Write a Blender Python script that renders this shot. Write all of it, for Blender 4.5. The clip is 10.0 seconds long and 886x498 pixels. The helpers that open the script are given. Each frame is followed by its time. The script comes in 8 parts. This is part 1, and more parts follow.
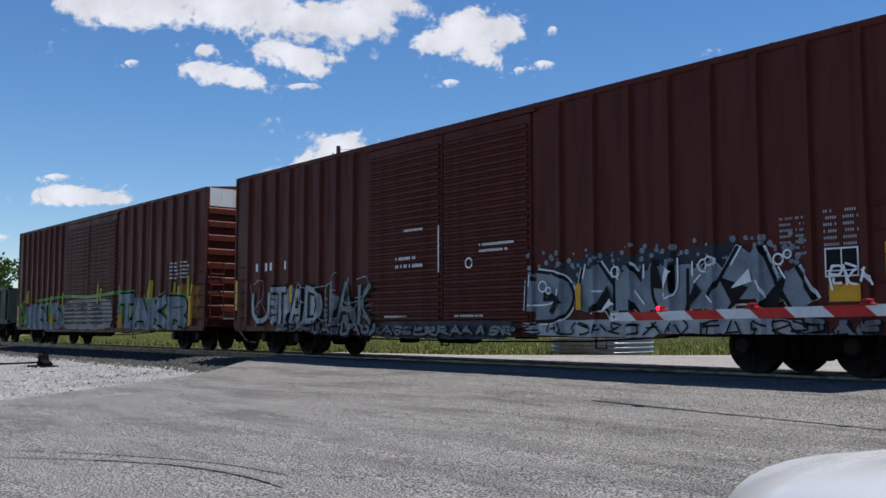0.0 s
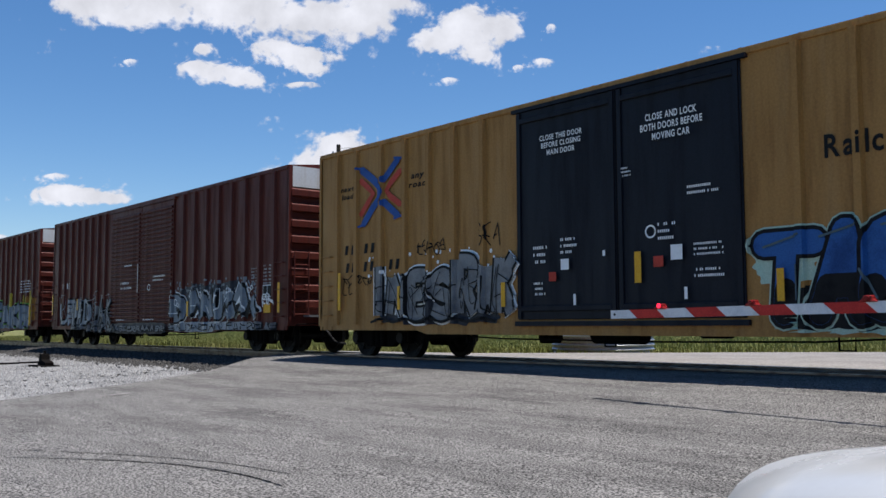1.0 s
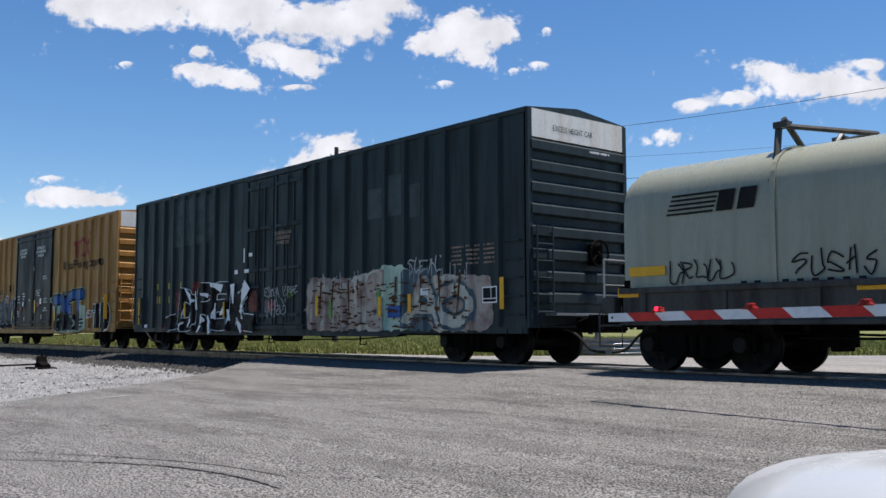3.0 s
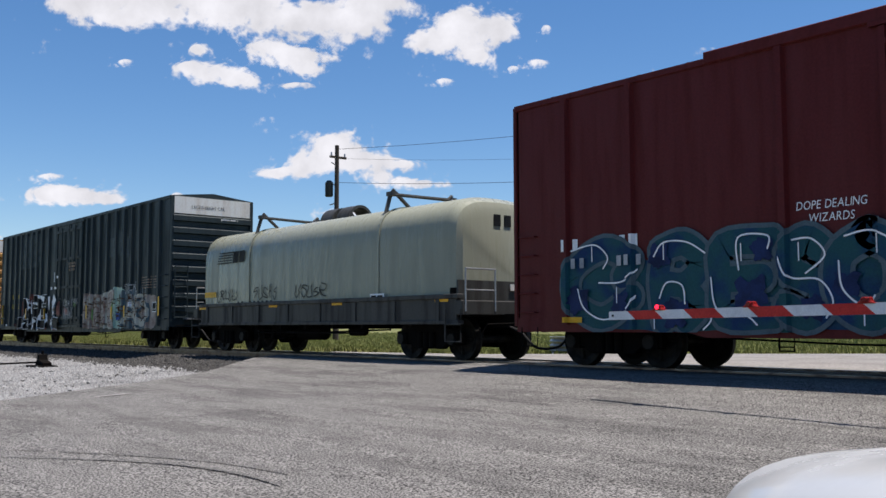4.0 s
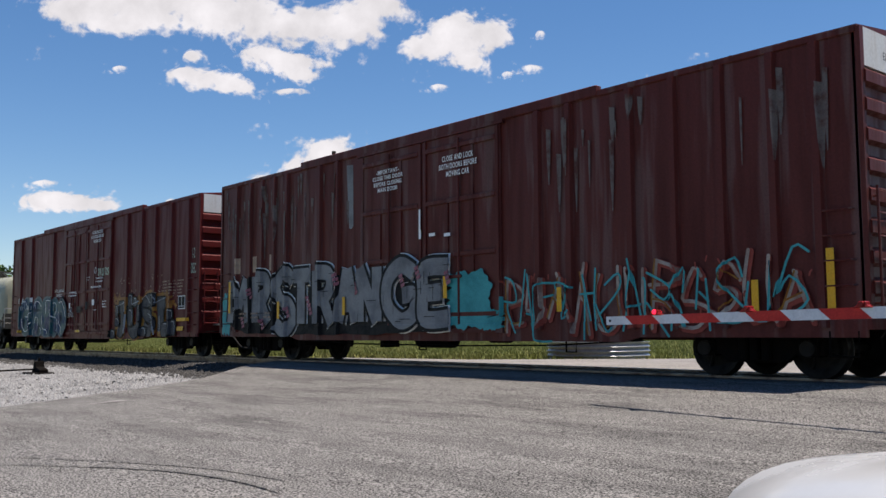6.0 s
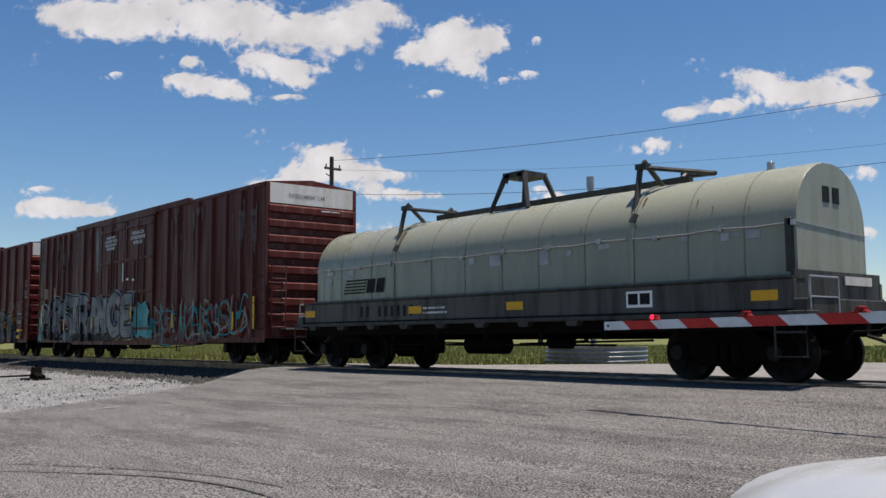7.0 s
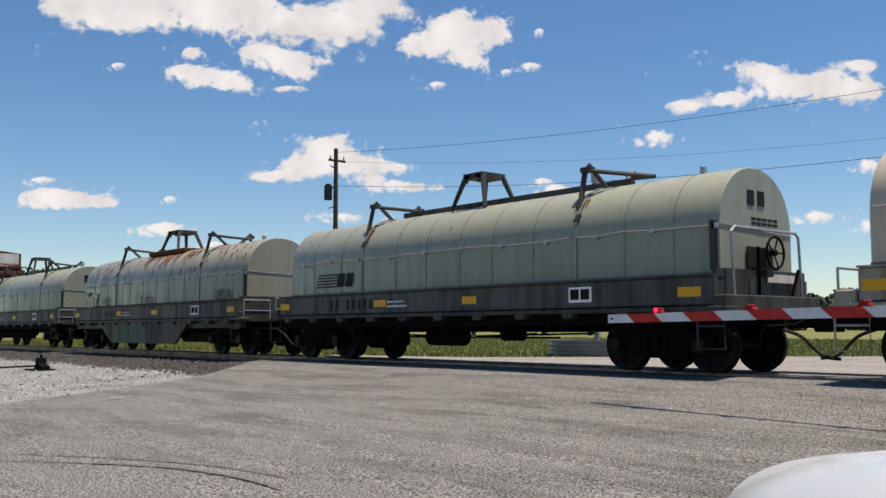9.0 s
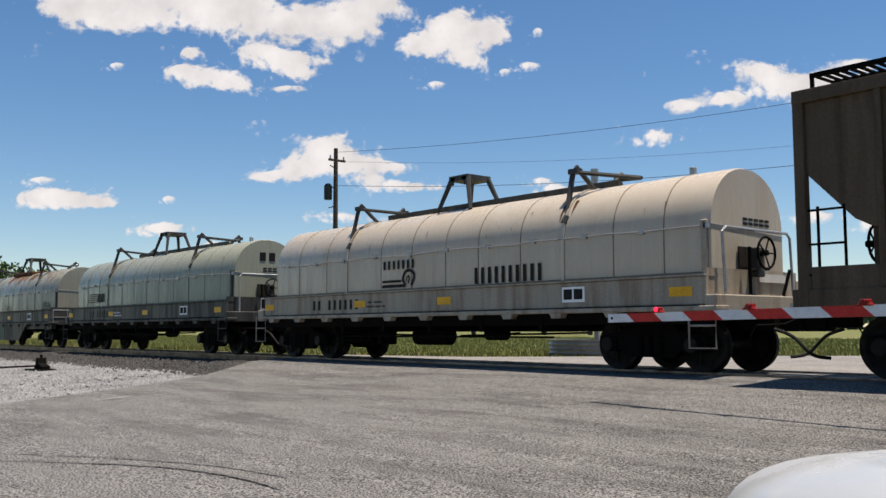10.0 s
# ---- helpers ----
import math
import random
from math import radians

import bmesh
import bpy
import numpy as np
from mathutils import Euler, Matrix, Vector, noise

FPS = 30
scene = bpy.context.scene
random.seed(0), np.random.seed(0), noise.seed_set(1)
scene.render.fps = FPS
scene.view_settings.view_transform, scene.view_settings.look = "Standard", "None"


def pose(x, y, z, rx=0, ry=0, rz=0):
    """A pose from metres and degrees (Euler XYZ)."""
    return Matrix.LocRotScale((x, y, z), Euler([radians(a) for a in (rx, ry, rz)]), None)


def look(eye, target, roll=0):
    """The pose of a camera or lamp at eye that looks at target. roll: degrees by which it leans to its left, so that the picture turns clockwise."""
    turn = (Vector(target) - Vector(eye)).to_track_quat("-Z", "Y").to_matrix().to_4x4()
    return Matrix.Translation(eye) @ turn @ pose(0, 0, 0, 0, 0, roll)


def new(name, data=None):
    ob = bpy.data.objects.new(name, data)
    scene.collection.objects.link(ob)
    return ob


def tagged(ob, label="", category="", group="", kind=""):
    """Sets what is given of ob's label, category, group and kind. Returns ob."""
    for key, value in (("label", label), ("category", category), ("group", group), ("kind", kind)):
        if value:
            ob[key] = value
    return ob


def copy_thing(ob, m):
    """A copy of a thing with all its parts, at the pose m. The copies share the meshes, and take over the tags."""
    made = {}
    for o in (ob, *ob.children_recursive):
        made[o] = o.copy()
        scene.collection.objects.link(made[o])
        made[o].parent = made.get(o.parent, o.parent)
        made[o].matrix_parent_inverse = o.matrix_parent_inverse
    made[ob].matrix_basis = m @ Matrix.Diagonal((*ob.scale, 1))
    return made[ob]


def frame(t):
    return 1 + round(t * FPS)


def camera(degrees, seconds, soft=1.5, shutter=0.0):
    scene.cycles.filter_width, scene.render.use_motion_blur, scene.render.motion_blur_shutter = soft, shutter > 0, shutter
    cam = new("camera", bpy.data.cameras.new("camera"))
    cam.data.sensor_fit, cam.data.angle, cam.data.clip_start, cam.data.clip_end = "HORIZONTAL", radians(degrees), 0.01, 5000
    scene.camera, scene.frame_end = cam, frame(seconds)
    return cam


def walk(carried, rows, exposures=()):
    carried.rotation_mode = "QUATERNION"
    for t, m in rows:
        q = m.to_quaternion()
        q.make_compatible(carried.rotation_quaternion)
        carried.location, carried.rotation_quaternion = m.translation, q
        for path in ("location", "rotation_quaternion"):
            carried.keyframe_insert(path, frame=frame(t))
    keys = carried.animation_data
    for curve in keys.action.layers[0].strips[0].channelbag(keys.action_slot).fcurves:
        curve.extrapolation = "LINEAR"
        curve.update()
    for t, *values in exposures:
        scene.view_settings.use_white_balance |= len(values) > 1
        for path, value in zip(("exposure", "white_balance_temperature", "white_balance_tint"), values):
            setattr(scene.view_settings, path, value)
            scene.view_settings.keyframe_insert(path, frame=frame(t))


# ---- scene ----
# The track runs along x, rail tops at z = 0; the train rolls towards -x. The camera stands at x = y = 0.
EYE = (0.0, 0.0, 0.738)
SIDE = 12.865          # y of the near side of the cars
WIDE = 2.95            # width of a car
AXIS = SIDE + WIDE / 2
SPEED, GAIN = 16.256, 0.0355


def heading(yaw, pitch, roll):
    a, b = radians(yaw), radians(pitch)
    way = Vector((math.sin(a) * math.cos(b), math.cos(a) * math.cos(b), math.sin(b)))
    return look(EYE, Vector(EYE) + way, roll)


cam = camera(50.63, 10.0, shutter=0.0)
walk(cam, [
    (0, heading(-49.925, 4.774, -0.001)),
    (0.5, heading(-49.929, 4.659, -0.179)),
    (1, heading(-49.953, 4.666, -0.201)),
    (1.5, heading(-49.910, 4.762, -0.197)),
    (2, heading(-49.840, 4.872, -0.165)),
    (2.5, heading(-49.808, 4.879, -0.124)),
    (4, heading(-49.850, 4.720, -0.109)),
    (4.5, heading(-49.784, 4.817, -0.118)),
    (5, heading(-49.733, 4.857, -0.258)),
    (5.5, heading(-49.721, 4.940, -0.267)),
    (7, heading(-49.543, 5.385, -0.375)),
    (7.5, heading(-49.527, 5.526, -0.362)),
    (8, heading(-49.610, 5.462, -0.316)),
    (8.5, heading(-49.729, 5.108, -0.245)),
    (9, heading(-49.789, 4.915, -0.161)),
    (9.5, heading(-49.758, 4.923, -0.216)),
    (10, heading(-49.787, 4.892, -0.209)),
], exposures=[(0.0, 0.56, 6150, 14), (2.5, 0.72, 6300, 14), (4.0, 0.67, 6400, 15), (5.5, 0.74, 6650, 16), (7.0, 0.42, 6650, 15), (8.0, 0.45, 6700, 14), (9.0, 0.62, 6900, 14), (10.0, 0.62, 6900, 14)])

# ---- daylight ----
SUN_EL, SUN_AZ = 76.5, 38.0   # azimuth from +y towards +x
world = bpy.data.worlds.new("world")
scene.world = world
world.use_nodes = True
wn = world.node_tree
bg = wn.nodes["Background"]
sky = wn.nodes.new("ShaderNodeTexSky")
sky.sky_type = "NISHITA"
sky.sun_disc = False
sky.sun_elevation = radians(SUN_EL)
sky.sun_rotation = radians(SUN_AZ)
sky.air_density, sky.dust_density, sky.ozone_density = 1.0, 0.0, 4.0
vivid = wn.nodes.new("ShaderNodeHueSaturation")
vivid.inputs["Saturation"].default_value = 1.2
wn.links.new(sky.outputs[0], vivid.inputs["Color"])
wn.links.new(vivid.outputs[0], bg.inputs[0])
bg.inputs[1].default_value = 0.076
sun = new("sun", bpy.data.lights.new("sun", "SUN"))
sun.data.energy, sun.data.angle, sun.data.color = 5.0, radians(0.53), (1.0, 0.94, 0.84)
sa, se = radians(SUN_AZ), radians(SUN_EL)
sun.matrix_world = look((0, 0, 0), (-math.sin(sa) * math.cos(se), -math.cos(sa) * math.cos(se), -math.sin(se)))
sun.location = (20, 20, 60)


# ---- materials ----
def material(name, colour, rough=0.6, metal=0.0, spots=None, amount=0.5, scale=3.0, stretch=(1, 1, 1), grain=0.12,
             grain_scale=40.0, bump=0.15, vary=0.0, spec=0.14, sharp=0.2, second=None, second_amount=0.4, second_scale=0.6):
    """A worn surface: a base colour, stains of another colour at a large scale, fine grain, and a little relief."""
    m = bpy.data.materials.new(name)
    m.use_nodes = True
    n, l = m.node_tree.nodes, m.node_tree.links
    b = n["Principled BSDF"]
    b.inputs["Roughness"].default_value, b.inputs["Metallic"].default_value = rough, metal
    b.inputs["Specular IOR Level"].default_value = spec
    tc = n.new("ShaderNodeTexCoord")
    mp = n.new("ShaderNodeMapping")
    mp.inputs["Scale"].default_value = stretch
    l.new(tc.outputs["Object"], mp.inputs[0])
    info = n.new("ShaderNodeObjectInfo")

    def noise_tex(s, source, detail=5.0, rough_n=0.6):
        t = n.new("ShaderNodeTexNoise")
        t.inputs["Scale"].default_value, t.inputs["Detail"].default_value, t.inputs["Roughness"].default_value = s, detail, rough_n
        l.new(source, t.inputs["Vector"])
        return t.outputs[0]

    def ramp(x, lo, hi):
        r = n.new("ShaderNodeMapRange")
        r.interpolation_type = "SMOOTHSTEP"
        r.inputs["From Min"].default_value, r.inputs["From Max"].default_value = lo, hi
        l.new(x, r.inputs[0])
        return r.outputs[0]

    def mix(f, a, c, kind="MIX"):
        x = n.new("ShaderNodeMix")
        x.data_type, x.blend_type = "RGBA", kind
        for i, v in ((0, f), (6, a), (7, c)):
            if isinstance(v, (int, float)):
                x.inputs[i].default_value = v
            elif isinstance(v, tuple):
                x.inputs[i].default_value = (*v, 1)
            else:
                l.new(v, x.inputs[i])
        return x.outputs[2]

    def times(x, k):
        t = n.new("ShaderNodeMath")
        t.operation = "MULTIPLY"
        t.inputs[1].default_value = k
        l.new(x, t.inputs[0])
        return t.outputs[0]

    spots = spots or tuple(c * 0.55 for c in colour)
    big = ramp(noise_tex(scale, mp.outputs[0]), 0.42, 0.68)
    col = mix(times(big, amount), colour, spots)
    if second:
        far = ramp(noise_tex(second_scale, mp.outputs[0], 3.0), 0.5, 0.62)
        col = mix(times(far, second_amount), col, second)
    fine = noise_tex(grain_scale, tc.outputs["Object"], 3.0)
    col = mix(grain, col, mix(ramp(fine, 0.5 - sharp, 0.5 + sharp), (0.0, 0.0, 0.0), (1.0, 1.0, 1.0)), "OVERLAY")
    if vary:
        hs = n.new("ShaderNodeHueSaturation")
        r = n.new("ShaderNodeMapRange")
        r.inputs["To Min"].default_value, r.inputs["To Max"].default_value = 1 - vary, 1 + vary
        l.new(info.outputs["Random"], r.inputs[0])
        l.new(r.outputs[0], hs.inputs["Value"])
        l.new(col, hs.inputs["Color"])
        col = hs.outputs[0]
    l.new(col, b.inputs["Base Color"])
    rr = n.new("ShaderNodeMapRange")
    rr.inputs["To Min"].default_value, rr.inputs["To Max"].default_value = max(0.05, rough - 0.12), min(1, rough + 0.12)
    l.new(big, rr.inputs[0])
    l.new(rr.outputs[0], b.inputs["Roughness"])
    if bump:
        bp = n.new("ShaderNodeBump")
        bp.inputs["Strength"].default_value, bp.inputs["Distance"].default_value = bump, 0.01
        l.new(fine, bp.inputs["Height"])
        l.new(bp.outputs[0], b.inputs["Normal"])
    return m


def paint(name, colour, **kw):
    """Car paint: rain streaks down the side, dust and chalky fading."""
    o = dict(rough=0.55, spec=0.16, stretch=(2.2, 2.2, 0.22), scale=2.2, amount=0.45, second=tuple(min(1, c * 1.5 + 0.02) for c in colour),
             second_scale=0.9, second_amount=0.25, grain=0.1, grain_scale=25, bump=0.06)
    o.update(kw)
    return material(name, colour, **o)


def glow(name, colour, strength):
    m = material(name, colour, 0.3, grain=0.02, bump=0)
    b = m.node_tree.nodes["Principled BSDF"]
    b.inputs["Emission Color"].default_value, b.inputs["Emission Strength"].default_value = (*colour, 1), strength
    return m


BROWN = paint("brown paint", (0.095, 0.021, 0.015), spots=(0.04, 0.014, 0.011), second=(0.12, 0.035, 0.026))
MAROON = paint("maroon paint", (0.1, 0.013, 0.013), spots=(0.05, 0.011, 0.01), second=(0.115, 0.023, 0.022), amount=0.25)
KBROWN = paint("weathered brown paint", (0.1, 0.021, 0.017), spots=(0.045, 0.014, 0.012), second=(0.2, 0.15, 0.14), second_amount=0.3, second_scale=1.6, stretch=(1.6, 1.6, 0.13))
YELLOW = paint("ochre paint", (0.36, 0.185, 0.055), spots=(0.19, 0.09, 0.03), second=(0.4, 0.24, 0.1), amount=0.55)
BLACKGREEN = paint("black-green paint", (0.024, 0.035, 0.039), spots=(0.015, 0.02, 0.021), second=(0.038, 0.053, 0.058), amount=0.5)
DOORBLACK = paint("black door paint", (0.009, 0.011, 0.018), spots=(0.006, 0.007, 0.01), second=(0.016, 0.019, 0.026))
GREY = paint("pale grey cover paint", (0.27, 0.277, 0.212), spots=(0.19, 0.195, 0.15), second=(0.29, 0.29, 0.225), amount=0.3, rough=0.36, spec=0.36, grain=0.03, bump=0.02)
GREYDARK = paint("dirty grey frame paint", (0.05, 0.05, 0.047), spots=(0.022, 0.02, 0.018), second=(0.085, 0.084, 0.077), amount=0.7)
CREAM = paint("weathered cream cover paint", (0.46, 0.4, 0.315), spots=(0.34, 0.265, 0.19), second=(0.5, 0.44, 0.36), amount=0.3, rough=0.36, spec=0.36, grain=0.03, bump=0.02)
RUSTED = paint("rust-streaked grey cover paint", (0.26, 0.255, 0.205), spots=(0.19, 0.165, 0.115), second=(0.3, 0.275, 0.2), amount=0.4, scale=1.5, second_amount=0.5, rough=0.36, spec=0.5, grain=0.03, bump=0.02)
GREENP = paint("faded green paint", (0.035, 0.085, 0.06), spots=(0.02, 0.04, 0.03))
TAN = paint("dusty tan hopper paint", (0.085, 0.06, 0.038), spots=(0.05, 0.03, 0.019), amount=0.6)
WHITEP = paint("white panel paint", (0.62, 0.62, 0.6), spots=(0.4, 0.3, 0.22), second=(0.66, 0.66, 0.64), amount=0.35)
# Running gear and wheels: near black, with the deep shade under the cars included.
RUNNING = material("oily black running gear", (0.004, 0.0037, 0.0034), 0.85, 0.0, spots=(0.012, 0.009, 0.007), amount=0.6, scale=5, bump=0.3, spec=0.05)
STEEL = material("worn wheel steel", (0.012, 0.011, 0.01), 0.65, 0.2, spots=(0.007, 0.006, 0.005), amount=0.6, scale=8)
RAILTOP = material("rail steel", (0.12, 0.1, 0.09), 0.4, 0.8, spots=(0.08, 0.045, 0.03), amount=0.7, scale=4)
GALV = material("galvanised steel", (0.34, 0.35, 0.36), 0.45, 0.6, scale=4, amount=0.4)
WHITE = material("white stencil paint", (0.86, 0.86, 0.85), 0.6, amount=0.15, scale=8, bump=0)
BLACK = material("black stencil paint", (0.01, 0.01, 0.011), 0.6, amount=0.3, scale=6, bump=0)
FADE = material("pale buff stencil paint", (0.42, 0.3, 0.22), 0.7, amount=0.5, scale=5, bump=0)
ORANGE = material("amber reflective tape", (0.72, 0.38, 0.03), 0.35, amount=0.3, scale=8, bump=0)
BLUE = material("blue paint", (0.03, 0.09, 0.32), 0.5, amount=0.4, scale=3, bump=0)
RED = material("red paint", (0.48, 0.06, 0.04), 0.5, amount=0.4, scale=3, bump=0)
OXIDE = material("oxide red lettering", (0.28, 0.06, 0.045), 0.6, amount=0.4, scale=3, bump=0)
SILVER = material("silver spray paint", (0.42, 0.43, 0.44), 0.5, 0.1, spots=(0.2, 0.21, 0.23), amount=0.7, scale=1.6, bump=0)
DARKSPRAY = material("charcoal spray paint", (0.042, 0.046, 0.058), 0.5, spots=(0.025, 0.026, 0.036), amount=0.8, scale=2, bump=0)
NAVY = material("navy spray paint", (0.012, 0.028, 0.1), 0.5, spots=(0.01, 0.014, 0.035), amount=0.8, scale=2, bump=0)
SKYSPRAY = material("blue spray paint", (0.03, 0.11, 0.32), 0.5, spots=(0.015, 0.04, 0.14), amount=0.8, scale=1.2, bump=0)
TEAL = material("teal spray paint", (0.013, 0.075, 0.086), 0.5, spots=(0.01, 0.03, 0.11), amount=0.9, scale=1.3, bump=0)
PALETEAL = material("pale blue outline paint", (0.085, 0.125, 0.145), 0.5, amount=0.4, scale=3, bump=0)
CYAN = material("turquoise spray paint", (0.05, 0.33, 0.34), 0.5, amount=0.6, scale=2, bump=0)
FIRE = material("orange spray paint", (0.24, 0.09, 0.018), 0.5, spots=(0.34, 0.19, 0.04), amount=0.8, scale=2.5, bump=0)
PINK = material("dull pink spray paint", (0.33, 0.13, 0.16), 0.5, amount=0.6, scale=2, bump=0)
MINT = material("pale green spray paint", (0.45, 0.56, 0.45), 0.5, spots=(0.3, 0.5, 0.42), amount=0.6, scale=2, bump=0)
LIME = material("green spray paint", (0.14, 0.33, 0.07), 0.5, amount=0.6, scale=2, bump=0)
BUFF = material("buff spray paint", (0.5, 0.48, 0.4), 0.55, spots=(0.2, 0.13, 0.1), amount=0.8, scale=1.4, bump=0)
MAUVE = material("grey-pink spray paint", (0.4, 0.34, 0.29), 0.55, spots=(0.17, 0.08, 0.06), amount=0.8, scale=1.6, bump=0)
FADEPANEL = material("faded grey patch paint", (0.058, 0.074, 0.079), 0.6, spots=(0.036, 0.048, 0.05), amount=0.7, scale=2.5, bump=0)
ASPHALT = material("bleached asphalt", (0.122, 0.118, 0.112), 0.9, spots=(0.074, 0.072, 0.069), amount=0.8, scale=0.6, stretch=(0.6, 2.2, 1),
                   second=(0.155, 0.15, 0.142), second_scale=1.8, second_amount=0.5, grain=0.9, grain_scale=52, sharp=0.07, bump=0.9)
GRAVEL = material("pale limestone ballast", (0.24, 0.24, 0.236), 0.85, spots=(0.12, 0.12, 0.12), amount=0.5, scale=1.2, grain=0.3, grain_scale=18, bump=0.4)
BEDDING = material("grey ballast bed", (0.06, 0.058, 0.055), 0.95, amount=0.6, scale=6, grain=0.6, grain_scale=22, bump=0.8)
TIE = material("creosoted timber", (0.05, 0.04, 0.033), 0.85, amount=0.6, scale=5, stretch=(4, 1, 4), bump=0.4, vary=0.25)
SOIL = material("dry grass ground", (0.12, 0.125, 0.04), 0.95, spots=(0.08, 0.1, 0.025), amount=0.7, scale=0.25, second=(0.2, 0.18, 0.1), second_scale=0.12, second_amount=0.5, grain=0.4, grain_scale=9, bump=0.5)
DUST = material("pale road gravel", (0.2, 0.19, 0.178), 0.95, spots=(0.14, 0.134, 0.122), amount=0.6, scale=0.8, grain=0.4, grain_scale=20, bump=0.5)
BLADE = material("sunlit grass blades", (0.18, 0.2, 0.06), 0.7, spots=(0.28, 0.26, 0.1), amount=0.7, scale=0.5, grain=0.2, bump=0)
LEAF = material("dark green leaves", (0.075, 0.125, 0.035), 0.7, spots=(0.11, 0.15, 0.05), amount=0.7, scale=0.3, grain=0.25, grain_scale=2, bump=0)
LEAFFAR = material("distant woodland leaves", (0.045, 0.075, 0.045), 0.8, spots=(0.03, 0.05, 0.03), amount=0.7, scale=0.06, grain=0.25, grain_scale=0.5, bump=0)
BARK = material("weathered pole timber", (0.075, 0.06, 0.05), 0.85, amount=0.6, scale=6, stretch=(3, 3, 0.3), bump=0.4)
CARWHITE = material("white car enamel", (0.40, 0.41, 0.41), 0.25, spec=0.5, amount=0.05, scale=2, grain=0.01, bump=0)
RUBBER = material("black rubber", (0.02, 0.02, 0.02), 0.8, bump=0.2)
GLASS = material("dark tinted glass", (0.01, 0.012, 0.014), 0.05, spec=0.5, grain=0, bump=0)
GATERED = material("red reflective sheeting", (0.5, 0.035, 0.03), 0.4, amount=0.3, scale=6, bump=0)
GATEWHITE = material("white reflective sheeting", (0.68, 0.69, 0.7), 0.45, amount=0.3, scale=6, bump=0)
LAMPRED = glow("lit red lens", (1.0, 0.02, 0.05), 1.6)
LAMPOFF = material("unlit red lens", (0.2, 0.015, 0.015), 0.25, bump=0, grain=0.02)
RUSTMARK = material("dark rust runs", (0.1, 0.045, 0.022), 0.85, amount=0.6, scale=6, bump=0.1)
RUSTBRIGHT = material("orange-brown rust stain", (0.19, 0.075, 0.032), 0.85, spots=(0.3, 0.19, 0.1), amount=0.8, scale=3, bump=0.1)
GRIMERUN = material("black grime run", (0.028, 0.024, 0.02), 0.8, amount=0.5, scale=6, bump=0)
BARE = material("chalky grey primer", (0.15, 0.125, 0.115), 0.75, spots=(0.085, 0.03, 0.026), amount=0.95, scale=3.5, bump=0)
SEAMCREAM = material("grimy cream cover seam", (0.2, 0.16, 0.12), 0.7, amount=0.6, scale=3, bump=0)
CREAMDIRT = paint("grimy cream girder paint", (0.32, 0.285, 0.23), spots=(0.16, 0.1, 0.065), second=(0.38, 0.345, 0.285), amount=0.6)
GREYMID = paint("grimy grey girder paint", (0.085, 0.085, 0.078), spots=(0.035, 0.032, 0.028), second=(0.115, 0.113, 0.1), amount=0.7)
MARK = material("darkened tyre track asphalt", (0.094, 0.092, 0.088), 0.9, spots=(0.11, 0.107, 0.102), amount=0.9, scale=5, grain=0.6, grain_scale=60, bump=0.4)
DULLSILVER = material("dull silver spray paint", (0.22, 0.225, 0.232), 0.55, 0.1, spots=(0.12, 0.122, 0.13), amount=0.75, scale=1.6, bump=0)
STEELSPRAY = material("blue-grey spray paint", (0.24, 0.27, 0.3), 0.55, 0.1, spots=(0.15, 0.175, 0.21), amount=0.8, scale=1.5, bump=0)
REDSPRAY = material("dull red spray paint", (0.19, 0.045, 0.036), 0.6, spots=(0.06, 0.03, 0.03), amount=0.8, scale=2.5, bump=0)
BRIGHTYELLOW = material("yellow spray paint", (0.5, 0.38, 0.05), 0.6, amount=0.6, scale=3, bump=0)
SEAMGREY = material("grimy cover seam", (0.2, 0.2, 0.165), 0.7, amount=0.6, scale=3, bump=0)
LINE = material("worn pale road paint", (0.3, 0.295, 0.28), 0.9, spots=(0.11, 0.107, 0.1), amount=0.9, scale=6, grain=0.6, grain_scale=60, bump=0.4)


# ---- building helpers ----
def part(name, bm, mat, parent=None, label="", smooth=False):
    me = bpy.data.meshes.new(name)
    bm.to_mesh(me)
    bm.free()
    me.materials.append(mat)
    if smooth:
        for p in me.polygons:
            p.use_smooth = True
    ob = new(name, me)
    ob.parent = parent
    return tagged(ob, label)


def again(ob, parent, m=None):
    """Another object on the same mesh."""
    o = new(ob.name.split(".")[0], ob.data)
    o.parent = parent
    o.matrix_basis = m or Matrix()
    if "label" in ob:
        tagged(o, ob["label"])
    return o


def thing(name, m, label, category, group="", kind=""):
    ob = new(name)
    ob.empty_display_size = 0.3
    ob.matrix_basis = m
    return tagged(ob, label, category, group, kind)


def box(bm, x0, x1, y0, y1, z0, z1):
    v = [bm.verts.new(p) for p in ((x0, y0, z0), (x1, y0, z0), (x1, y1, z0), (x0, y1, z0), (x0, y0, z1), (x1, y0, z1), (x1, y1, z1), (x0, y1, z1))]
    for f in ((0, 3, 2, 1), (4, 5, 6, 7), (0, 1, 5, 4), (1, 2, 6, 5), (2, 3, 7, 6), (3, 0, 4, 7)):
        bm.faces.new([v[i] for i in f])
    return bm


def boxes(*rows):
    bm = bmesh.new()
    for r in rows:
        box(bm, *r)
    return bm


def soft(bm, w=0.015, seg=2):
    bmesh.ops.bevel(bm, geom=bm.edges[:], offset=w, segments=seg, affect="EDGES", profile=0.6)
    return bm


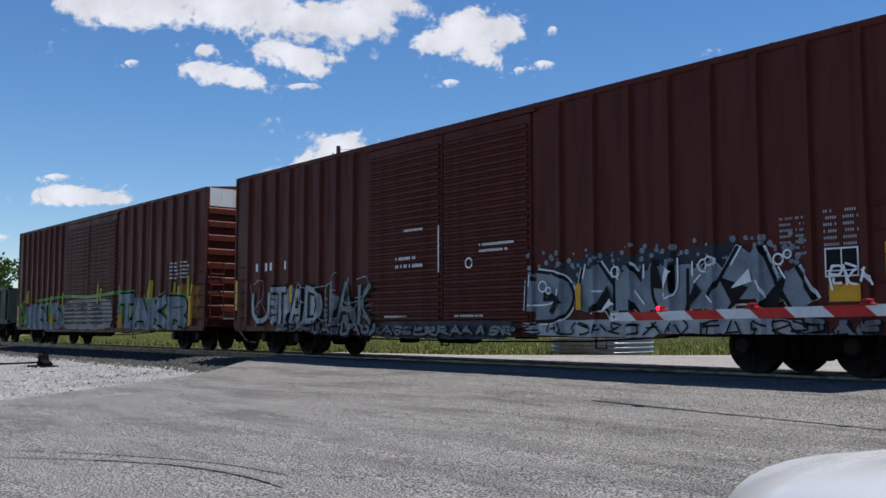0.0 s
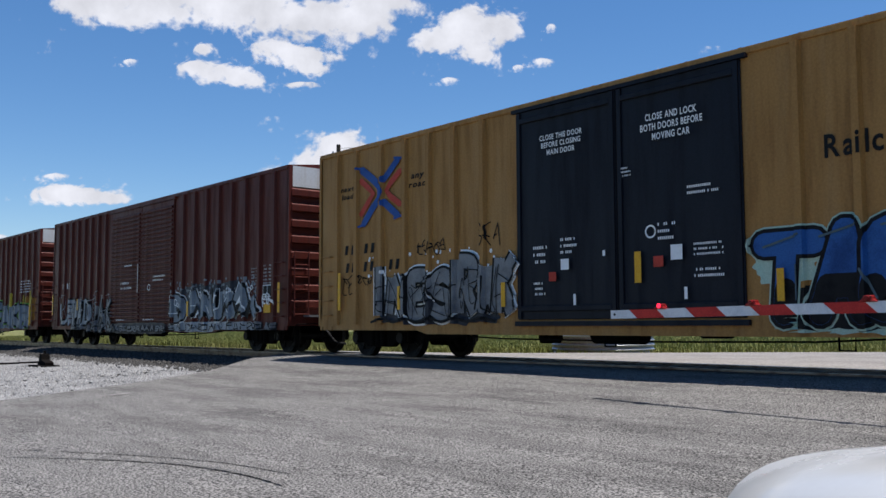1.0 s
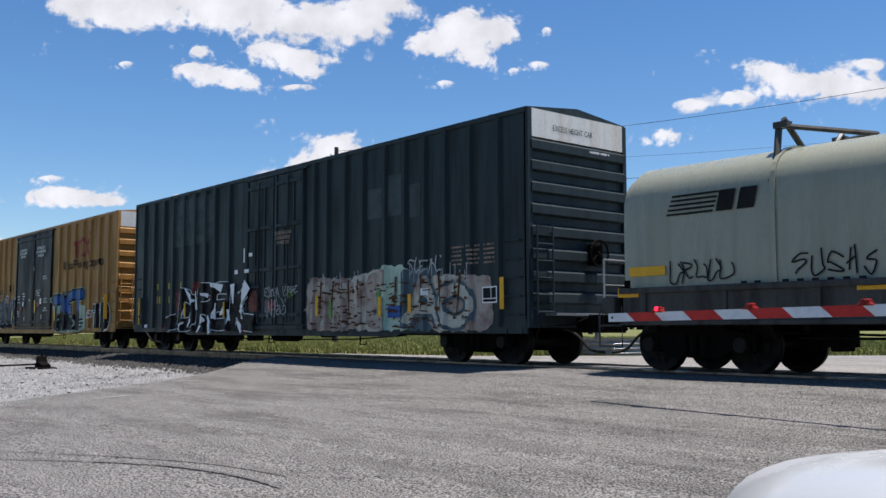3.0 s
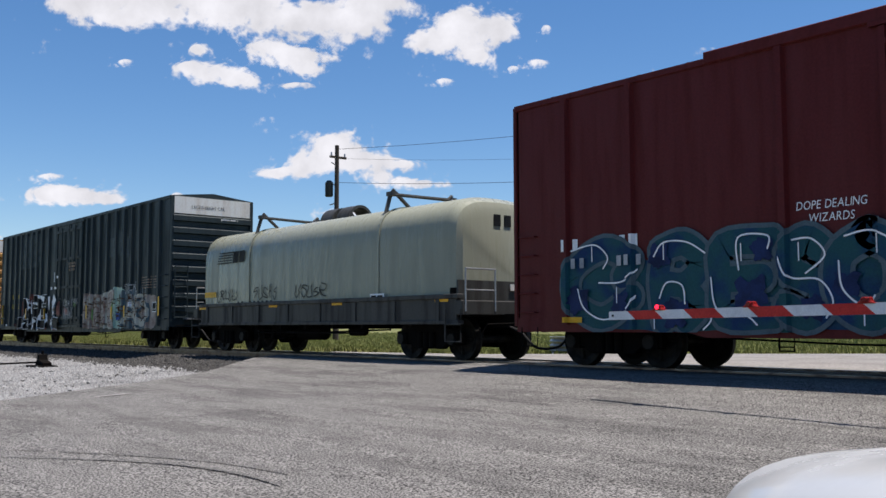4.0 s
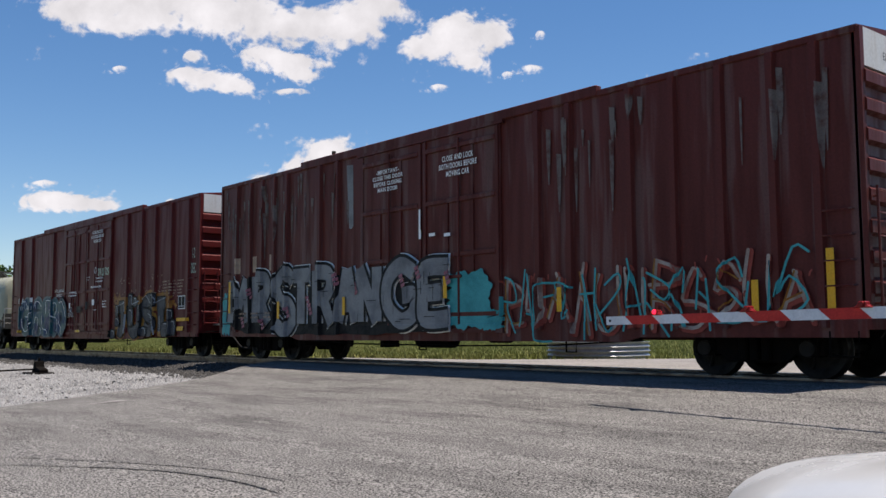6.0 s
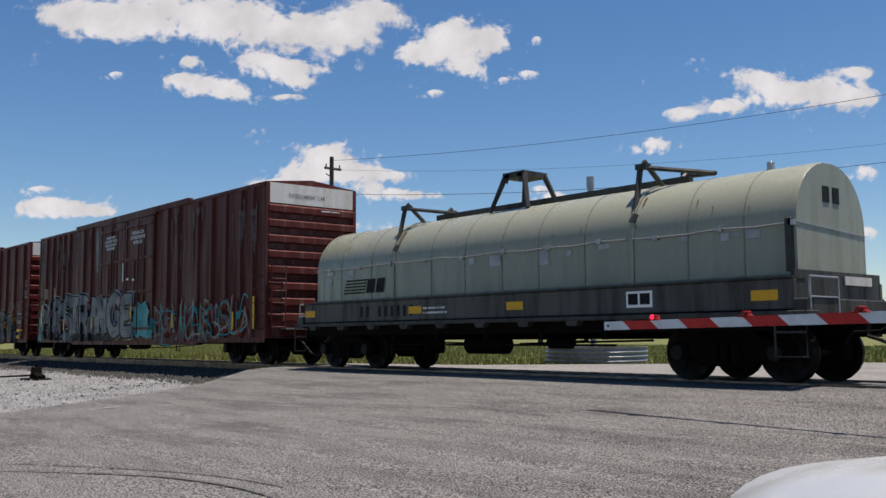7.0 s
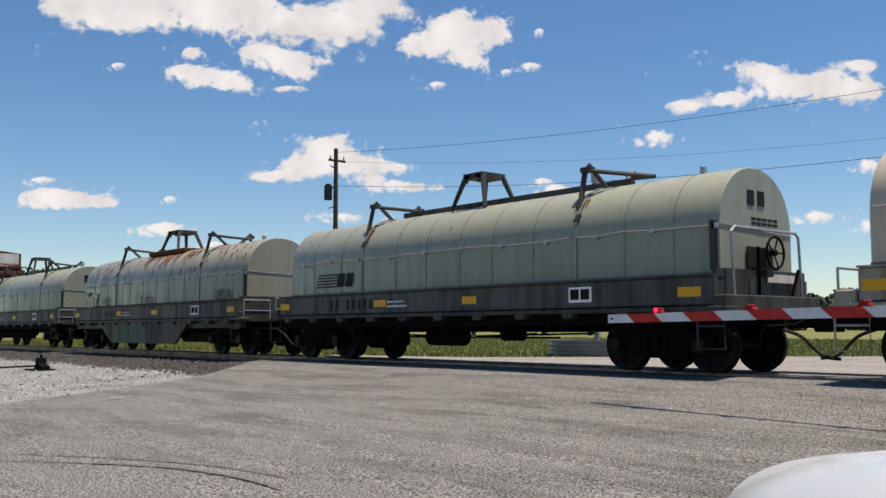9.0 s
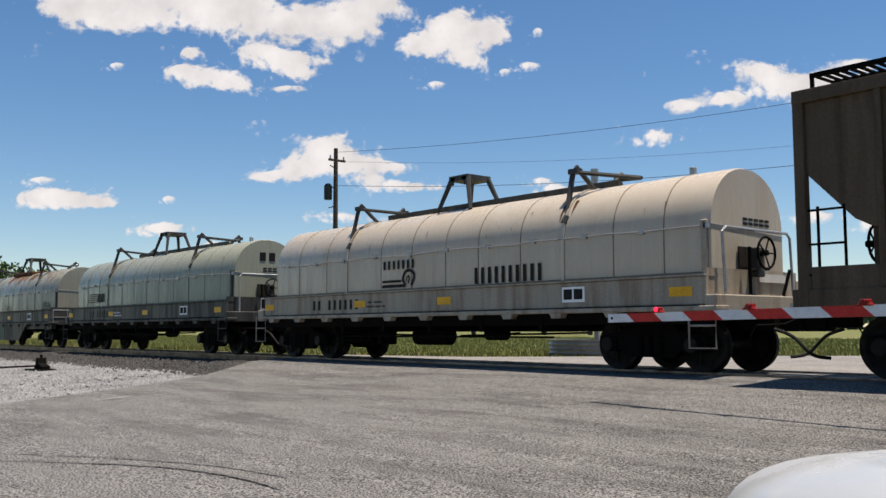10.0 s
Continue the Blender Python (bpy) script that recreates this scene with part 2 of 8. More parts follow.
def loop_skin(bm, rings, closed=True, caps=True):
    vs = [[bm.verts.new(p) for p in r] for r in rings]
    n = len(vs[0])
    for a, b in zip(vs, vs[1:]):
        for i in range(n if closed else n - 1):
            bm.faces.new((a[i], a[(i + 1) % n], b[(i + 1) % n], b[i]))
    if caps and closed:
        bm.faces.new(list(reversed(vs[0])))
        bm.faces.new(vs[-1])
    return bm


def tube(bm, pts, r, n=8):
    pts = [Vector(p) for p in pts]
    rings = []
    for i, p in enumerate(pts):
        d = (pts[min(i + 1, len(pts) - 1)] - pts[max(i - 1, 0)]).normalized()
        u = d.cross(Vector((0.3, 0.2, 1)) if abs(d.z) < 0.9 else Vector((1, 0.1, 0))).normalized()
        w = d.cross(u)
        rr = r[i] if isinstance(r, (list, tuple)) else r
        rings.append([p + (u * math.cos(a) + w * math.sin(a)) * rr for a in (2 * math.pi * k / n for k in range(n))])
    loop_skin(bm, rings)
    bmesh.ops.recalc_face_normals(bm, faces=bm.faces[:])
    return bm


def rods(r, *paths, n=8):
    bm = bmesh.new()
    for p in paths:
        tube(bm, p, r, n)
    return bm


def prism(bm, poly, a0, a1, axis="y"):
    """A polygon swept along an axis: its points are (x, z) for y, (y, z) for x, (x, y) for z."""
    def at(p, a):
        return {"y": (p[0], a, p[1]), "x": (a, p[0], p[1]), "z": (p[0], p[1], a)}[axis]
    loop_skin(bm, [[at(p, a0) for p in poly], [at(p, a1) for p in poly]])
    bmesh.ops.recalc_face_normals(bm, faces=bm.faces[:])
    return bm


def disc(bm, c, r, y0, y1, n=28, axis="y"):
    return prism(bm, [(c[0] + r * math.cos(2 * math.pi * i / n), c[1] + r * math.sin(2 * math.pi * i / n)) for i in range(n)], y0, y1, axis)


# ---- letters, marks and sprayed shapes, as flat pieces that follow the side they lie on ----
GLYPHS = {}


def cut_glyphs():
    made = []
    for ch in "ABCDEFGHIJKLMNOPQRSTUVWXYZabcdefghijklmnopqrstuvwxyz0123456789-":
        for kind, off in (("thin", 0.0), ("bold", 0.022), ("fat", 0.045), ("wide", 0.09)):
            c = bpy.data.curves.new("glyph", "FONT")
            c.body, c.offset, c.resolution_u = ch, off, 3
            o = bpy.data.objects.new("glyph", c)
            scene.collection.objects.link(o)
            made.append((ch, kind, o))
    dg = bpy.context.evaluated_depsgraph_get()
    for ch, kind, o in made:
        me = bpy.data.meshes.new_from_object(o.evaluated_get(dg))
        GLYPHS[ch, kind] = ([(v.co.x, v.co.y) for v in me.vertices], [tuple(p.vertices) for p in me.polygons])
        bpy.data.meshes.remove(me)
    for ch, kind, o in made:
        c = o.data
        bpy.data.objects.remove(o)
        bpy.data.curves.remove(c)


cut_glyphs()


def flat():
    return [], []


def add(shape, pts, faces):
    k = len(shape[0])
    shape[0].extend(pts)
    shape[1].extend(tuple(i + k for i in f) for f in faces)
    return shape


def words(lines, x0, x1, z0, z1, kind="bold", slant=0.0):
    """Lines of text, centred, filling a box."""
    out, z, wide = [], 0.0, 0.0
    for line in lines:
        x, row = 0.0, []
        for ch in line:
            if ch == " ":
                x += 0.35
                continue
            v, f = GLYPHS[ch, kind]
            lo, hi = min(p[0] for p in v), max(p[0] for p in v)
            row.append(([(p[0] - lo + x + slant * p[1], p[1] + z) for p in v], f))
            x += hi - lo + 0.11
        out.append((row, x))
        wide = max(wide, x)
        z -= 1.05
    s = flat()
    lo, hi = z + 1.05, 0.72
    for row, w in out:
        for v, f in row:
            add(s, [(x0 + (p[0] + (wide - w) / 2) / wide * (x1 - x0), z0 + (p[1] - lo) / (hi - lo) * (z1 - z0)) for p in v], f)
    return s


def wild_word(word, x0, x1, z0, z1, kind, seed, tilt=7, overlap=0.02):
    """Sprayed letters: each one turned, stretched and bent a little, all filling a box."""
    rng = random.Random(seed)
    s = flat()
    step = (x1 - x0) / len(word)
    for i, ch in enumerate(word):
        v, f = GLYPHS[ch, kind]
        b = GLYPHS[ch, "thin"][0]
        lx, hx = min(p[0] for p in b), max(p[0] for p in b)
        lz, hz = min(p[1] for p in b), max(p[1] for p in b)
        a, up, lean, bend = radians(rng.uniform(-tilt, tilt)), rng.uniform(-0.05, 0.05), rng.uniform(-0.18, 0.18), rng.uniform(-0.12, 0.12)
        pts = []
        for p in v:
            u, w = (p[0] - lx) / max(hx - lx, 0.42) - 0.5, (p[1] - lz) / (hz - lz) - 0.5
            u, w = u * (1 + bend * w * 2) + lean * w, w * (1 + bend * u) + 0.04 * math.sin(5 * u + i)
            u, w = u * math.cos(a) - w * math.sin(a) * 0.6, u * math.sin(a) * 0.6 + w * math.cos(a)
            pts.append((x0 + (i + 0.5 + u * (0.86 + overlap)) * step, (z0 + z1) / 2 + (w * 0.9 + up) * (z1 - z0)))
        add(s, pts, f)
    return s


RISE = {}   # where each new stroke of a shape begins, so that strokes lie over one another


def ribbon(s, pts, w):
    """A brush stroke of width w with round ends."""
    n = len(pts)
    L, R = [], []
    for i, p in enumerate(pts):
        a, b = pts[max(i - 1, 0)], pts[min(i + 1, n - 1)]
        dx, dz = b[0] - a[0], b[1] - a[1]
        q = math.hypot(dx, dz) or 1
        L.append((p[0] - dz / q * w / 2, p[1] + dx / q * w / 2))
        R.append((p[0] + dz / q * w / 2, p[1] - dx / q * w / 2))
    add(s, L + R, [(i, i + 1, n + i + 1, n + i) for i in range(n - 1)])
    for c, q in ((pts[0], pts[1]), (pts[-1], pts[-2])):
        a = math.atan2(c[1] - q[1], c[0] - q[0]) - math.pi / 2
        add(s, [(c[0] + w / 2 * math.cos(a + k * math.pi / 6), c[1] + w / 2 * math.sin(a + k * math.pi / 6)) for k in range(7)], [tuple(range(7))])
    RISE[id(s)] = RISE.get(id(s), []) + [len(s[0])]
    return s


def curve_points(ctrl, n=12):
    out = []
    for i in range(len(ctrl) - 1):
        p = [ctrl[max(0, min(len(ctrl) - 1, i + k))] for k in (-1, 0, 1, 2)]
        for j in range(n):
            t = j / n
            out.append(tuple(0.5 * (2 * p[1][c] + (p[2][c] - p[0][c]) * t + (2 * p[0][c] - 5 * p[1][c] + 4 * p[2][c] - p[3][c]) * t * t
                                    + (3 * p[1][c] - p[0][c] - 3 * p[2][c] + p[3][c]) * t ** 3) for c in (0, 1)))
    return out + [ctrl[-1]]


def tag_strokes(x0, x1, z0, z1, n, seed, wild=0.07):
    """The bones of letters that nobody can read: n tangled groups of strokes."""
    rng = random.Random(seed)
    step, h = (x1 - x0) / n, z1 - z0
    out = []
    for i in range(n):
        a, b = x0 + (i + 0.14) * step, x0 + (i + 0.86) * step
        lo, hi = z0 + h * rng.uniform(0.02, 0.14), z1 - h * rng.uniform(0.02, 0.2)
        mid = (lo + hi) / 2
        kind = rng.randrange(5)
        j = lambda q: q + rng.uniform(-0.08, 0.08) * step
        if kind == 0:
            out += [[(j(a), lo), (j(a), mid), (j(a), hi)], [(a, hi), (j(b), hi - 0.1 * h), (b, mid + 0.1 * h), (a, mid)], [(a, mid), (j((a + b) / 2), mid - 0.2 * h), (b, lo)]]
        elif kind == 1:
            out += [[(b, hi - 0.1 * h), ((a + b) / 2, hi), (a, mid + 0.1 * h), ((a + b) / 2, mid), (b, mid - 0.15 * h), ((a + b) / 2, lo), (a, lo + 0.1 * h)]]
        elif kind == 2:
            out += [[(a, hi), (j(a), mid), (a, lo + 0.1 * h), ((a + b) / 2, lo), (b, lo + 0.15 * h), (j(b), mid), (b, hi)]]
        elif kind == 3:
            out += [[(j(a), lo), ((a + b) / 2, hi)], [((a + b) / 2, hi), (j(b), lo)], [(a + 0.2 * step, mid - 0.08 * h), (b - 0.2 * step, mid)]]
        else:
            out += [[(b, hi), (a, hi - 0.05 * h), (j(a), mid), (a, lo), (b, lo + 0.05 * h)], [(a, mid), (b - 0.1 * step, mid + 0.05 * h)]]
    bent = []
    for p in out:
        q = [(u + rng.uniform(-wild, wild) * step, v + rng.uniform(-wild, wild) * h) for u, v in p]
        bent.append(curve_points(q, 3))
    return bent


def stroked(strokes, w):
    s = flat()
    for p in strokes:
        ribbon(s, p, w)
    return s


def blot(x0, x1, z0, z1, seed, rough=0.12, n=64, lumps=9):
    """An uneven patch of paint with an overspray edge."""
    rng = random.Random(seed)
    ph = [rng.uniform(0, 6.28) for _ in range(4)]
    pts = []
    for i in range(n):
        a = 2 * math.pi * i / n
        c, q = math.cos(a), math.sin(a)
        k = (abs(c) ** 5 + abs(q) ** 5) ** -0.2
        k *= 1 - rough + rough * (0.5 * math.sin(lumps * a + ph[0]) + 0.3 * math.sin(2.3 * lumps * a + ph[1]) + 0.2 * math.sin(3 * a + ph[2]))
        pts.append(((x0 + x1) / 2 + c * k * (x1 - x0) / 2, (z0 + z1) / 2 + q * k * (z1 - z0) / 2))
    return pts, [tuple(range(n))]


def speckle(x0, x1, z0, z1, n, size, seed, fall=2.0):
    """Drops and spray that thin out upwards."""
    rng = random.Random(seed)
    s = flat()
    for _ in range(n):
        x, z, r = rng.uniform(x0, x1), z0 + (z1 - z0) * rng.random() ** fall, size * rng.uniform(0.3, 1)
        add(s, [(x + r * math.cos(k * 1.047), z + r * math.sin(k * 1.047)) for k in range(6)], [tuple(range(6))])
        RISE[id(s)] = RISE.get(id(s), []) + [len(s[0])]
    return s


def bars(x0, x1, z0, z1, rows, seed, fill=0.75, cols=1):
    """Rows of small writing that cannot be read, as plain bars."""
    rng = random.Random(seed)
    s = flat()
    h, w = (z1 - z0) / rows, (x1 - x0) / cols
    for i in range(rows):
        for c in range(cols):
            x, end = x0 + c * w, x0 + c * w + w * rng.uniform(0.6, 0.85)
            while x < end - 0.02:
                q = min(0.22 * h, end - x)
                if rng.random() < 0.84:
                    add(s, [(x, z0 + i * h), (x + q, z0 + i * h), (x + q, z0 + (i + 0.42) * h), (x, z0 + (i + 0.42) * h)], [(0, 1, 2, 3)])
                x += q + 0.13 * h
    return s


def blocks(x0, x1, z0, z1, pattern, slant=0.0):
    """A mark or number as plain blocks, one for each sign: 1 a sign, a blank a gap."""
    s = flat()
    w = (x1 - x0) / len(pattern)
    for i, c in enumerate(pattern):
        if c != " ":
            a, b = x0 + i * w + 0.27 * w, x0 + (i + 1) * w - 0.27 * w
            k = slant * (z1 - z0)
            add(s, [(a, z0), (b, z0), (b + k, z1), (a + k, z1)], [(0, 1, 2, 3)])
    return s


BONES = {
    "D": [[(0.1, 0.0), (0.15, 1.0)], [(0.12, 0.97), (0.75, 0.8), (0.95, 0.45), (0.7, 0.08), (0.1, 0.03)]],
    "R": [[(0.12, 0.0), (0.12, 1.0)], [(0.12, 0.97), (0.75, 0.92), (0.85, 0.68), (0.6, 0.5), (0.14, 0.46)], [(0.45, 0.48), (0.95, 0.0)]],
    "E": [[(0.95, 0.97), (0.15, 0.95), (0.1, 0.5), (0.15, 0.04), (0.95, 0.03)], [(0.12, 0.5), (0.75, 0.52)]],
    "K": [[(0.12, 0.0), (0.14, 1.0)], [(0.98, 1.0), (0.2, 0.5)], [(0.3, 0.52), (1.0, 0.0)]],
    "M": [[(0.06, 0.0), (0.14, 1.0)], [(0.14, 1.0), (0.5, 0.35)], [(0.5, 0.35), (0.86, 1.0)], [(0.86, 1.0), (0.95, 0.0)]],
    "S": [[(0.92, 0.85), (0.55, 1.0), (0.12, 0.82), (0.25, 0.58), (0.8, 0.42), (0.9, 0.16), (0.5, 0.0), (0.06, 0.14)]],
    "T": [[(0.02, 0.96), (0.98, 0.96)], [(0.5, 0.96), (0.5, 0.0)]],
    "A": [[(0.05, 0.0), (0.48, 1.0)], [(0.52, 1.0), (0.95, 0.0)], [(0.25, 0.33), (0.75, 0.33)]],
    "N": [[(0.1, 0.0), (0.1, 1.0)], [(0.1, 1.0), (0.9, 0.0)], [(0.9, 0.0), (0.9, 1.0)]],
    "G": [[(0.9, 0.85), (0.5, 1.0), (0.1, 0.75), (0.08, 0.3), (0.5, 0.0), (0.9, 0.14), (0.9, 0.45), (0.55, 0.45)]],
    "O": [[(0.5, 1.0), (0.1, 0.75), (0.1, 0.25), (0.5, 0.0), (0.9, 0.25), (0.9, 0.75), (0.5, 1.0)]],
    "I": [[(0.5, 0.0), (0.5, 1.0)]],
    "U": [[(0.08, 1.0), (0.1, 0.3), (0.35, 0.02), (0.65, 0.02), (0.9, 0.3), (0.92, 1.0)]],
    "J": [[(0.1, 0.95), (0.9, 0.98)], [(0.6, 0.98), (0.62, 0.3), (0.4, 0.03), (0.05, 0.12)]],
    "C": [[(0.92, 0.8), (0.55, 1.0), (0.12, 0.72), (0.1, 0.28), (0.5, 0.0), (0.92, 0.3)], [(0.92, 0.8), (0.78, 0.58)]],
    "P": [[(0.2, 0.0), (0.12, 0.5), (0.2, 0.9)], [(0.15, 0.92), (0.6, 1.0), (0.92, 0.75), (0.62, 0.48), (0.24, 0.5)], [(0.6, 0.45), (0.85, 0.2), (0.62, 0.0)]],
}


def boned(word, x0, x1, z0, z1, seed, sway=0.1):
    """The strokes of a sprayed word whose letters lean, swell and touch."""
    r = random.Random(seed)
    step, h = (x1 - x0) / len(word), z1 - z0
    out = []
    for i, ch in enumerate(word):
        lean, up, k = r.uniform(-sway, sway), r.uniform(-sway, sway) * 0.4, r.uniform(0.9, 1.08)
        for bone in BONES[ch]:
            pts = [(x0 + (i + 0.12 + 0.76 * p[0] + lean * (p[1] - 0.5)) * step, z0 + h * (0.5 + (p[1] - 0.5) * k * (1 + 0.1 * math.sin(3 * p[0] + i)) + up)) for p in bone]
            out.append(curve_points(pts, 5) if len(pts) > 2 else [tuple(pts[0][c] + (pts[1][c] - pts[0][c]) * j / 3 for c in (0, 1)) for j in range(4)])
    return out


def over(s):
    """Let what is added next lie above what the shape holds so far."""
    RISE[id(s)] = RISE.get(id(s), []) + [len(s[0])]
    return s


def slab(s, pts, w):
    """A stroke of width w with square ends and mitred corners."""
    n = len(pts)
    L, R = [], []
    for i, p in enumerate(pts):
        a = Vector(pts[i]) - Vector(pts[i - 1]) if i else Vector(pts[1]) - Vector(pts[0])
        b = Vector(pts[i + 1]) - Vector(pts[i]) if i < n - 1 else a
        a, b = a.normalized(), b.normalized()
        m = (a + b).normalized() if (a + b).length > 0.2 else a
        k = min(1.7, 1 / max(0.3, m.dot(a))) * w / 2
        L.append((p[0] - m.y * k, p[1] + m.x * k))
        R.append((p[0] + m.y * k, p[1] - m.x * k))
    add(s, L + R, [(i, i + 1, n + i + 1, n + i) for i in range(n - 1)])
    RISE[id(s)] = RISE.get(id(s), []) + [len(s[0])]
    return s


def wedge(s, a, b, wa, wb):
    """A spike of paint from a to b whose width runs from wa to wb."""
    d = (Vector(b) - Vector(a)).normalized()
    n = Vector((-d.y, d.x))
    k = [Vector(a) + n * wa / 2, Vector(a) - n * wa / 2, Vector(b) - n * wb / 2 - d * wb * 0.3, Vector(b) + n * wb / 2]
    return over(add(s, [tuple(q) for q in k], [(0, 1, 2, 3)]))


def letter_bones(ch, x0, x1, z0, z1, lean=0.0, curved=True):
    out = []
    for bone in BONES[ch]:
        pts = [(x0 + (x1 - x0) * p[0] + lean * (p[1] - 0.5), z0 + (z1 - z0) * p[1]) for p in bone]
        if len(pts) == 2:
            pts = [tuple(pts[0][c] + (pts[1][c] - pts[0][c]) * j / 3 for c in (0, 1)) for j in range(4)]
        elif curved:
            pts = curve_points(pts, 5)
        out.append(pts)
    return out


def piece(car, relief, spec, w, fill, edge, halo=None, rim=0.06, glow=0.05, light=None, shade=None, shade_top=1.3, square=True,
          curved=True, base=0.012, label=""):
    """A sprayed word, letter over letter: (sign, x0, x1, z0, z1, lean, width) each, with rims, lower shading and glints."""
    draw = slab if square else ribbon
    widths = [q[6] if len(q) > 6 else w for q in spec]
    all_bones = [letter_bones(q[0], q[1] + k / 2, q[2] - k / 2, q[3] + k / 2, q[4] - k / 2, q[5] if len(q) > 5 else 0.0, curved) for q, k in zip(spec, widths)]

    def stroke_all(bones, width):
        s = flat()
        for b in bones:
            draw(s, b, width)
        return s

    if halo:
        lay("graffiti_halo", stroke_all([b for q in all_bones for b in q], w + 2 * rim + 2 * glow), halo, car, relief, base)
    up = base + 0.012
    for bones, w in zip(all_bones, widths):
        lay("letter_outline", stroke_all(bones, w + 2 * rim), edge, car, relief, up)
        lay("letter", stroke_all(bones, w), fill, car, relief, up + 0.0025, label)
        if shade:
            low = [[p for p in b if p[1] < shade_top] for b in bones]
            low = [b for b in low if len(b) > 1]
            if low:
                lay("letter_shade", stroke_all(low, w * 0.98), shade, car, relief, up + 0.0045)
        up += 0.0065
    if light:
        gl = []
        for bones in all_bones:
            for b in bones:
                k = max(2, int(len(b) * 0.6))
                gl.append([(p[0] - w * 0.3, p[1] + w * 0.3) for p in b[-k:]])
        lay("graffiti_glint", stroked(gl, 0.03), light, car, relief, up)
    return up


def patch(*rects):
    s = flat()
    for x0, x1, z0, z1 in rects:
        add(s, [(x0, z0), (x1, z0), (x1, z1), (x0, z1)], [(0, 1, 2, 3)])
    return s


def lay(name, shape, mat, parent, relief, lift, label=""):
    """Put a flat shape on a side whose relief is given as (x, depth) knots, lift metres proud of it."""
    bm = bmesh.new()
    layer = bm.verts.layers.float.new("rise")
    low = 0.632 if parent.name.startswith("boxcar") else -9.0   # paint ends at the sill
    vs = [bm.verts.new((p[0], 0, max(low, p[1]) if low > 0 and p[1] < low and not 4.3 < p[0] < 14.8 else p[1])) for p in shape[0]]
    for f in shape[1]:
        if len(set(f)) > 2:
            try:
                bm.faces.new([vs[i] for i in f])
            except ValueError:
                pass
    marks = RISE.pop(id(shape), [])
    if marks:
        for i, v in enumerate(vs):
            v[layer] = min(0.0004, 0.024 / len(marks)) * (np.searchsorted(marks, i, side="right"))
    xs, ds = [k[0] for k in relief], [k[1] for k in relief]
    lo, hi = min(p[0] for p in shape[0]), max(p[0] for p in shape[0])
    for x in xs:
        if lo < x < hi:
            bmesh.ops.bisect_plane(bm, geom=bm.verts[:] + bm.edges[:] + bm.faces[:], plane_co=(x, 0, 0), plane_no=(1, 0, 0), dist=1e-5)
    sill = parent.name.startswith("boxcar")
    if sill and min(p[1] for p in shape[0]) < 0.9 < max(p[1] for p in shape[0]):
        for z in (0.9, 0.905):
            bmesh.ops.bisect_plane(bm, geom=bm.verts[:] + bm.edges[:] + bm.faces[:], plane_co=(0, 0, z), plane_no=(0, 0, 1), dist=1e-5)
    for v in bm.verts:
        v.co.y = -float(np.interp(v.co.x, xs, ds)) - lift - (v[layer] if marks else 0.0) - (0.014 if sill and v.co.z < 0.9025 else 0.0)
    for f in bm.faces:
        if f.normal.y > 0:
            f.normal_flip()
    return tagged(part(name, bm, mat, parent, label), kind="stuff" if len(shape[1]) > 1 else "")


# ---- running gear ----
WHEEL_R = 0.457
TRUCK = {}
WHEELS = []
CARS = []


def wheel_mesh():
    bm = bmesh.new()
    prof = [(0.10, -0.09), (0.10, 0.08), (0.30, 0.03), (0.38, 0.06), (0.457, 0.065), (0.462, -0.03), (0.49, -0.05), (0.49, -0.075), (0.38, -0.07), (0.30, -0.02)]
    n = 32
    for side in (-1, 1):
        y = side * 0.755
        rings = [[((r * math.cos(2 * math.pi * i / n)), y - side * -o, r * math.sin(2 * math.pi * i / n)) for r, o in prof] for i in range(n + 1)]
        vs = [[bm.verts.new(p) for p in r] for r in rings[:-1]]
        vs.append(vs[0])
        for a, b in zip(vs, vs[1:]):
            for i in range(len(prof)):
                bm.faces.new((a[i], a[(i + 1) % len(prof)], b[(i + 1) % len(prof)], b[i]))
        for k in range(4):   # cast ribs on the plate, so that the turning shows
            a = k * math.pi / 2
            tube(bm, [(0.12 * math.cos(a), y + side * 0.06, 0.12 * math.sin(a)), (0.33 * math.cos(a), y + side * 0.05, 0.33 * math.sin(a))], 0.03, 6)
    tube(bm, [(0, -1.0, 0), (0, 1.0, 0)], 0.085, 12)
    bmesh.ops.recalc_face_normals(bm, faces=bm.faces[:])
    return bm


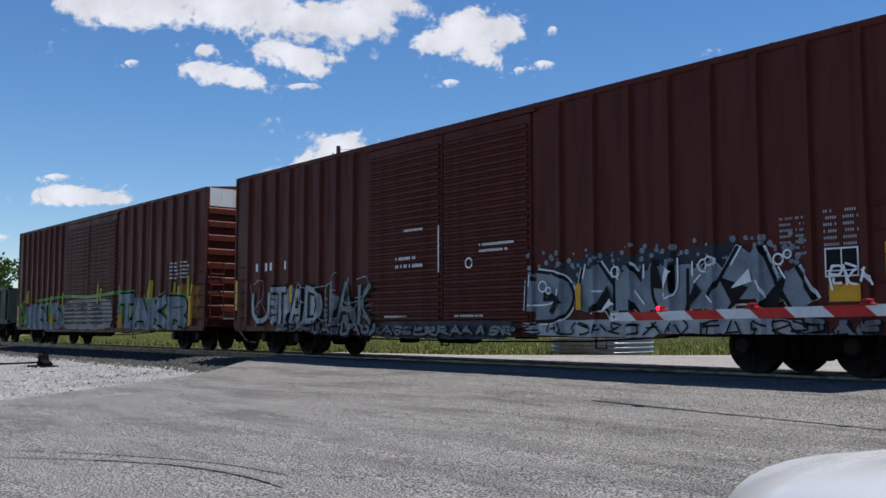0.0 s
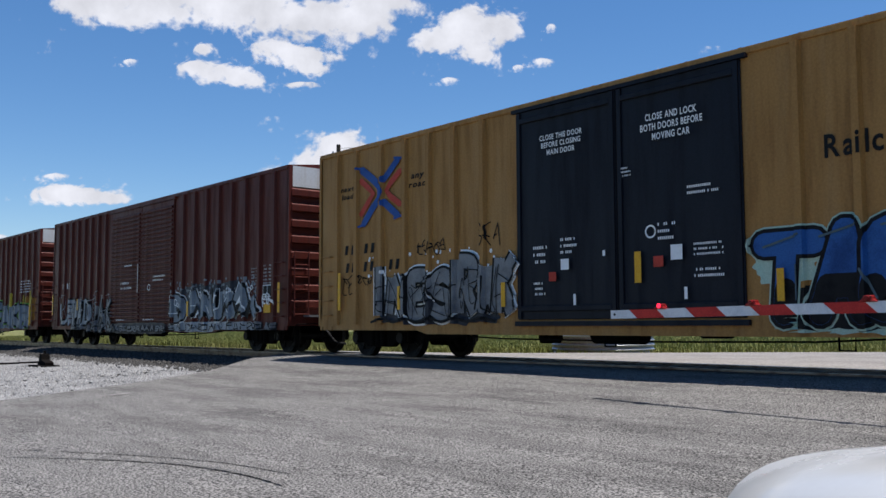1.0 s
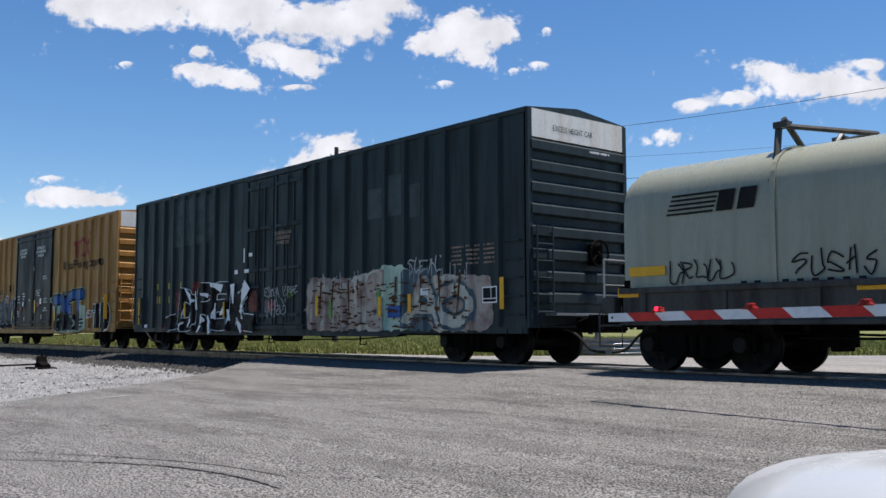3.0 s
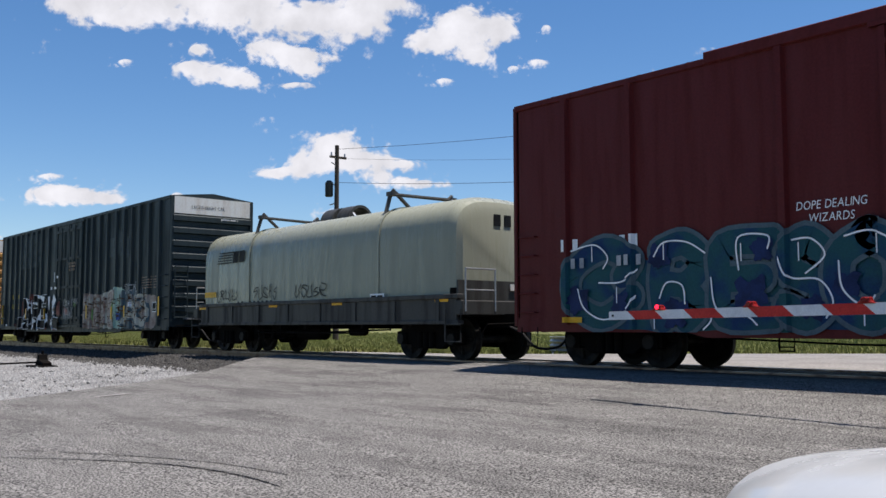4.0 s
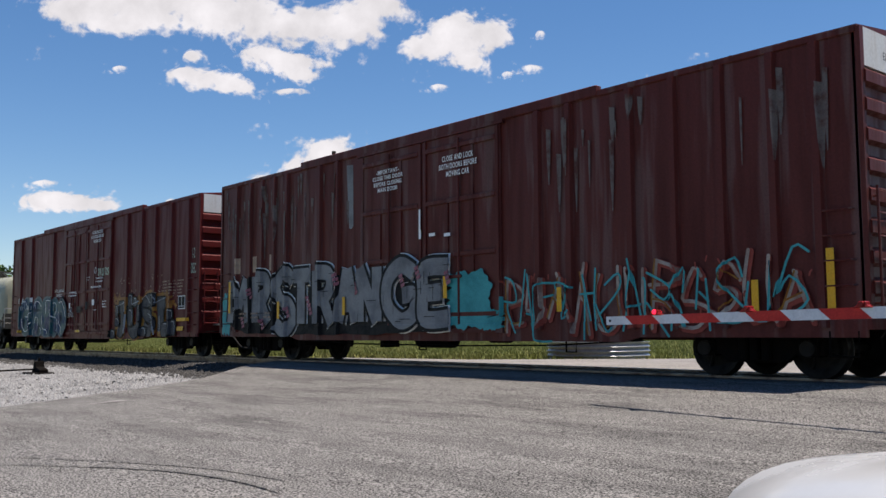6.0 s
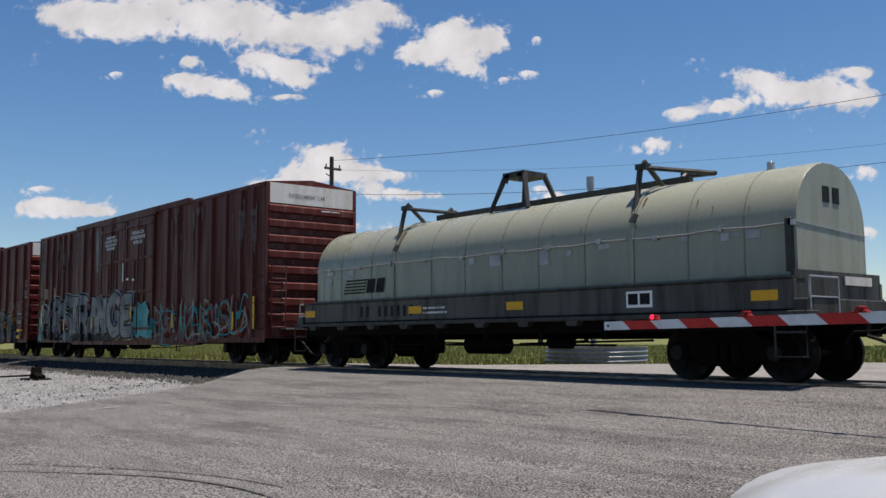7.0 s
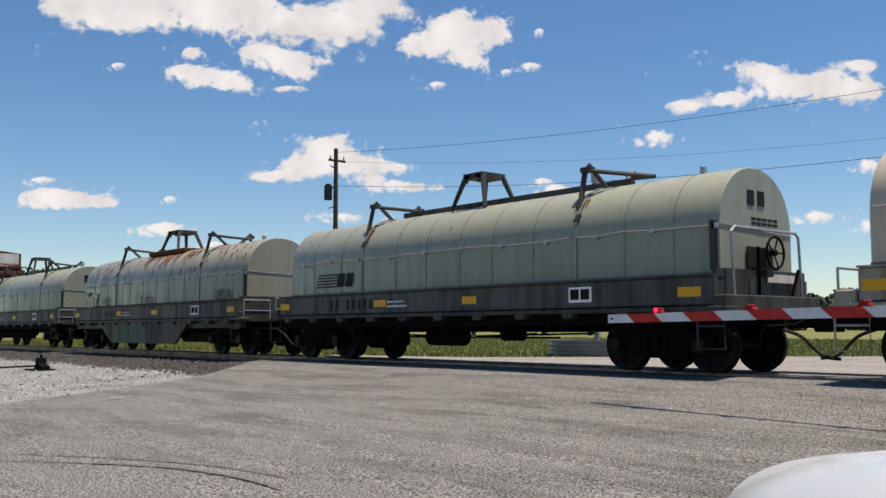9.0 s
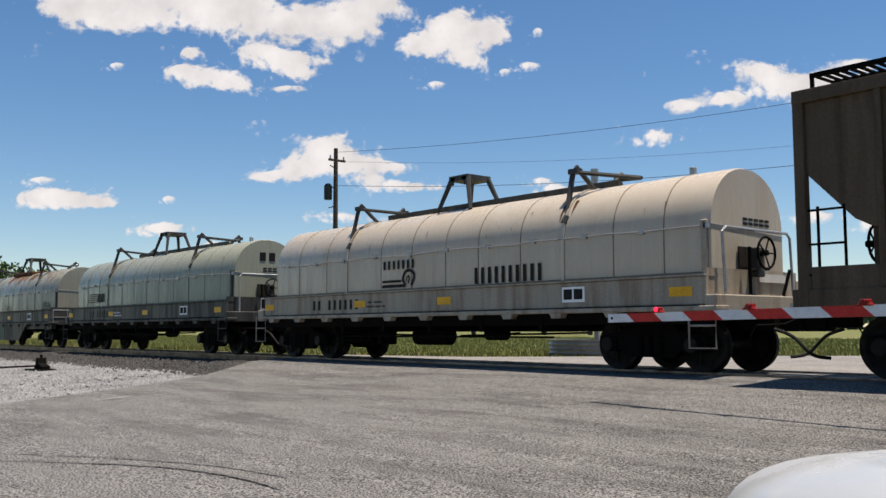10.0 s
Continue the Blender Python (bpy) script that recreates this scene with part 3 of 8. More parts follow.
def truck(parent, x):
    """A two-axle truck under a car, centred at x."""
    t = new("truck")
    t.parent = parent
    t.location = (x, WIDE / 2, 0)
    if not TRUCK:
        bm = bmesh.new()
        prism(bm, [(-1.12, 0.36), (-1.12, 0.62), (-0.62, 0.70), (-0.42, 0.86), (0.42, 0.86), (0.62, 0.70), (1.12, 0.62), (1.12, 0.36), (0.66, 0.36), (0.5, 0.24), (-0.5, 0.24), (-0.66, 0.36)], 0.93, 1.08)
        box(bm, -1.05, -0.72, 0.86, 1.12, 0.33, 0.60)
        box(bm, 0.72, 1.05, 0.86, 1.12, 0.33, 0.60)
        soft(bm, 0.02)
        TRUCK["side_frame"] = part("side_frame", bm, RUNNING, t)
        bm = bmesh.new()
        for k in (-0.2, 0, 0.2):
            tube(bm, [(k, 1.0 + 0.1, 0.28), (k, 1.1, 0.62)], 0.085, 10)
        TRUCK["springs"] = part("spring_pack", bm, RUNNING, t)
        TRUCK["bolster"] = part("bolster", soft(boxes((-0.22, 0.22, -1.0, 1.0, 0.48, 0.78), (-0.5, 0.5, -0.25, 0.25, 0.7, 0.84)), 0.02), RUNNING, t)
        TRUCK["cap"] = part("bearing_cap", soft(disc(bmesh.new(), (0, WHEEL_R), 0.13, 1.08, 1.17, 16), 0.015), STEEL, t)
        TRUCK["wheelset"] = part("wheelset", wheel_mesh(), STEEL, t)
        first = True
    else:
        first = False
        for k in ("side_frame", "springs", "bolster", "cap", "wheelset"):
            again(TRUCK[k], t)
    flip = Matrix.Rotation(math.pi, 4, "Z")
    for k in ("side_frame", "springs"):
        again(TRUCK[k], t, flip)
    caps = [o for o in t.children if o.name.startswith("bearing_cap")]
    caps[0].location.x = 0.89
    for m in (Matrix.Translation((-0.89, 0, 0)), Matrix.Translation((0.89, 0, 0)) @ flip, Matrix.Translation((-0.89, 0, 0)) @ flip):
        again(TRUCK["cap"], t, m)
    near = [o for o in t.children if o.name.startswith("wheelset")][0]
    WHEELS.append((near, -0.89))
    WHEELS.append((again(TRUCK["wheelset"], t), 0.89))
    return t


COUPLER = {}


def coupler(parent, x, side):
    """Coupler, hose and cut lever at one end; side is -1 for the leading end and +1 for the trailing one."""
    m = Matrix.Translation((x, WIDE / 2, 0)) @ Matrix.Rotation(0 if side > 0 else math.pi, 4, "Z")
    if not COUPLER:
        COUPLER["coupler"] = part("coupler", soft(boxes((-0.5, 0.45, -0.09, 0.09, 0.74, 0.94), (0.38, 0.72, -0.17, 0.15, 0.68, 1.0)), 0.025), RUNNING, parent)
        COUPLER["hose"] = part("air_hose", rods(0.028, curve_points3([(0, -0.45, 0.72), (0.3, -0.42, 0.6), (0.55, -0.3, 0.32), (0.75, -0.1, 0.26)])), RUBBER, parent)
        COUPLER["lever"] = part("cut_lever", rods(0.014, [(0.12, -1.35, 0.62), (0.2, -1.3, 0.78), (0.22, -0.5, 0.8), (0.35, -0.1, 0.95)], [(0.12, -1.35, 0.62), (0.12, -1.35, 0.5)]), RUNNING, parent)
        for o in COUPLER.values():
            o.matrix_basis = m
    else:
        for o in COUPLER.values():
            again(o, parent, m)


def curve_points3(c, n=6):
    out = []
    for i in range(len(c) - 1):
        p = [c[max(0, min(len(c) - 1, i + k))] for k in (-1, 0, 1, 2)]
        for j in range(n):
            t = j / n
            out.append(tuple(0.5 * (2 * p[1][q] + (p[2][q] - p[0][q]) * t + (2 * p[0][q] - 5 * p[1][q] + 4 * p[2][q] - p[3][q]) * t * t
                                    + (3 * p[1][q] - p[0][q] - 3 * p[2][q] + p[3][q]) * t ** 3) for q in (0, 1, 2)))
    return out + [c[-1]]


def brake_wheel(parent, x, y, z):
    bm = bmesh.new()
    n = 20
    ring = [(x, y + 0.27 * math.cos(2 * math.pi * i / n), z + 0.27 * math.sin(2 * math.pi * i / n)) for i in range(n + 1)]
    tube(bm, ring, 0.022, 6)
    for k in range(5):
        a = 2 * math.pi * k / 5
        tube(bm, [(x - 0.03, y, z), (x, y + 0.26 * math.cos(a), z + 0.26 * math.sin(a))], 0.014, 5)
    tube(bm, [(x - 0.16, y, z), (x + 0.02, y, z)], 0.05, 10)
    return part("brake_wheel", bm, RUNNING, parent)


# ---- boxcars ----
BOX_L, BOX_H, SILL = 19.12, 5.09, 0.74
POST_D = 0.085
BOXMESH = {}


def boxcar(s0, paint_mat, posts, doors, label, door_mat=None, door_kind="panel", white_end=True, hump=None, end_text=(), text_mat=None, sill_mid=0.55):
    """A high boxcar; s0 is the place of its leading end along the train. posts: x of side posts; doors: (x0, x1, split)."""
    car = thing("boxcar", Matrix.Translation((s0, SIDE, 0)), label, "boxcar", "cars of the train")
    CARS.append((car, s0))
    door_mat = door_mat or paint_mat
    L, H = BOX_L, BOX_H
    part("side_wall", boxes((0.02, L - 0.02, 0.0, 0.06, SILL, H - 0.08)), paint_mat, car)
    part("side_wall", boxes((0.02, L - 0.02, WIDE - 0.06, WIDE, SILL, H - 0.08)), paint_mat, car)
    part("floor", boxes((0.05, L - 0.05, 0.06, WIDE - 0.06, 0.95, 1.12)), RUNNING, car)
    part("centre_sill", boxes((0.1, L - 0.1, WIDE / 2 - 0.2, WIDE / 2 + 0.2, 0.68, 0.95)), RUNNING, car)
    for y0 in (-0.012, WIDE - 0.03):
        bm = prism(bmesh.new(), [(0.0, 0.63), (0.0, 0.9), (L, 0.9), (L, 0.63), (L - 3.9, 0.63), (L - 4.25, sill_mid), (4.25, sill_mid), (3.9, 0.63)], y0, y0 + 0.042)
        part("side_sill", bm, paint_mat, car)
    # roof with its seams, and the eaves
    bm = bmesh.new()
    prism(bm, [(-0.03, H - 0.03), (WIDE / 2, H + 0.13), (WIDE + 0.03, H - 0.03), (WIDE + 0.03, H - 0.08), (-0.03, H - 0.08)], -0.03, L + 0.03, "x")
    for i in range(1, 19):
        x = i * L / 19
        prism(bm, [(-0.02, H - 0.02), (WIDE / 2, H + 0.16), (WIDE + 0.02, H - 0.02)], x - 0.03, x + 0.03, "x")
    part("roof", bm, paint_mat, car)
    bm = boxes((-0.01, L + 0.01, -0.035, 0.02, H - 0.14, H - 0.035))
    if hump:
        box(bm, hump[0], hump[1], -0.06, 0.1, H - 0.13, H + 0.065)
    part("eave", soft(bm, 0.012, 1), paint_mat, car)
    # side posts
    key = ("post", paint_mat.name)
    if key not in BOXMESH:
        w = 0.085
        bm = prism(bmesh.new(), [(-w, 0.0), (-w + 0.03, -POST_D), (w - 0.03, -POST_D), (w, 0.0)], SILL + 0.03, H - 0.14, "z")
        BOXMESH[key] = part("side_post", bm, paint_mat, car)
        BOXMESH[key].location.x = posts[0]
        rest = posts[1:]
    else:
        rest = posts
    for x in rest:
        again(BOXMESH[key], car, Matrix.Translation((x, 0, 0)))
    for x in posts:
        again(BOXMESH[key], car, Matrix.Translation((x, WIDE, 0)) @ Matrix.Rotation(math.pi, 4, "Z"))
    w = 0.085
    knots = {-1.0: 0.0, L + 1: 0.0}
    for x in posts:
        knots.update({x - w: 0.0, x - w + 0.03: POST_D, x + w - 0.03: POST_D, x + w: 0.0})
    dx0, dx1, split = doors
    knots = {k: v for k, v in knots.items() if not dx0 - 0.16 < k < dx1 + 0.16}
    knots.update({dx0 - 0.06: 0.0, dx0 - 0.05: 0.09, dx1 + 0.05: 0.09, dx1 + 0.06: 0.0})
    relief = sorted(knots.items())
    # doors
    for a, b in ((dx0, split), (split, dx1)):
        a, b = a + 0.02, b - 0.02
        d = part("door", soft(boxes((a, b, -0.05, 0.0, SILL + 0.1, H - 0.2)), 0.012, 1), door_mat, car)
        if door_kind == "corrugated":
            n = 26
            for i in range(n):
                z = SILL + 0.2 + i * (H - 0.5 - SILL) / n
                k = ("corr", round(b - a, 2), door_mat.name)
                if k not in BOXMESH:
                    bm2 = bmesh.new()
                    prism(bm2, [(-0.045, -0.06), (-0.1, -0.03), (-0.1, 0.02), (-0.045, 0.065)], 0.06, b - a - 0.06, "x")
                    BOXMESH[k] = part("corrugation", bm2, door_mat, d)
                    BOXMESH[k].location = (a, 0, z)
                else:
                    again(BOXMESH[k], d, Matrix.Translation((a, 0, z)))
        else:
            part("door_stile", boxes((a + 0.02, a + 0.11, -0.085, -0.05, SILL + 0.12, H - 0.22)), door_mat, d)
            part("door_stile", boxes((b - 0.11, b - 0.02, -0.085, -0.05, SILL + 0.12, H - 0.22)), door_mat, d)
            if door_kind == "panel":
                for k in (1, 2):
                    x = a + (b - a) * k / 3
                    part("door_stile", boxes((x - 0.035, x + 0.035, -0.08, -0.05, SILL + 0.2, 3.5 if k == 1 else 4.6)), door_mat, d)
            for z in (1.05, 2.3, 3.45, 4.6) if door_kind == "panel" else (1.0, 4.65):
                part("door_rail", soft(boxes((a + 0.11, b - 0.11, -0.1, -0.05, z, z + 0.1)), 0.01, 1), door_mat, d)
            if door_kind == "panel":
                part("lock_bar", rods(0.028, [((a + b) / 2, -0.1, SILL + 0.15), ((a + b) / 2, -0.1, H - 0.3)]), door_mat, d)
                part("lock_lever", soft(boxes(((a + b) / 2 - 0.4, (a + b) / 2 + 0.1, -0.13, -0.1, 1.85, 1.92)), 0.01, 1), door_mat, d)
    part("door_track", boxes((dx0 - 0.04, dx1 + 0.04, -0.09, 0.0, SILL - 0.02, SILL + 0.07)), door_mat, car)
    part("door_header", boxes((dx0 - 0.1, dx1 + 0.1, -0.09, 0.0, H - 0.2, H - 0.13)), door_mat, car)
    # ends
    for x, side in ((0.0, -1), (L, 1)):
        e = part("end_wall", boxes((min(x, x - side * 0.06), max(x, x - side * 0.06), 0.0, WIDE, SILL, H - 0.05)), paint_mat, car)
        m = Matrix.Translation((x, 0, 0)) @ (Matrix() if side > 0 else Matrix.Translation((0, WIDE, 0)) @ Matrix.Rotation(math.pi, 4, "Z"))
        k = ("endrib", paint_mat.name)
        for z in (1.2, 1.62, 2.05, 2.5, 2.93, 3.36, 3.79, 4.2):
            q = m @ Matrix.Translation((0, 0, z))
            if k not in BOXMESH:
                bm = prism(bmesh.new(), [(-0.002, 0.0), (0.1, 0.04), (0.1, 0.2), (0.03, 0.26), (-0.002, 0.28)], 0.06, WIDE - 0.06)
                BOXMESH[k] = part("end_rib", bm, paint_mat, e)
                BOXMESH[k].matrix_basis = q
            else:
                again(BOXMESH[k], e, q)
        for ya, yb in ((-0.02, 0.09), (WIDE - 0.09, WIDE + 0.02)):
            o = part("corner_post", boxes((0.0, 0.07, ya, yb, SILL, H - 0.06)), paint_mat, e)
            o.matrix_basis = m
        o = part("end_panel", boxes((0.0, 0.06, 0.09, WIDE - 0.09, 4.48, H - 0.05)), WHITEP if white_end else paint_mat, e, "white painted top panel" if white_end else "")
        o.matrix_basis = m
        bm = bmesh.new()
        for y in (0.12, 0.56):
            tube(bm, [(0.16, y, 1.0), (0.16, y, 2.75)], 0.02, 6)
        for i in range(6):
            tube(bm, [(0.16, 0.1, 1.05 + i * 0.33), (0.16, 0.58, 1.05 + i * 0.33)], 0.016, 6)
        for z in (1.1, 2.6):
            for y in (0.12, 0.56):
                tube(bm, [(0.0, y, z), (0.16, y, z)], 0.018, 6)
        o = part("end_ladder", bm, paint_mat, e)
        o.matrix_basis = m
        o = part("end_platform", boxes((0.0, 0.3, 0.5, WIDE - 0.5, 0.98, 1.03)), GALV, e)
        o.matrix_basis = m
        if side > 0:
            brake_wheel(e, L + 0.26, WIDE * 0.62, 2.25)
            part("brake_housing", soft(boxes((L + 0.06, L + 0.22, WIDE * 0.62 - 0.16, WIDE * 0.62 + 0.16, 2.0, 2.45)), 0.03), RUNNING, e)
            if end_text:
                s = words([end_text[0]], 0.7, 1.9, 4.66, 4.78, "thin")
                bm = bmesh.new()
                vs = [bm.verts.new((L + 0.066, p[0], p[1])) for p in s[0]]
                for f in s[1]:
                    bm.faces.new([vs[i] for i in f])
                tagged(part("end_lettering", bm, BLACK, e), kind="stuff")
                s = bars(1.75, 2.7, 4.33, 4.43, 1, 3)
                bm = bmesh.new()
                vs = [bm.verts.new((L + 0.104, p[0], p[1])) for p in s[0]]
                for f in s[1]:
                    bm.faces.new([vs[i] for i in f])
                tagged(part("end_number", bm, WHITE, e, "unreadable white car number"), kind="stuff")
    for x in (0.12, L - 0.55):
        for i in range(5):
            z = 1.0 + i * 0.36
            part("grab_iron", rods(0.014, [(x, 0.0, z), (x, -0.09, z), (x + 0.42, -0.09, z), (x + 0.42, 0.0, z)], n=6), paint_mat, car)
        part("sill_step", rods(0.018, [(x, 0.0, 0.72), (x, -0.03, 0.36), (x + 0.42, -0.03, 0.36), (x + 0.42, 0.0, 0.72)]), RUNNING, car)
    under(car, L, (1.97, L - 1.97))
    part("train_line", rods(0.016, [(4.0, 0.12, 0.56), (6.6, 0.1, 0.47), (10.4, 0.1, 0.45), (13.2, 0.1, 0.48), (15.2, 0.12, 0.58)]), RUNNING, car)
    for x in (5.6, 9.3, 13.6):
        part("line_hanger", rods(0.018, [(x - 0.12, 0.06, 0.62), (x - 0.12, 0.06, 0.36), (x + 0.12, 0.06, 0.36), (x + 0.12, 0.06, 0.62)]), RUNNING, car)
    coupler(car, 0.0, -1)
    coupler(car, L, 1)
    return car, relief


UNDER = {}


def under(car, L, trucks, low=0.68):
    for x in trucks:
        truck(car, x)
    a, b = trucks[0] + 1.5, trucks[1] - 1.5
    part("brake_rod", rods(0.02, [(a, 0.5, 0.66), ((a + b) / 2 - 0.5, 0.5, 0.6)], [((a + b) / 2 + 0.6, 0.5, 0.6), (b, 0.5, 0.66)], [(a + 0.5, 0.12, 0.58), (b - 0.5, 0.12, 0.58)]), RUNNING, car)
    if "tank" not in UNDER:
        bm = bmesh.new()
        tube(bm, [(-0.62, 0, 0), (-0.56, 0, 0), (0.56, 0, 0), (0.62, 0, 0)], [0.1, 0.2, 0.2, 0.1], 16)
        UNDER["tank"] = part("air_tank", bm, RUNNING, car)
        bm = bmesh.new()
        tube(bm, [(-0.25, 0, 0), (0.3, 0, 0)], 0.13, 14)
        tube(bm, [(0.3, 0, 0), (0.7, 0, 0.02)], 0.025, 6)
        UNDER["cyl"] = part("brake_cylinder", bm, RUNNING, car)
        UNDER["valve"] = part("brake_valve", soft(boxes((-0.2, 0.2, -0.15, 0.15, -0.16, 0.2), (-0.08, 0.08, -0.24, 0.24, -0.22, 0.02)), 0.03), RUNNING, car)
        made = [UNDER[k] for k in ("tank", "cyl", "valve")]
    else:
        made = [again(UNDER[k], car) for k in ("tank", "cyl", "valve")]
    made[0].location = ((a + b) / 2 - 0.6, 0.75, low - 0.1)
    made[1].location = ((a + b) / 2 + 1.4, 0.8, low - 0.05)
    made[2].location = ((a + b) / 2 - 2.3, 0.7, low - 0.08)
    for k in range(5):
        x = a + (b - a) * (k + 0.5) / 5
        part("cross_bearer", boxes((x - 0.05, x + 0.05, 0.1, WIDE - 0.1, low, 0.95)), RUNNING, car)
    part("uncoupling_bracket", rods(0.016, [(a + 2.0, 0.1, 0.7), (a + 2.0, 0.06, 0.42), (a + 2.25, 0.06, 0.42), (a + 2.25, 0.1, 0.7)]), RUNNING, car)


def even_posts(x0, x1, n):
    return [x0 + (x1 - x0) * i / (n - 1) for i in range(n)]


# ---- ground, road and track ----
def lie(y):
    """Height of the ground across the track."""
    return float(np.interp(y, [-400, -8, 1, 4, 8, 10.2, 12.2, 13.3, 15.4, 17, 22, 40, 400, 4000], [-0.75, -0.62, -0.55, -0.5, -0.42, -0.33, -0.09, -0.035, -0.035, -0.02, 0.0, 0.0, 0.0, 0.3]))


def road_edge(y):
    """x of the road's edge towards which the train runs."""
    return float(np.interp(y, [-60, 0, 5, 8.4, 12.2, 16.6, 19.5, 60], [-9, -14.5, -17.2, -19.6, -22.3, -24.3, -24.0, -22]))


def sheet(name, xs, ys, z, mat, label, category, kind="structure"):
    bm = bmesh.new()
    g = [[bm.verts.new((x(y) if callable(x) else x, y, z(x(y) if callable(x) else x, y))) for x in xs] for y in ys]
    for a, b in zip(g, g[1:]):
        for i in range(len(xs) - 1):
            bm.faces.new((a[i], a[i + 1], b[i + 1], b[i]))
    o = part(name, bm, mat, smooth=True)
    return tagged(o, label, category, kind=kind)


def spread(a, b, n):
    return [a + (b - a) * i / n for i in range(n + 1)]


far_ys = [-3500, -1200, -300, -100, -40] + spread(-20, 40, 60) + [50, 65, 90, 140, 240, 500, 1200, 3500]
far_xs = [-3500, -1200, -400, -150] + spread(-80, 60, 70) + [100, 300, 1200, 3500]
sheet("ground", far_xs, far_ys, lambda x, y: lie(y) - (0.06 if y > 17.5 else 0.5), SOIL, "flat grassy ground reaching the horizon", "ground")


def road_far(y):
    return float(np.interp(y, [-60, 5, 17, 22, 29, 60], [14, 12, 12, 12, 14, 30]))


def road_near(y):
    return max(road_edge(y), float(np.interp(y, [16, 16.4, 20.2, 23.8, 60], [-60, -19.7, -15.5, -11.9, 18])))


rxs = [lambda y, k=k: road_near(y) + (road_far(y) - road_near(y)) * k for k in [i / 60 for i in range(61)]]
sheet("road", rxs, spread(-60, 1, 12) + spread(1.4, 12.9, 60) + [13.2, 13.44], lambda x, y: lie(y) + 0.012 * noise.noise((x * 0.25, y * 0.25, 0)), ASPHALT, "bleached grey asphalt approach to the crossing", "road")
sheet("road", rxs, [13.70, 14.2, 14.80], lambda x, y: -0.02, ASPHALT, "asphalt between the rails of the crossing", "road")
sheet("road", rxs, [15.06, 15.4, 16, 17, 18, 19, 20, 21, 22, 24, 26, 28, 31, 35, 40, 50], lambda x, y: lie(y) + 0.01, DUST, "pale dusty road beyond the crossing", "road")
def road_ribbon(name, ctrl, w, mat, label, seed):
    """A worn streak lying on the road along a bent line."""
    r = random.Random(seed)
    pts = curve_points(ctrl, 14)
    bm = bmesh.new()
    rows = []
    for i, q in enumerate(pts):
        a, b = pts[max(i - 1, 0)], pts[min(i + 1, len(pts) - 1)]
        dx, dy = b[0] - a[0], b[1] - a[1]
        k = math.hypot(dx, dy) or 1
        h = w * (0.35 + 0.65 * math.sin(math.pi * i / (len(pts) - 1)) ** 0.5) * r.uniform(0.6, 1.2) / 2
        rows.append([bm.verts.new((q[0] + s_ * dy / k * h, q[1] - s_ * dx / k * h, lie(q[1] - s_ * dx / k * h) + 0.016)) for s_ in (-1, 1)])
    for a, b in zip(rows, rows[1:]):
        bm.faces.new((a[0], a[1], b[1], b[0]))
    tagged(part(name, bm, mat), label, "road marking", kind="structure")


for k, (ctrl, w) in enumerate((([(-9.82, 2.65), (-9.05, 3.19), (-8.19, 3.65), (-7.26, 3.84), (-6.48, 3.82)], 0.05), ([(-10.6, 2.7), (-9.2, 3.5), (-8.0, 4.0), (-6.9, 4.15)], 0.04))):
    road_ribbon("tyre_mark", ctrl, w, MARK, "faint dark tyre streak on the asphalt", k)
road_ribbon("road_line", [(-16.14, 5.85), (-16.3, 6.2), (-16.42, 6.6)], 0.12, LINE, "worn pale painted dash on the asphalt", 20)

# ballast: bed, shoulder and loose stones
sheet("ballast_bed", [lambda y, k=k: -150 + (road_edge(y) + 150) * (1 - (1 - k) ** 3) for k in [i / 90 for i in range(91)]],
      [4.0, 5, 6, 7, 8, 9, 9.8, 10.6, 11.3, 12.0, 12.4, 12.8, 13.2, 13.6, 14.34, 15, 15.6, 16.2, 17, 18],
      lambda x, y: float(np.interp(y, [4, 8, 10, 11.5, 12.6, 15.9, 17.5, 18], [-0.62, -0.6, -0.55, -0.42, -0.22, -0.22, -0.5, -0.55])) + 0.05 * noise.noise((x * 0.7, y * 0.7, 1)), BEDDING, "grey crushed stone ballast bed under the track", "ballast")
sheet("ballast_bed", spread(12.5, 80, 20), [11.5, 12.2, 12.6, 14.3, 15.9, 17], lambda x, y: -0.25, BEDDING, "grey crushed stone ballast bed under the track", "ballast")


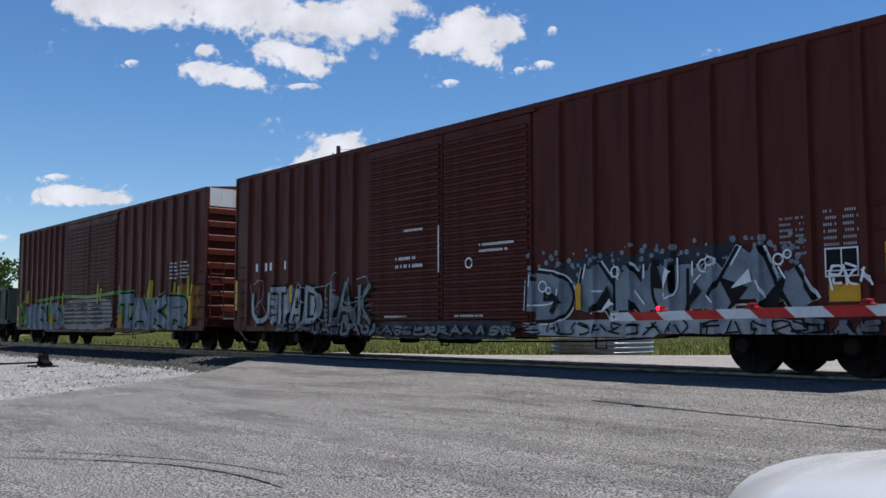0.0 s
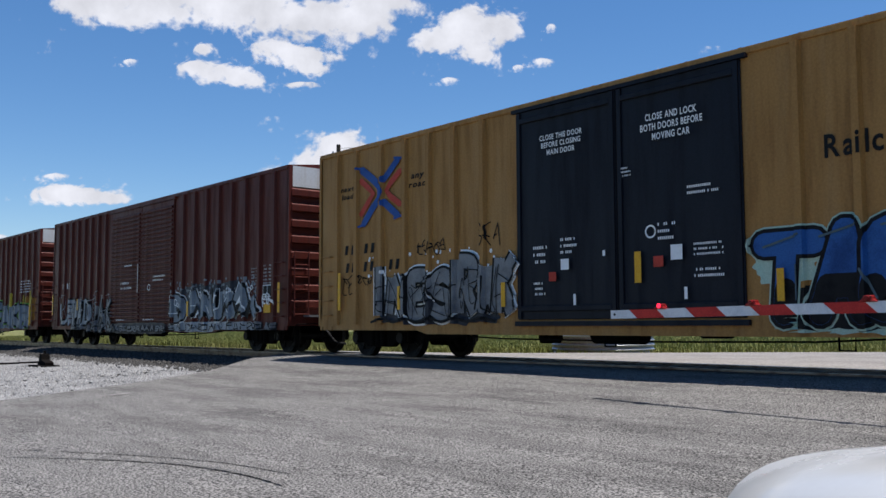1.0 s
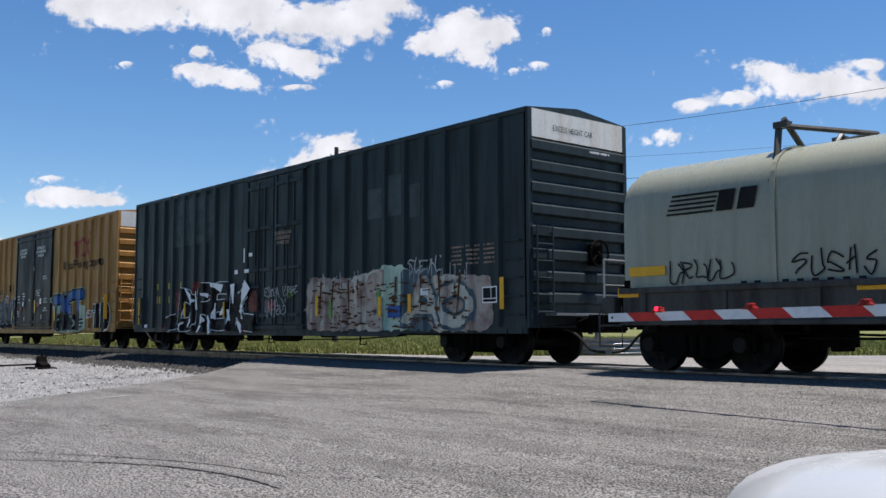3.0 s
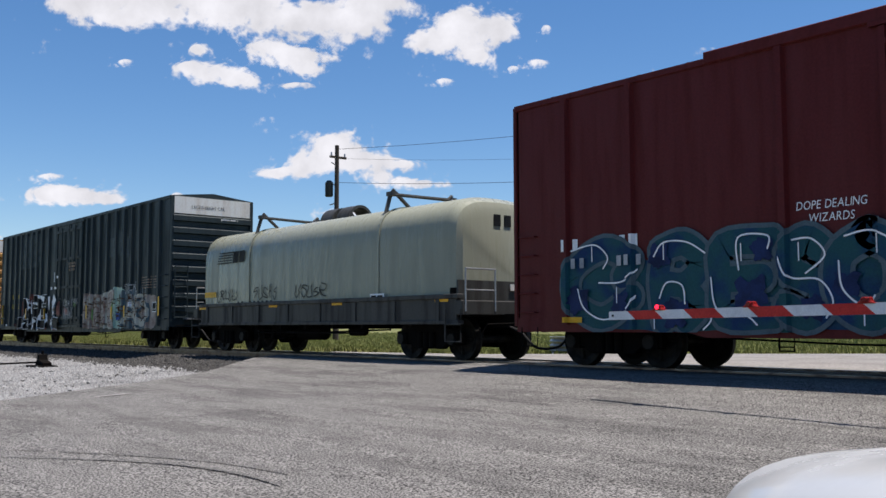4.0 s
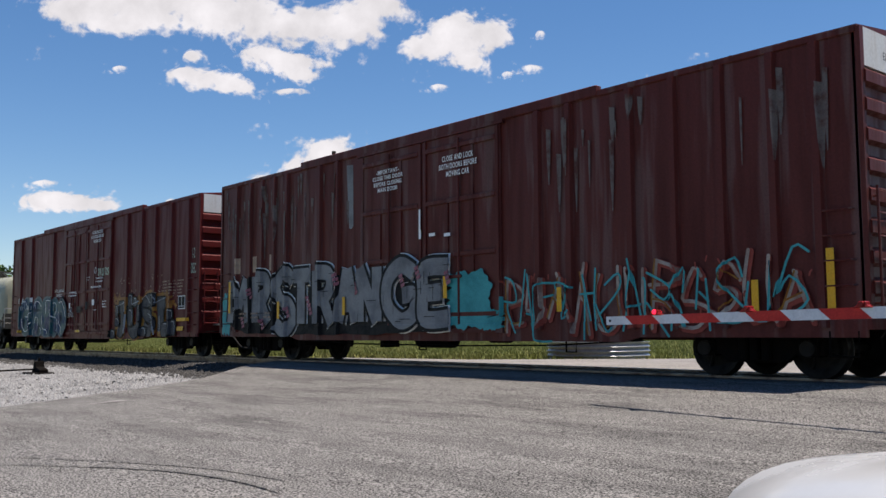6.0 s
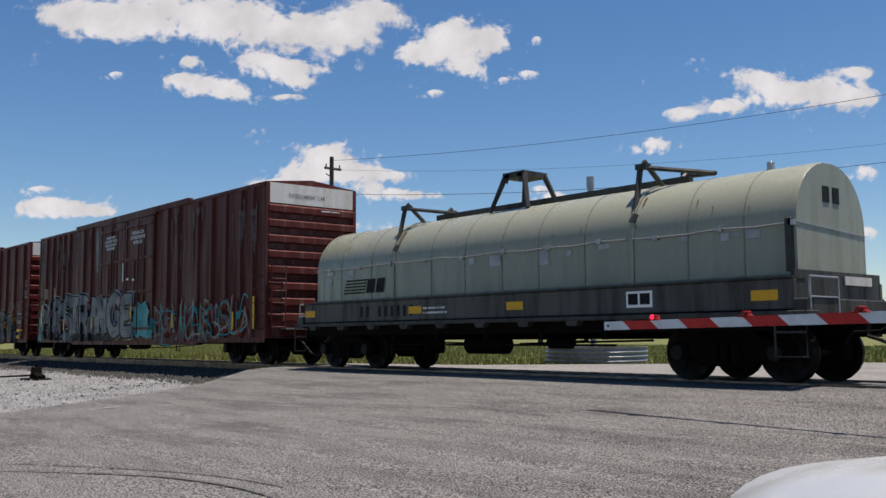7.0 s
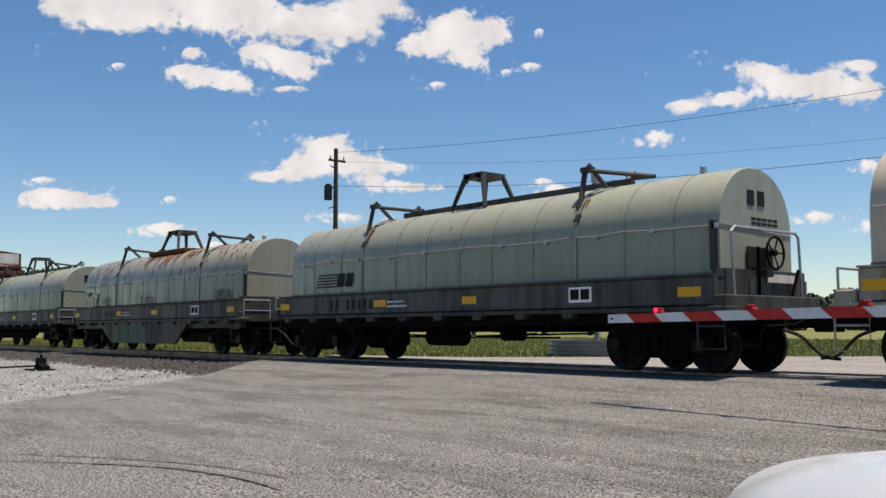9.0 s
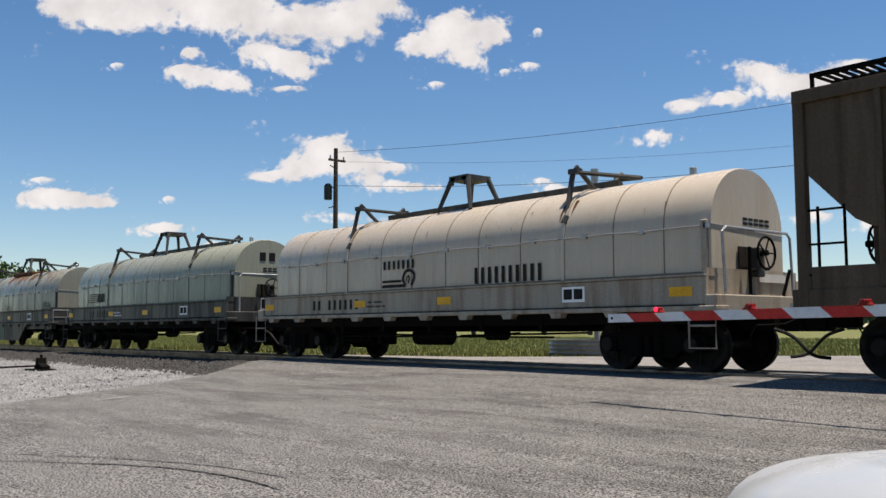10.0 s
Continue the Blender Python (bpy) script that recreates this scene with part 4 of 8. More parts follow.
def stones(name, n, x0, x1, y0, y1, size, mat, label, seed):
    r = random.Random(seed)
    vs, fs = [], []
    base = [(1, 0, 0), (-1, 0, 0), (0, 1, 0), (0, -1, 0), (0, 0, 1), (0.6, 0.6, -0.5), (-0.6, -0.5, -0.5)]
    tri = [(0, 2, 4), (2, 1, 4), (1, 3, 4), (3, 0, 4), (0, 5, 2), (2, 5, 1), (1, 6, 3), (3, 6, 0), (0, 6, 5), (1, 5, 6)]
    for _ in range(n):
        y = r.uniform(y0, y1)
        x = x1 - (x1 - x0) * r.random() ** 1.6
        if x > road_edge(y) + r.uniform(-0.1, 0.25):
            continue
        z = float(np.interp(y, [4, 8, 10, 11.5, 12.6, 15.9, 17.5], [-0.6, -0.58, -0.53, -0.4, -0.2, -0.2, -0.48])) + 0.03 * noise.noise((x * 0.7, y * 0.7, 1))
        a, k = r.uniform(0, 6.28), size * r.uniform(0.5, 1.3)
        k += 0.0009 * max(0.0, -x - 20)
        c, s_ = math.cos(a), math.sin(a)
        o = len(vs)
        for p in base:
            q = [p[j] * k * r.uniform(0.7, 1.2) for j in range(3)]
            vs.append((x + q[0] * c - q[1] * s_, y + q[0] * s_ + q[1] * c, z + q[2] * 0.75 + r.uniform(0, 0.02)))
        fs += [tuple(i + o for i in f) for f in tri]
    me = bpy.data.meshes.new(name)
    me.from_pydata(vs, [], fs)
    me.materials.append(mat)
    return tagged(new(name, me), label, "ballast", kind="stuff")


stones("ballast_stones", 30000, -75, -15, 4.2, 11.2, 0.055, GRAVEL, "loose pale grey limestone ballast beside the track", 3)
stones("shoulder_stones", 14000, -75, -20, 10.9, 13.3, 0.055, BEDDING, "grey ballast stones on the track shoulder", 5)

# rails and ties
RAIL = [(-0.07, -0.18), (-0.07, -0.165), (-0.012, -0.15), (-0.012, -0.05), (-0.036, -0.035), (-0.034, 0.0), (0.034, 0.0), (0.036, -0.035), (0.012, -0.05), (0.012, -0.15), (0.07, -0.165), (0.07, -0.18)]
for y in (AXIS - 0.7525, AXIS + 0.7525):
    tagged(part("rail", prism(bmesh.new(), [(y + p[0], p[1]) for p in RAIL], -260, 120, "x"), RAILTOP), "worn steel rail of the track", "rail", "rails of the track", "structure")
tie = None
for i in range(150):
    x = -22.6 - i * 0.53 - 0.1 * math.sin(i * 3.3)
    if tie is None:
        tie = part("tie", soft(boxes((-0.115, 0.115, -1.3, 1.3, -0.18, 0.0)), 0.012, 1), TIE)
        tie.location = (x, AXIS, -0.18)
        tagged(tie, "dark creosoted timber railway tie", "railway tie", "ties of the track", "structure")
    else:
        copy_thing(tie, Matrix.Translation((x, AXIS, -0.18)))


# ---- grass and trees ----
def grass(name, n, where, height, label, seed):
    r = random.Random(seed)
    vs, fs = [], []
    made = 0
    while made < n:
        x, y = where(r)
        if road_near(y) - 0.3 < x < road_far(y) and y < 60:
            continue
        made += 1
        z = lie(y) - 0.07
        h = height * r.uniform(0.4, 1.3) * (1 + 0.5 * noise.noise((x * 0.3, y * 0.3, 3)))
        for _ in range(3):
            a, w = r.uniform(0, 6.28), 0.02 + 0.0006 * abs(y)
            dx, dy = math.cos(a) * w, math.sin(a) * w
            tx, ty = r.uniform(-0.4, 0.4) * h, r.uniform(-0.4, 0.4) * h
            ox, oy = x + r.uniform(-0.12, 0.12), y + r.uniform(-0.12, 0.12)
            o = len(vs)
            vs += [(ox - dx, oy - dy, z), (ox + dx, oy + dy, z), (ox + tx, oy + ty, z + h)]
            fs.append((o, o + 1, o + 2))
    me = bpy.data.meshes.new(name)
    me.from_pydata(vs, [], fs)
    me.materials.append(BLADE)
    return tagged(new(name, me), label, "grass", kind="stuff")


def field(r):
    y = 17.2 + 45 * r.random() ** 1.8
    return r.uniform(-30 - y * 2.2, -0.2 * y + 8), y


grass("grass", 60000, field, 0.15, "rough sunlit yellow-green grass beyond the track", 8)


def leaf_cloud(centres, n, size, seed):
    """Many small leaf clumps round the given (centre, radius, squash) puffs."""
    r = random.Random(seed)
    vs, fs = [], []
    for (cx, cy, cz), rad, sq in centres:
        for _ in range(n):
            while True:
                p = Vector((r.uniform(-1, 1), r.uniform(-1, 1), r.uniform(-1, 1)))
                if 0.35 < p.length < 1:
                    break
            c = Vector((cx + p.x * rad, cy + p.y * rad, cz + p.z * rad * sq))
            u = Vector((r.gauss(0, 1), r.gauss(0, 1), r.gauss(0, 1))).normalized()
            w = u.orthogonal().normalized()
            k = size * r.uniform(0.6, 1.4)
            o = len(vs)
            vs += [c + u * k, c + w * k * 0.7, c - u * k, c - w * k * 0.7]
            fs.append((o, o + 1, o + 2, o + 3))
    return [tuple(v) for v in vs], fs


def tree(x, y, h, seed, label):
    r = random.Random(seed)
    t = thing("tree", Matrix.Translation((x, y, lie(y) - 0.1)), label, "tree", "trees beyond the track")
    bm = tube(bmesh.new(), [(0, 0, 0), (0.05, 0.02, h * 0.3), (-0.05, 0.1, h * 0.6), (0.05, 0.0, h * 0.85)], [h * 0.035, h * 0.028, h * 0.018, h * 0.006], 8)
    for _ in range(7):
        a, z = r.uniform(0, 6.28), h * r.uniform(0.3, 0.65)
        tube(bm, [(0, 0, z), (math.cos(a) * h * 0.13, math.sin(a) * h * 0.13, z + h * 0.1), (math.cos(a) * h * 0.25, math.sin(a) * h * 0.25, z + h * 0.16)], [h * 0.014, h * 0.009, h * 0.003], 5)
    part("trunk", bm, BARK, t)
    puffs = []
    for _ in range(16):
        a, d, z = r.uniform(0, 6.28), h * r.uniform(0.0, 0.3), h * r.uniform(0.35, 0.9)
        puffs.append(((math.cos(a) * d, math.sin(a) * d, z), h * r.uniform(0.1, 0.17), 0.8))
    me = bpy.data.meshes.new("crown")
    me.from_pydata(*(lambda v: (v[0], [], v[1]))(leaf_cloud(puffs, 120, h * 0.022, seed)))
    me.materials.append(LEAF)
    o = new("crown", me)
    o.parent = t
    return t


for x, y, h, sd in ((-118, 31, 9.5, 1), (-122, 38, 9, 2), (-108, 27, 6.5, 3), (-92, 83, 9, 4), (-84, 88, 10.5, 5), (-78, 90, 9, 6)):
    tree(x, y, h, sd, "leafy green tree beyond the railway field")
r = random.Random(12)
for k, (x0, y0, x1, y1, hill) in enumerate(((-330, 330, 60, 420, 16), (-700, 220, -330, 330, 9))):
    puffs = []
    for i in range(420):
        q = r.random()
        x, y = x0 + (x1 - x0) * q + r.uniform(-15, 15), y0 + (y1 - y0) * q + r.uniform(-20, 40)
        puffs.append(((x, y, 2 + r.random() * (hill * (0.8 + 0.3 * math.sin(q * 9)))), r.uniform(3.5, 6.5), 0.75))
    me = bpy.data.meshes.new("far_woods")
    v, f = leaf_cloud(puffs, 70, 1.3, 30 + k)
    me.from_pydata(v, [], f)
    me.materials.append(LEAFFAR)
    tagged(new("far_woods", me), "distant dark green wooded ridge", "woods", kind="stuff")


# ---- pole, wires, crossing signal, ring, gate, switch machine, car ----
PX, PY = -41.5, 27.6
pole = thing("utility_pole", Matrix.Translation((PX, PY, lie(PY) - 0.1)), "dark timber utility pole with a transformer", "utility pole")
part("post", tube(bmesh.new(), [(0, 0, 0), (0, 0, 10.5)], [0.16, 0.11], 10), BARK, pole)
part("crossarm", soft(boxes((-0.05, 0.05, -0.45, 0.6, 9.8, 9.92)), 0.01, 1), BARK, pole)
part("transformer", tube(bmesh.new(), [(-0.35, -0.25, 7.75), (-0.35, -0.25, 7.8), (-0.35, -0.25, 8.5), (-0.35, -0.25, 8.62)], [0.18, 0.22, 0.22, 0.1], 14), GREYDARK, pole, "grey steel transformer can")
for za, tip in ((8.4, (-0.35, -0.25, 8.4)), (7.4, (-0.3, -0.25, 7.3)), (9.4, (-0.25, -0.2, 9.6))):
    part("bracket", rods(0.03, [(0, 0, za), tip]), GALV, pole)
for y in (-0.35, 0.5):
    part("insulator", tube(bmesh.new(), [(0, y, 9.92), (0, y, 10.1)], [0.05, 0.035], 8), GALV, pole)
for z0, end, sag, rad in ((10.5, (-0.9, 41, 11.24), 0.96, 0.011), (10.0, (0.9, 46, 9.8), 1.3, 0.006), (8.7, (-0.9, 41, 8.4), 1.15, 0.012)):
    a, b = Vector((PX, PY, z0 - 0.3)), Vector(end)
    pts = [a.lerp(b, i / 40) - Vector((0, 0, sag * 4 * (i / 40) * (1 - i / 40))) for i in range(41)]
    tagged(part("overhead_wire", rods(rad, pts, n=5), RUBBER), "thin dark overhead wire on the pole", "wire", "overhead wires")

sig = thing("crossing_signal", Matrix.Translation((-17.5, 20.5, 0.0)), "crossing signal with white crossbuck and red lamps", "crossing signal")
part("post", tube(bmesh.new(), [(0, 0, 0), (0, 0, 5.2)], 0.085, 14), GALV, sig)
part("cap", tube(bmesh.new(), [(0, 0, 4.95), (0, 0, 5.3)], 0.11, 14), GALV, sig)
cross = new("crossbuck")
cross.parent = sig
cross.matrix_basis = Matrix.Translation((-0.33, -0.12, 4.15)) @ Matrix.Rotation(radians(8), 4, "Z")
for a, lines in ((45, "RAILROAD"), (-45, "CROSSING")):
    m = Matrix.Rotation(radians(a), 4, "Y")
    o = part("blade", soft(boxes((-0.6, 0.6, -0.02 - (0.03 if a > 0 else 0), 0.0 - (0.03 if a > 0 else 0), -0.115, 0.115)), 0.006, 1), GATEWHITE, cross)
    o.matrix_basis = m
    w = words([lines], -0.52, 0.52, -0.06, 0.06)
    o = lay("lettering", w, BLACK, cross, [(-2, 0), (2, 0)], 0.054 if a > 0 else 0.024)
    o.matrix_basis = m
for x, mat in ((-0.64, LAMPRED), (0.64, LAMPOFF)):
    part("lamp_backing", disc(bmesh.new(), (x, 2.8), 0.3, -0.1, -0.08, 24), BLACK, sig)
    part("lens", disc(bmesh.new(), (x, 2.8), 0.15, -0.2, -0.101, 20), mat, sig, "red signal lens")
    bm = bmesh.new()
    n = 14
    rings = [[(x + q * math.cos(math.pi * i / n), yy, 2.8 + q * math.sin(math.pi * i / n)) for i in range(n + 1)] for q, yy in ((0.17, -0.1), (0.17, -0.22))]
    loop_skin(bm, rings, closed=False)
    bmesh.ops.solidify(bm, geom=bm.faces[:], thickness=0.008)
    part("visor", bm, BLACK, sig)
part("lamp_arm", rods(0.03, [(-0.64, -0.04, 2.8), (0.64, -0.04, 2.8)]), GALV, sig)

# ribbed concrete ring by the far road
ringm = thing("guard_ring", Matrix.Translation((-17.5, 20.6, -0.06)), "grey corrugated steel ring round the signal foot", "guard ring")
bm = bmesh.new()
prof = []
for i in range(17):
    prof.append((1.42 + 0.03 * math.cos(i * math.pi * 0.5), 0.5 * i / 16))
prof += [(1.36, 0.5), (1.36, 0.0)]
n = 40
rings = [[(r_ * math.cos(2 * math.pi * i / n), r_ * math.sin(2 * math.pi * i / n), z) for r_, z in prof] for i in range(n)]
vs = [[bm.verts.new(p) for p in q] for q in rings]
for i in range(n):
    a, b = vs[i], vs[(i + 1) % n]
    for j in range(len(prof)):
        bm.faces.new((a[j], b[j], b[(j + 1) % len(prof)], a[(j + 1) % len(prof)]))
bmesh.ops.recalc_face_normals(bm, faces=bm.faces[:])
part("shell", bm, GALV, ringm)

# crossing gate: mast off to the side, lowered arm with red and white panels and lamps
TIP, BUTT = Vector((-8.84, 10.62, 0.885)), Vector((0.9, 9.7, 0.98))
gate = thing("crossing_gate", Matrix.Translation((0.9, 9.7, lie(9.7))), "lowered crossing gate with red and white striped arm", "crossing gate")
part("mast", tube(bmesh.new(), [(0.25, 0.1, 0), (0.25, 0.1, 3.2)], 0.06, 14), GALV, gate)
part("drive_box", soft(boxes((-0.1, 0.3, -0.2, 0.2, 0.9, 1.6)), 0.03), GALV, gate)
arm = new("arm")
arm.parent = gate
gap = TIP - BUTT
reach = gap.length
arm.matrix_basis = Matrix.Translation((0, 0, BUTT.z - lie(9.7))) @ Matrix.Rotation(math.atan2(gap.y, gap.x), 4, "Z") @ Matrix.Rotation(math.asin(-gap.z / reach), 4, "Y")
i, x = 0, reach
while x > 0.05:
    w = 0.44 if i == 0 else 0.508
    a, b = max(0, x - w), x
    lean = -0.075
    fat = 0.06 + 0.012 * (reach - x) / reach
    la = 0 if a == 0 else lean
    lb = 0 if i == 0 else lean
    part("stripe", prism(bmesh.new(), [(a - la, fat), (a + la, -fat), (b + lb, -fat), (b - lb, fat)], -0.02, 0.02), GATEWHITE if i % 2 == 0 else GATERED, arm)
    x -= w
    i += 1
part("tip_bolt", disc(bmesh.new(), (reach - 0.08, 0.0), 0.018, -0.03, 0.03, 10), BLACK, arm)
for far, mat in ((0.95, LAMPRED), (2.45, LAMPOFF), (3.97, LAMPOFF)):
    x = reach - far
    part("lamp", soft(prism(bmesh.new(), [(x - 0.12, 0.055), (x - 0.05, 0.085), (x - 0.045, 0.13), (x + 0.045, 0.13), (x + 0.07, 0.085), (x + 0.12, 0.055)], -0.05, 0.05), 0.012, 1), LAMPOFF, arm, "red lamp housing on the gate arm")
    part("lens", soft(disc(bmesh.new(), (x, 0.1), 0.032, -0.07, 0.07, 14), 0.008, 1), mat, arm, "round red lamp lens")

# switch point rod beside the near rail
sw = thing("switch_machine", Matrix.Translation((-31.2, 9.6, -0.5)), "black track derail device with a connecting rod", "track derail")
part("stand", soft(prism(bmesh.new(), [(-0.28, 0.0), (-0.12, 0.2), (-0.07, 0.38), (0.07, 0.38), (0.12, 0.2), (0.5, 0.12), (0.5, 0.0)], -0.14, 0.14), 0.02), RUNNING, sw)
part("base_plate", soft(boxes((-0.5, 0.6, -0.35, 0.3, -0.06, 0.03)), 0.02), RUNNING, sw)
part("target", soft(boxes((-0.05, 0.05, -0.03, 0.03, 0.36, 0.48)), 0.01, 1), RUNNING, sw)
part("rod", rods(0.03, [(-0.1, -0.1, 0.12), (0.5, -2.6, 0.1), (1.0, -4.5, 0.06)]), RUNNING, sw)
part("block", soft(boxes((0.1, 0.7, -2.0, -1.6, -0.05, 0.22)), 0.03), RUNNING, sw)

# white parked car whose bonnet reaches into view
CAR_YAW = -66.0
van = thing("parked_car", Matrix.Translation((0.605, 1.91, lie(1) + 0.05)) @ Matrix.Rotation(radians(-CAR_YAW), 4, "Z"), "white parked car with a smooth rounded bonnet", "car")


bm = bmesh.new()
rings = []
for y, w, zt in ((2.06, 0.5, 0.6), (2.04, 0.62, 0.76), (1.98, 0.72, 0.86), (1.85, 0.79, 0.92), (1.6, 0.84, 0.96), (1.2, 0.88, 1.0), (0.8, 0.9, 1.03), (0.5, 0.91, 1.05), (-2.2, 0.91, 1.06), (-2.5, 0.8, 0.9)):
    ring = []
    for k in range(25):
        a = math.pi * k / 24
        c, s_ = math.cos(a), math.sin(a)
        ring.append((w * math.copysign(abs(c) ** 0.5, c), y - 0.12 * abs(c) ** 3 * (y > 1.5), 0.3 + (zt - 0.3) * (s_ ** 0.3 if s_ > 0 else 0) * (0.94 + 0.06 * s_)))
    rings.append(ring)
loop_skin(bm, rings)
bmesh.ops.recalc_face_normals(bm, faces=bm.faces[:])
part("body", bm, CARWHITE, van, smooth=True).data.set_sharp_from_angle(angle=radians(50))
part("cabin_glass", soft(prism(bmesh.new(), [(0.55, 1.0), (0.0, 1.46), (-1.4, 1.48), (-2.2, 1.02)], -0.72, 0.72, "x"), 0.05), GLASS, van, "dark tinted cabin windows")
part("roof", soft(boxes((-0.7, 0.7, -1.45, 0.02, 1.45, 1.52)), 0.03), CARWHITE, van)
for x in (-0.74, 0.7):
    part("door_pillar", soft(prism(bmesh.new(), [(-0.72, 1.0), (-0.62, 1.0), (-0.62, 1.47), (-0.72, 1.47)], x, x + 0.04, "x"), 0.008, 1), CARWHITE, van)
    part("door_handle", soft(boxes((x * 1.25 - 0.01, x * 1.25 + 0.03, -0.55, -0.35, 0.88, 0.92)), 0.008, 1), CARWHITE, van)
for x in (-0.85, 0.72):
    for y in (1.25, -1.5):
        part("tyre", soft(prism(bmesh.new(), [(y + 0.32 * math.cos(k * math.pi / 12), 0.32 + 0.32 * math.sin(k * math.pi / 12)) for k in range(24)], x, x + 0.14, "x"), 0.02, 1), RUBBER, van)

# ---- clouds ----
RIGHT = Vector((math.cos(radians(-49.93)), -math.sin(radians(-49.93)), 0))
FWD = Vector((math.sin(radians(-49.93)), math.cos(radians(-49.93)), 0))
FAR = 3000.0


# Clouds give off their own white; sunlit and grey tones are emission noise.
def cloud_material():
    m = bpy.data.materials.new("sunlit cloud")
    m.use_nodes = True
    n, l = m.node_tree.nodes, m.node_tree.links
    n.remove(n["Principled BSDF"])
    at = n.new("ShaderNodeAttribute")
    at.attribute_name = "thickness"
    tc = n.new("ShaderNodeTexCoord")
    big, fine, curl = n.new("ShaderNodeTexNoise"), n.new("ShaderNodeTexNoise"), n.new("ShaderNodeTexNoise")
    for t, s_, dt in ((big, 0.0085, 8.0), (fine, 0.006, 6.0), (curl, 0.035, 6.0)):
        t.inputs["Scale"].default_value, t.inputs["Detail"].default_value, t.inputs["Roughness"].default_value = s_, dt, 0.58
        l.new(tc.outputs["Object"], t.inputs["Vector"])

    def op(kind, a, b):
        x = n.new("ShaderNodeMath")
        x.operation = kind
        for i, v in enumerate((a, b)):
            if isinstance(v, float):
                x.inputs[i].default_value = v
            else:
                l.new(v, x.inputs[i])
        return x.outputs[0]

    d = op("ADD", at.outputs["Fac"], op("ADD", op("MULTIPLY", op("SUBTRACT", big.outputs[0], 0.5), 1.9), op("MULTIPLY", op("SUBTRACT", curl.outputs[0], 0.5), 1.1)))
    mr = n.new("ShaderNodeMapRange")
    mr.interpolation_type = "SMOOTHSTEP"
    mr.inputs["From Min"].default_value, mr.inputs["From Max"].default_value = 0.3, 0.86
    l.new(d, mr.inputs[0])
    shade = n.new("ShaderNodeMapRange")
    shade.inputs["From Min"].default_value, shade.inputs["From Max"].default_value = 0.35, 0.75
    shade.inputs["To Min"].default_value, shade.inputs["To Max"].default_value = 0.46, 0.63
    l.new(fine.outputs[0], shade.inputs[0])
    em, tr, mx, out = n.new("ShaderNodeEmission"), n.new("ShaderNodeBsdfTransparent"), n.new("ShaderNodeMixShader"), n["Material Output"]
    em.inputs[0].default_value = (0.97, 0.98, 1.0, 1)
    l.new(shade.outputs[0], em.inputs[1])
    l.new(mr.outputs[0], mx.inputs[0])
    l.new(tr.outputs[0], mx.inputs[1])
    l.new(em.outputs[0], mx.inputs[2])
    l.new(mx.outputs[0], out.inputs[0])
    return m


CLOUD = cloud_material()
CLOUDS = []


def cloud(puffs, label="white fair-weather cumulus cloud"):
    """A far cloud from soft round puffs: (across, up, half width, half height) in hundredths of its distance."""
    k = FAR / 100
    x0, x1 = min(p[0] - 1.7 * p[2] for p in puffs), max(p[0] + 1.7 * p[2] for p in puffs)
    z0, z1 = min(p[1] - 1.7 * p[3] for p in puffs), max(p[1] + 1.7 * p[3] for p in puffs)
    nx, nz = max(8, int((x1 - x0) / 0.22)), max(8, int((z1 - z0) / 0.22))
    cx, cz = (x0 + x1) / 2, (z0 + z1) / 2
    vs, fs, den = [], [], []
    for j in range(nz + 1):
        for i in range(nx + 1):
            u, v = x0 + (x1 - x0) * i / nx, z0 + (z1 - z0) * j / nz
            best = 0.0
            for a, b, w, h in puffs:
                q = ((u - a) / w) ** 2 + ((v - b) / (h if v > b else h * 0.8)) ** 2
                best = 1 - (1 - best) * (1 - (0.97 if len(puffs) > 2 else 0.62) * math.exp(-1.15 * q))
            den.append(best * (1.3 if len(puffs) > 2 else 1.05))
            p = RIGHT * ((u - cx) * k) + Vector((0, 0, (v - cz) * k)) - FWD * (60 * best)
            vs.append(tuple(p))
    fs = [(j * (nx + 1) + i, j * (nx + 1) + i + 1, (j + 1) * (nx + 1) + i + 1, (j + 1) * (nx + 1) + i) for j in range(nz) for i in range(nx)]
    me = bpy.data.meshes.new("cloud")
    me.from_pydata(vs, [], fs)
    at = me.attributes.new("thickness", "FLOAT", "POINT")
    at.data.foreach_set("value", den)
    me.materials.append(CLOUD)
    ob = tagged(new("cloud", me), label, "cloud", "clouds in the sky", "structure")
    ob.location = Vector(EYE) + FWD * FAR + RIGHT * (cx * k) + Vector((0, 0, cz * k))
    ob.visible_shadow = False
    CLOUDS.append(ob)


cloud([(-37.4, 35.1, 5.57, 1.78), (-29.9, 35.1, 6.81, 2.29), (-21.9, 34.5, 6.80, 3.05), (-15.1, 32.6, 6.18, 2.66), (-8.9, 33.2, 3.71, 2.54), (-5.8, 35.1, 3.71, 1.78), (-34.2, 33.2, 4.33, 1.27)])
cloud([(-14.7, 28.9, 3.82, 1.51), (-18.7, 29.9, 2.47, 1.26), (-13.8, 27.5, 1.85, 0.75)])
cloud([(-24.2, 27.2, 3.07, 1.38), (-21.1, 26.3, 2.46, 1.13), (-26.7, 27.9, 1.72, 0.75), (-15.0, 25.8, 2.21, 0.56), (-25.8, 29.7, 1.11, 0.88)])
cloud([(-0.2, 30.4, 3.21, 1.89), (2.8, 32.3, 3.58, 2.66), (6.6, 31.6, 2.59, 2.02), (4.1, 29.1, 2.22, 1.26)])
cloud([(11.1, 28.3, 2.09, 0.69)])
cloud([(12.0, 32.1, 0.68, 0.70)])
cloud([(1.0, 26.3, 1.72, 0.56)])
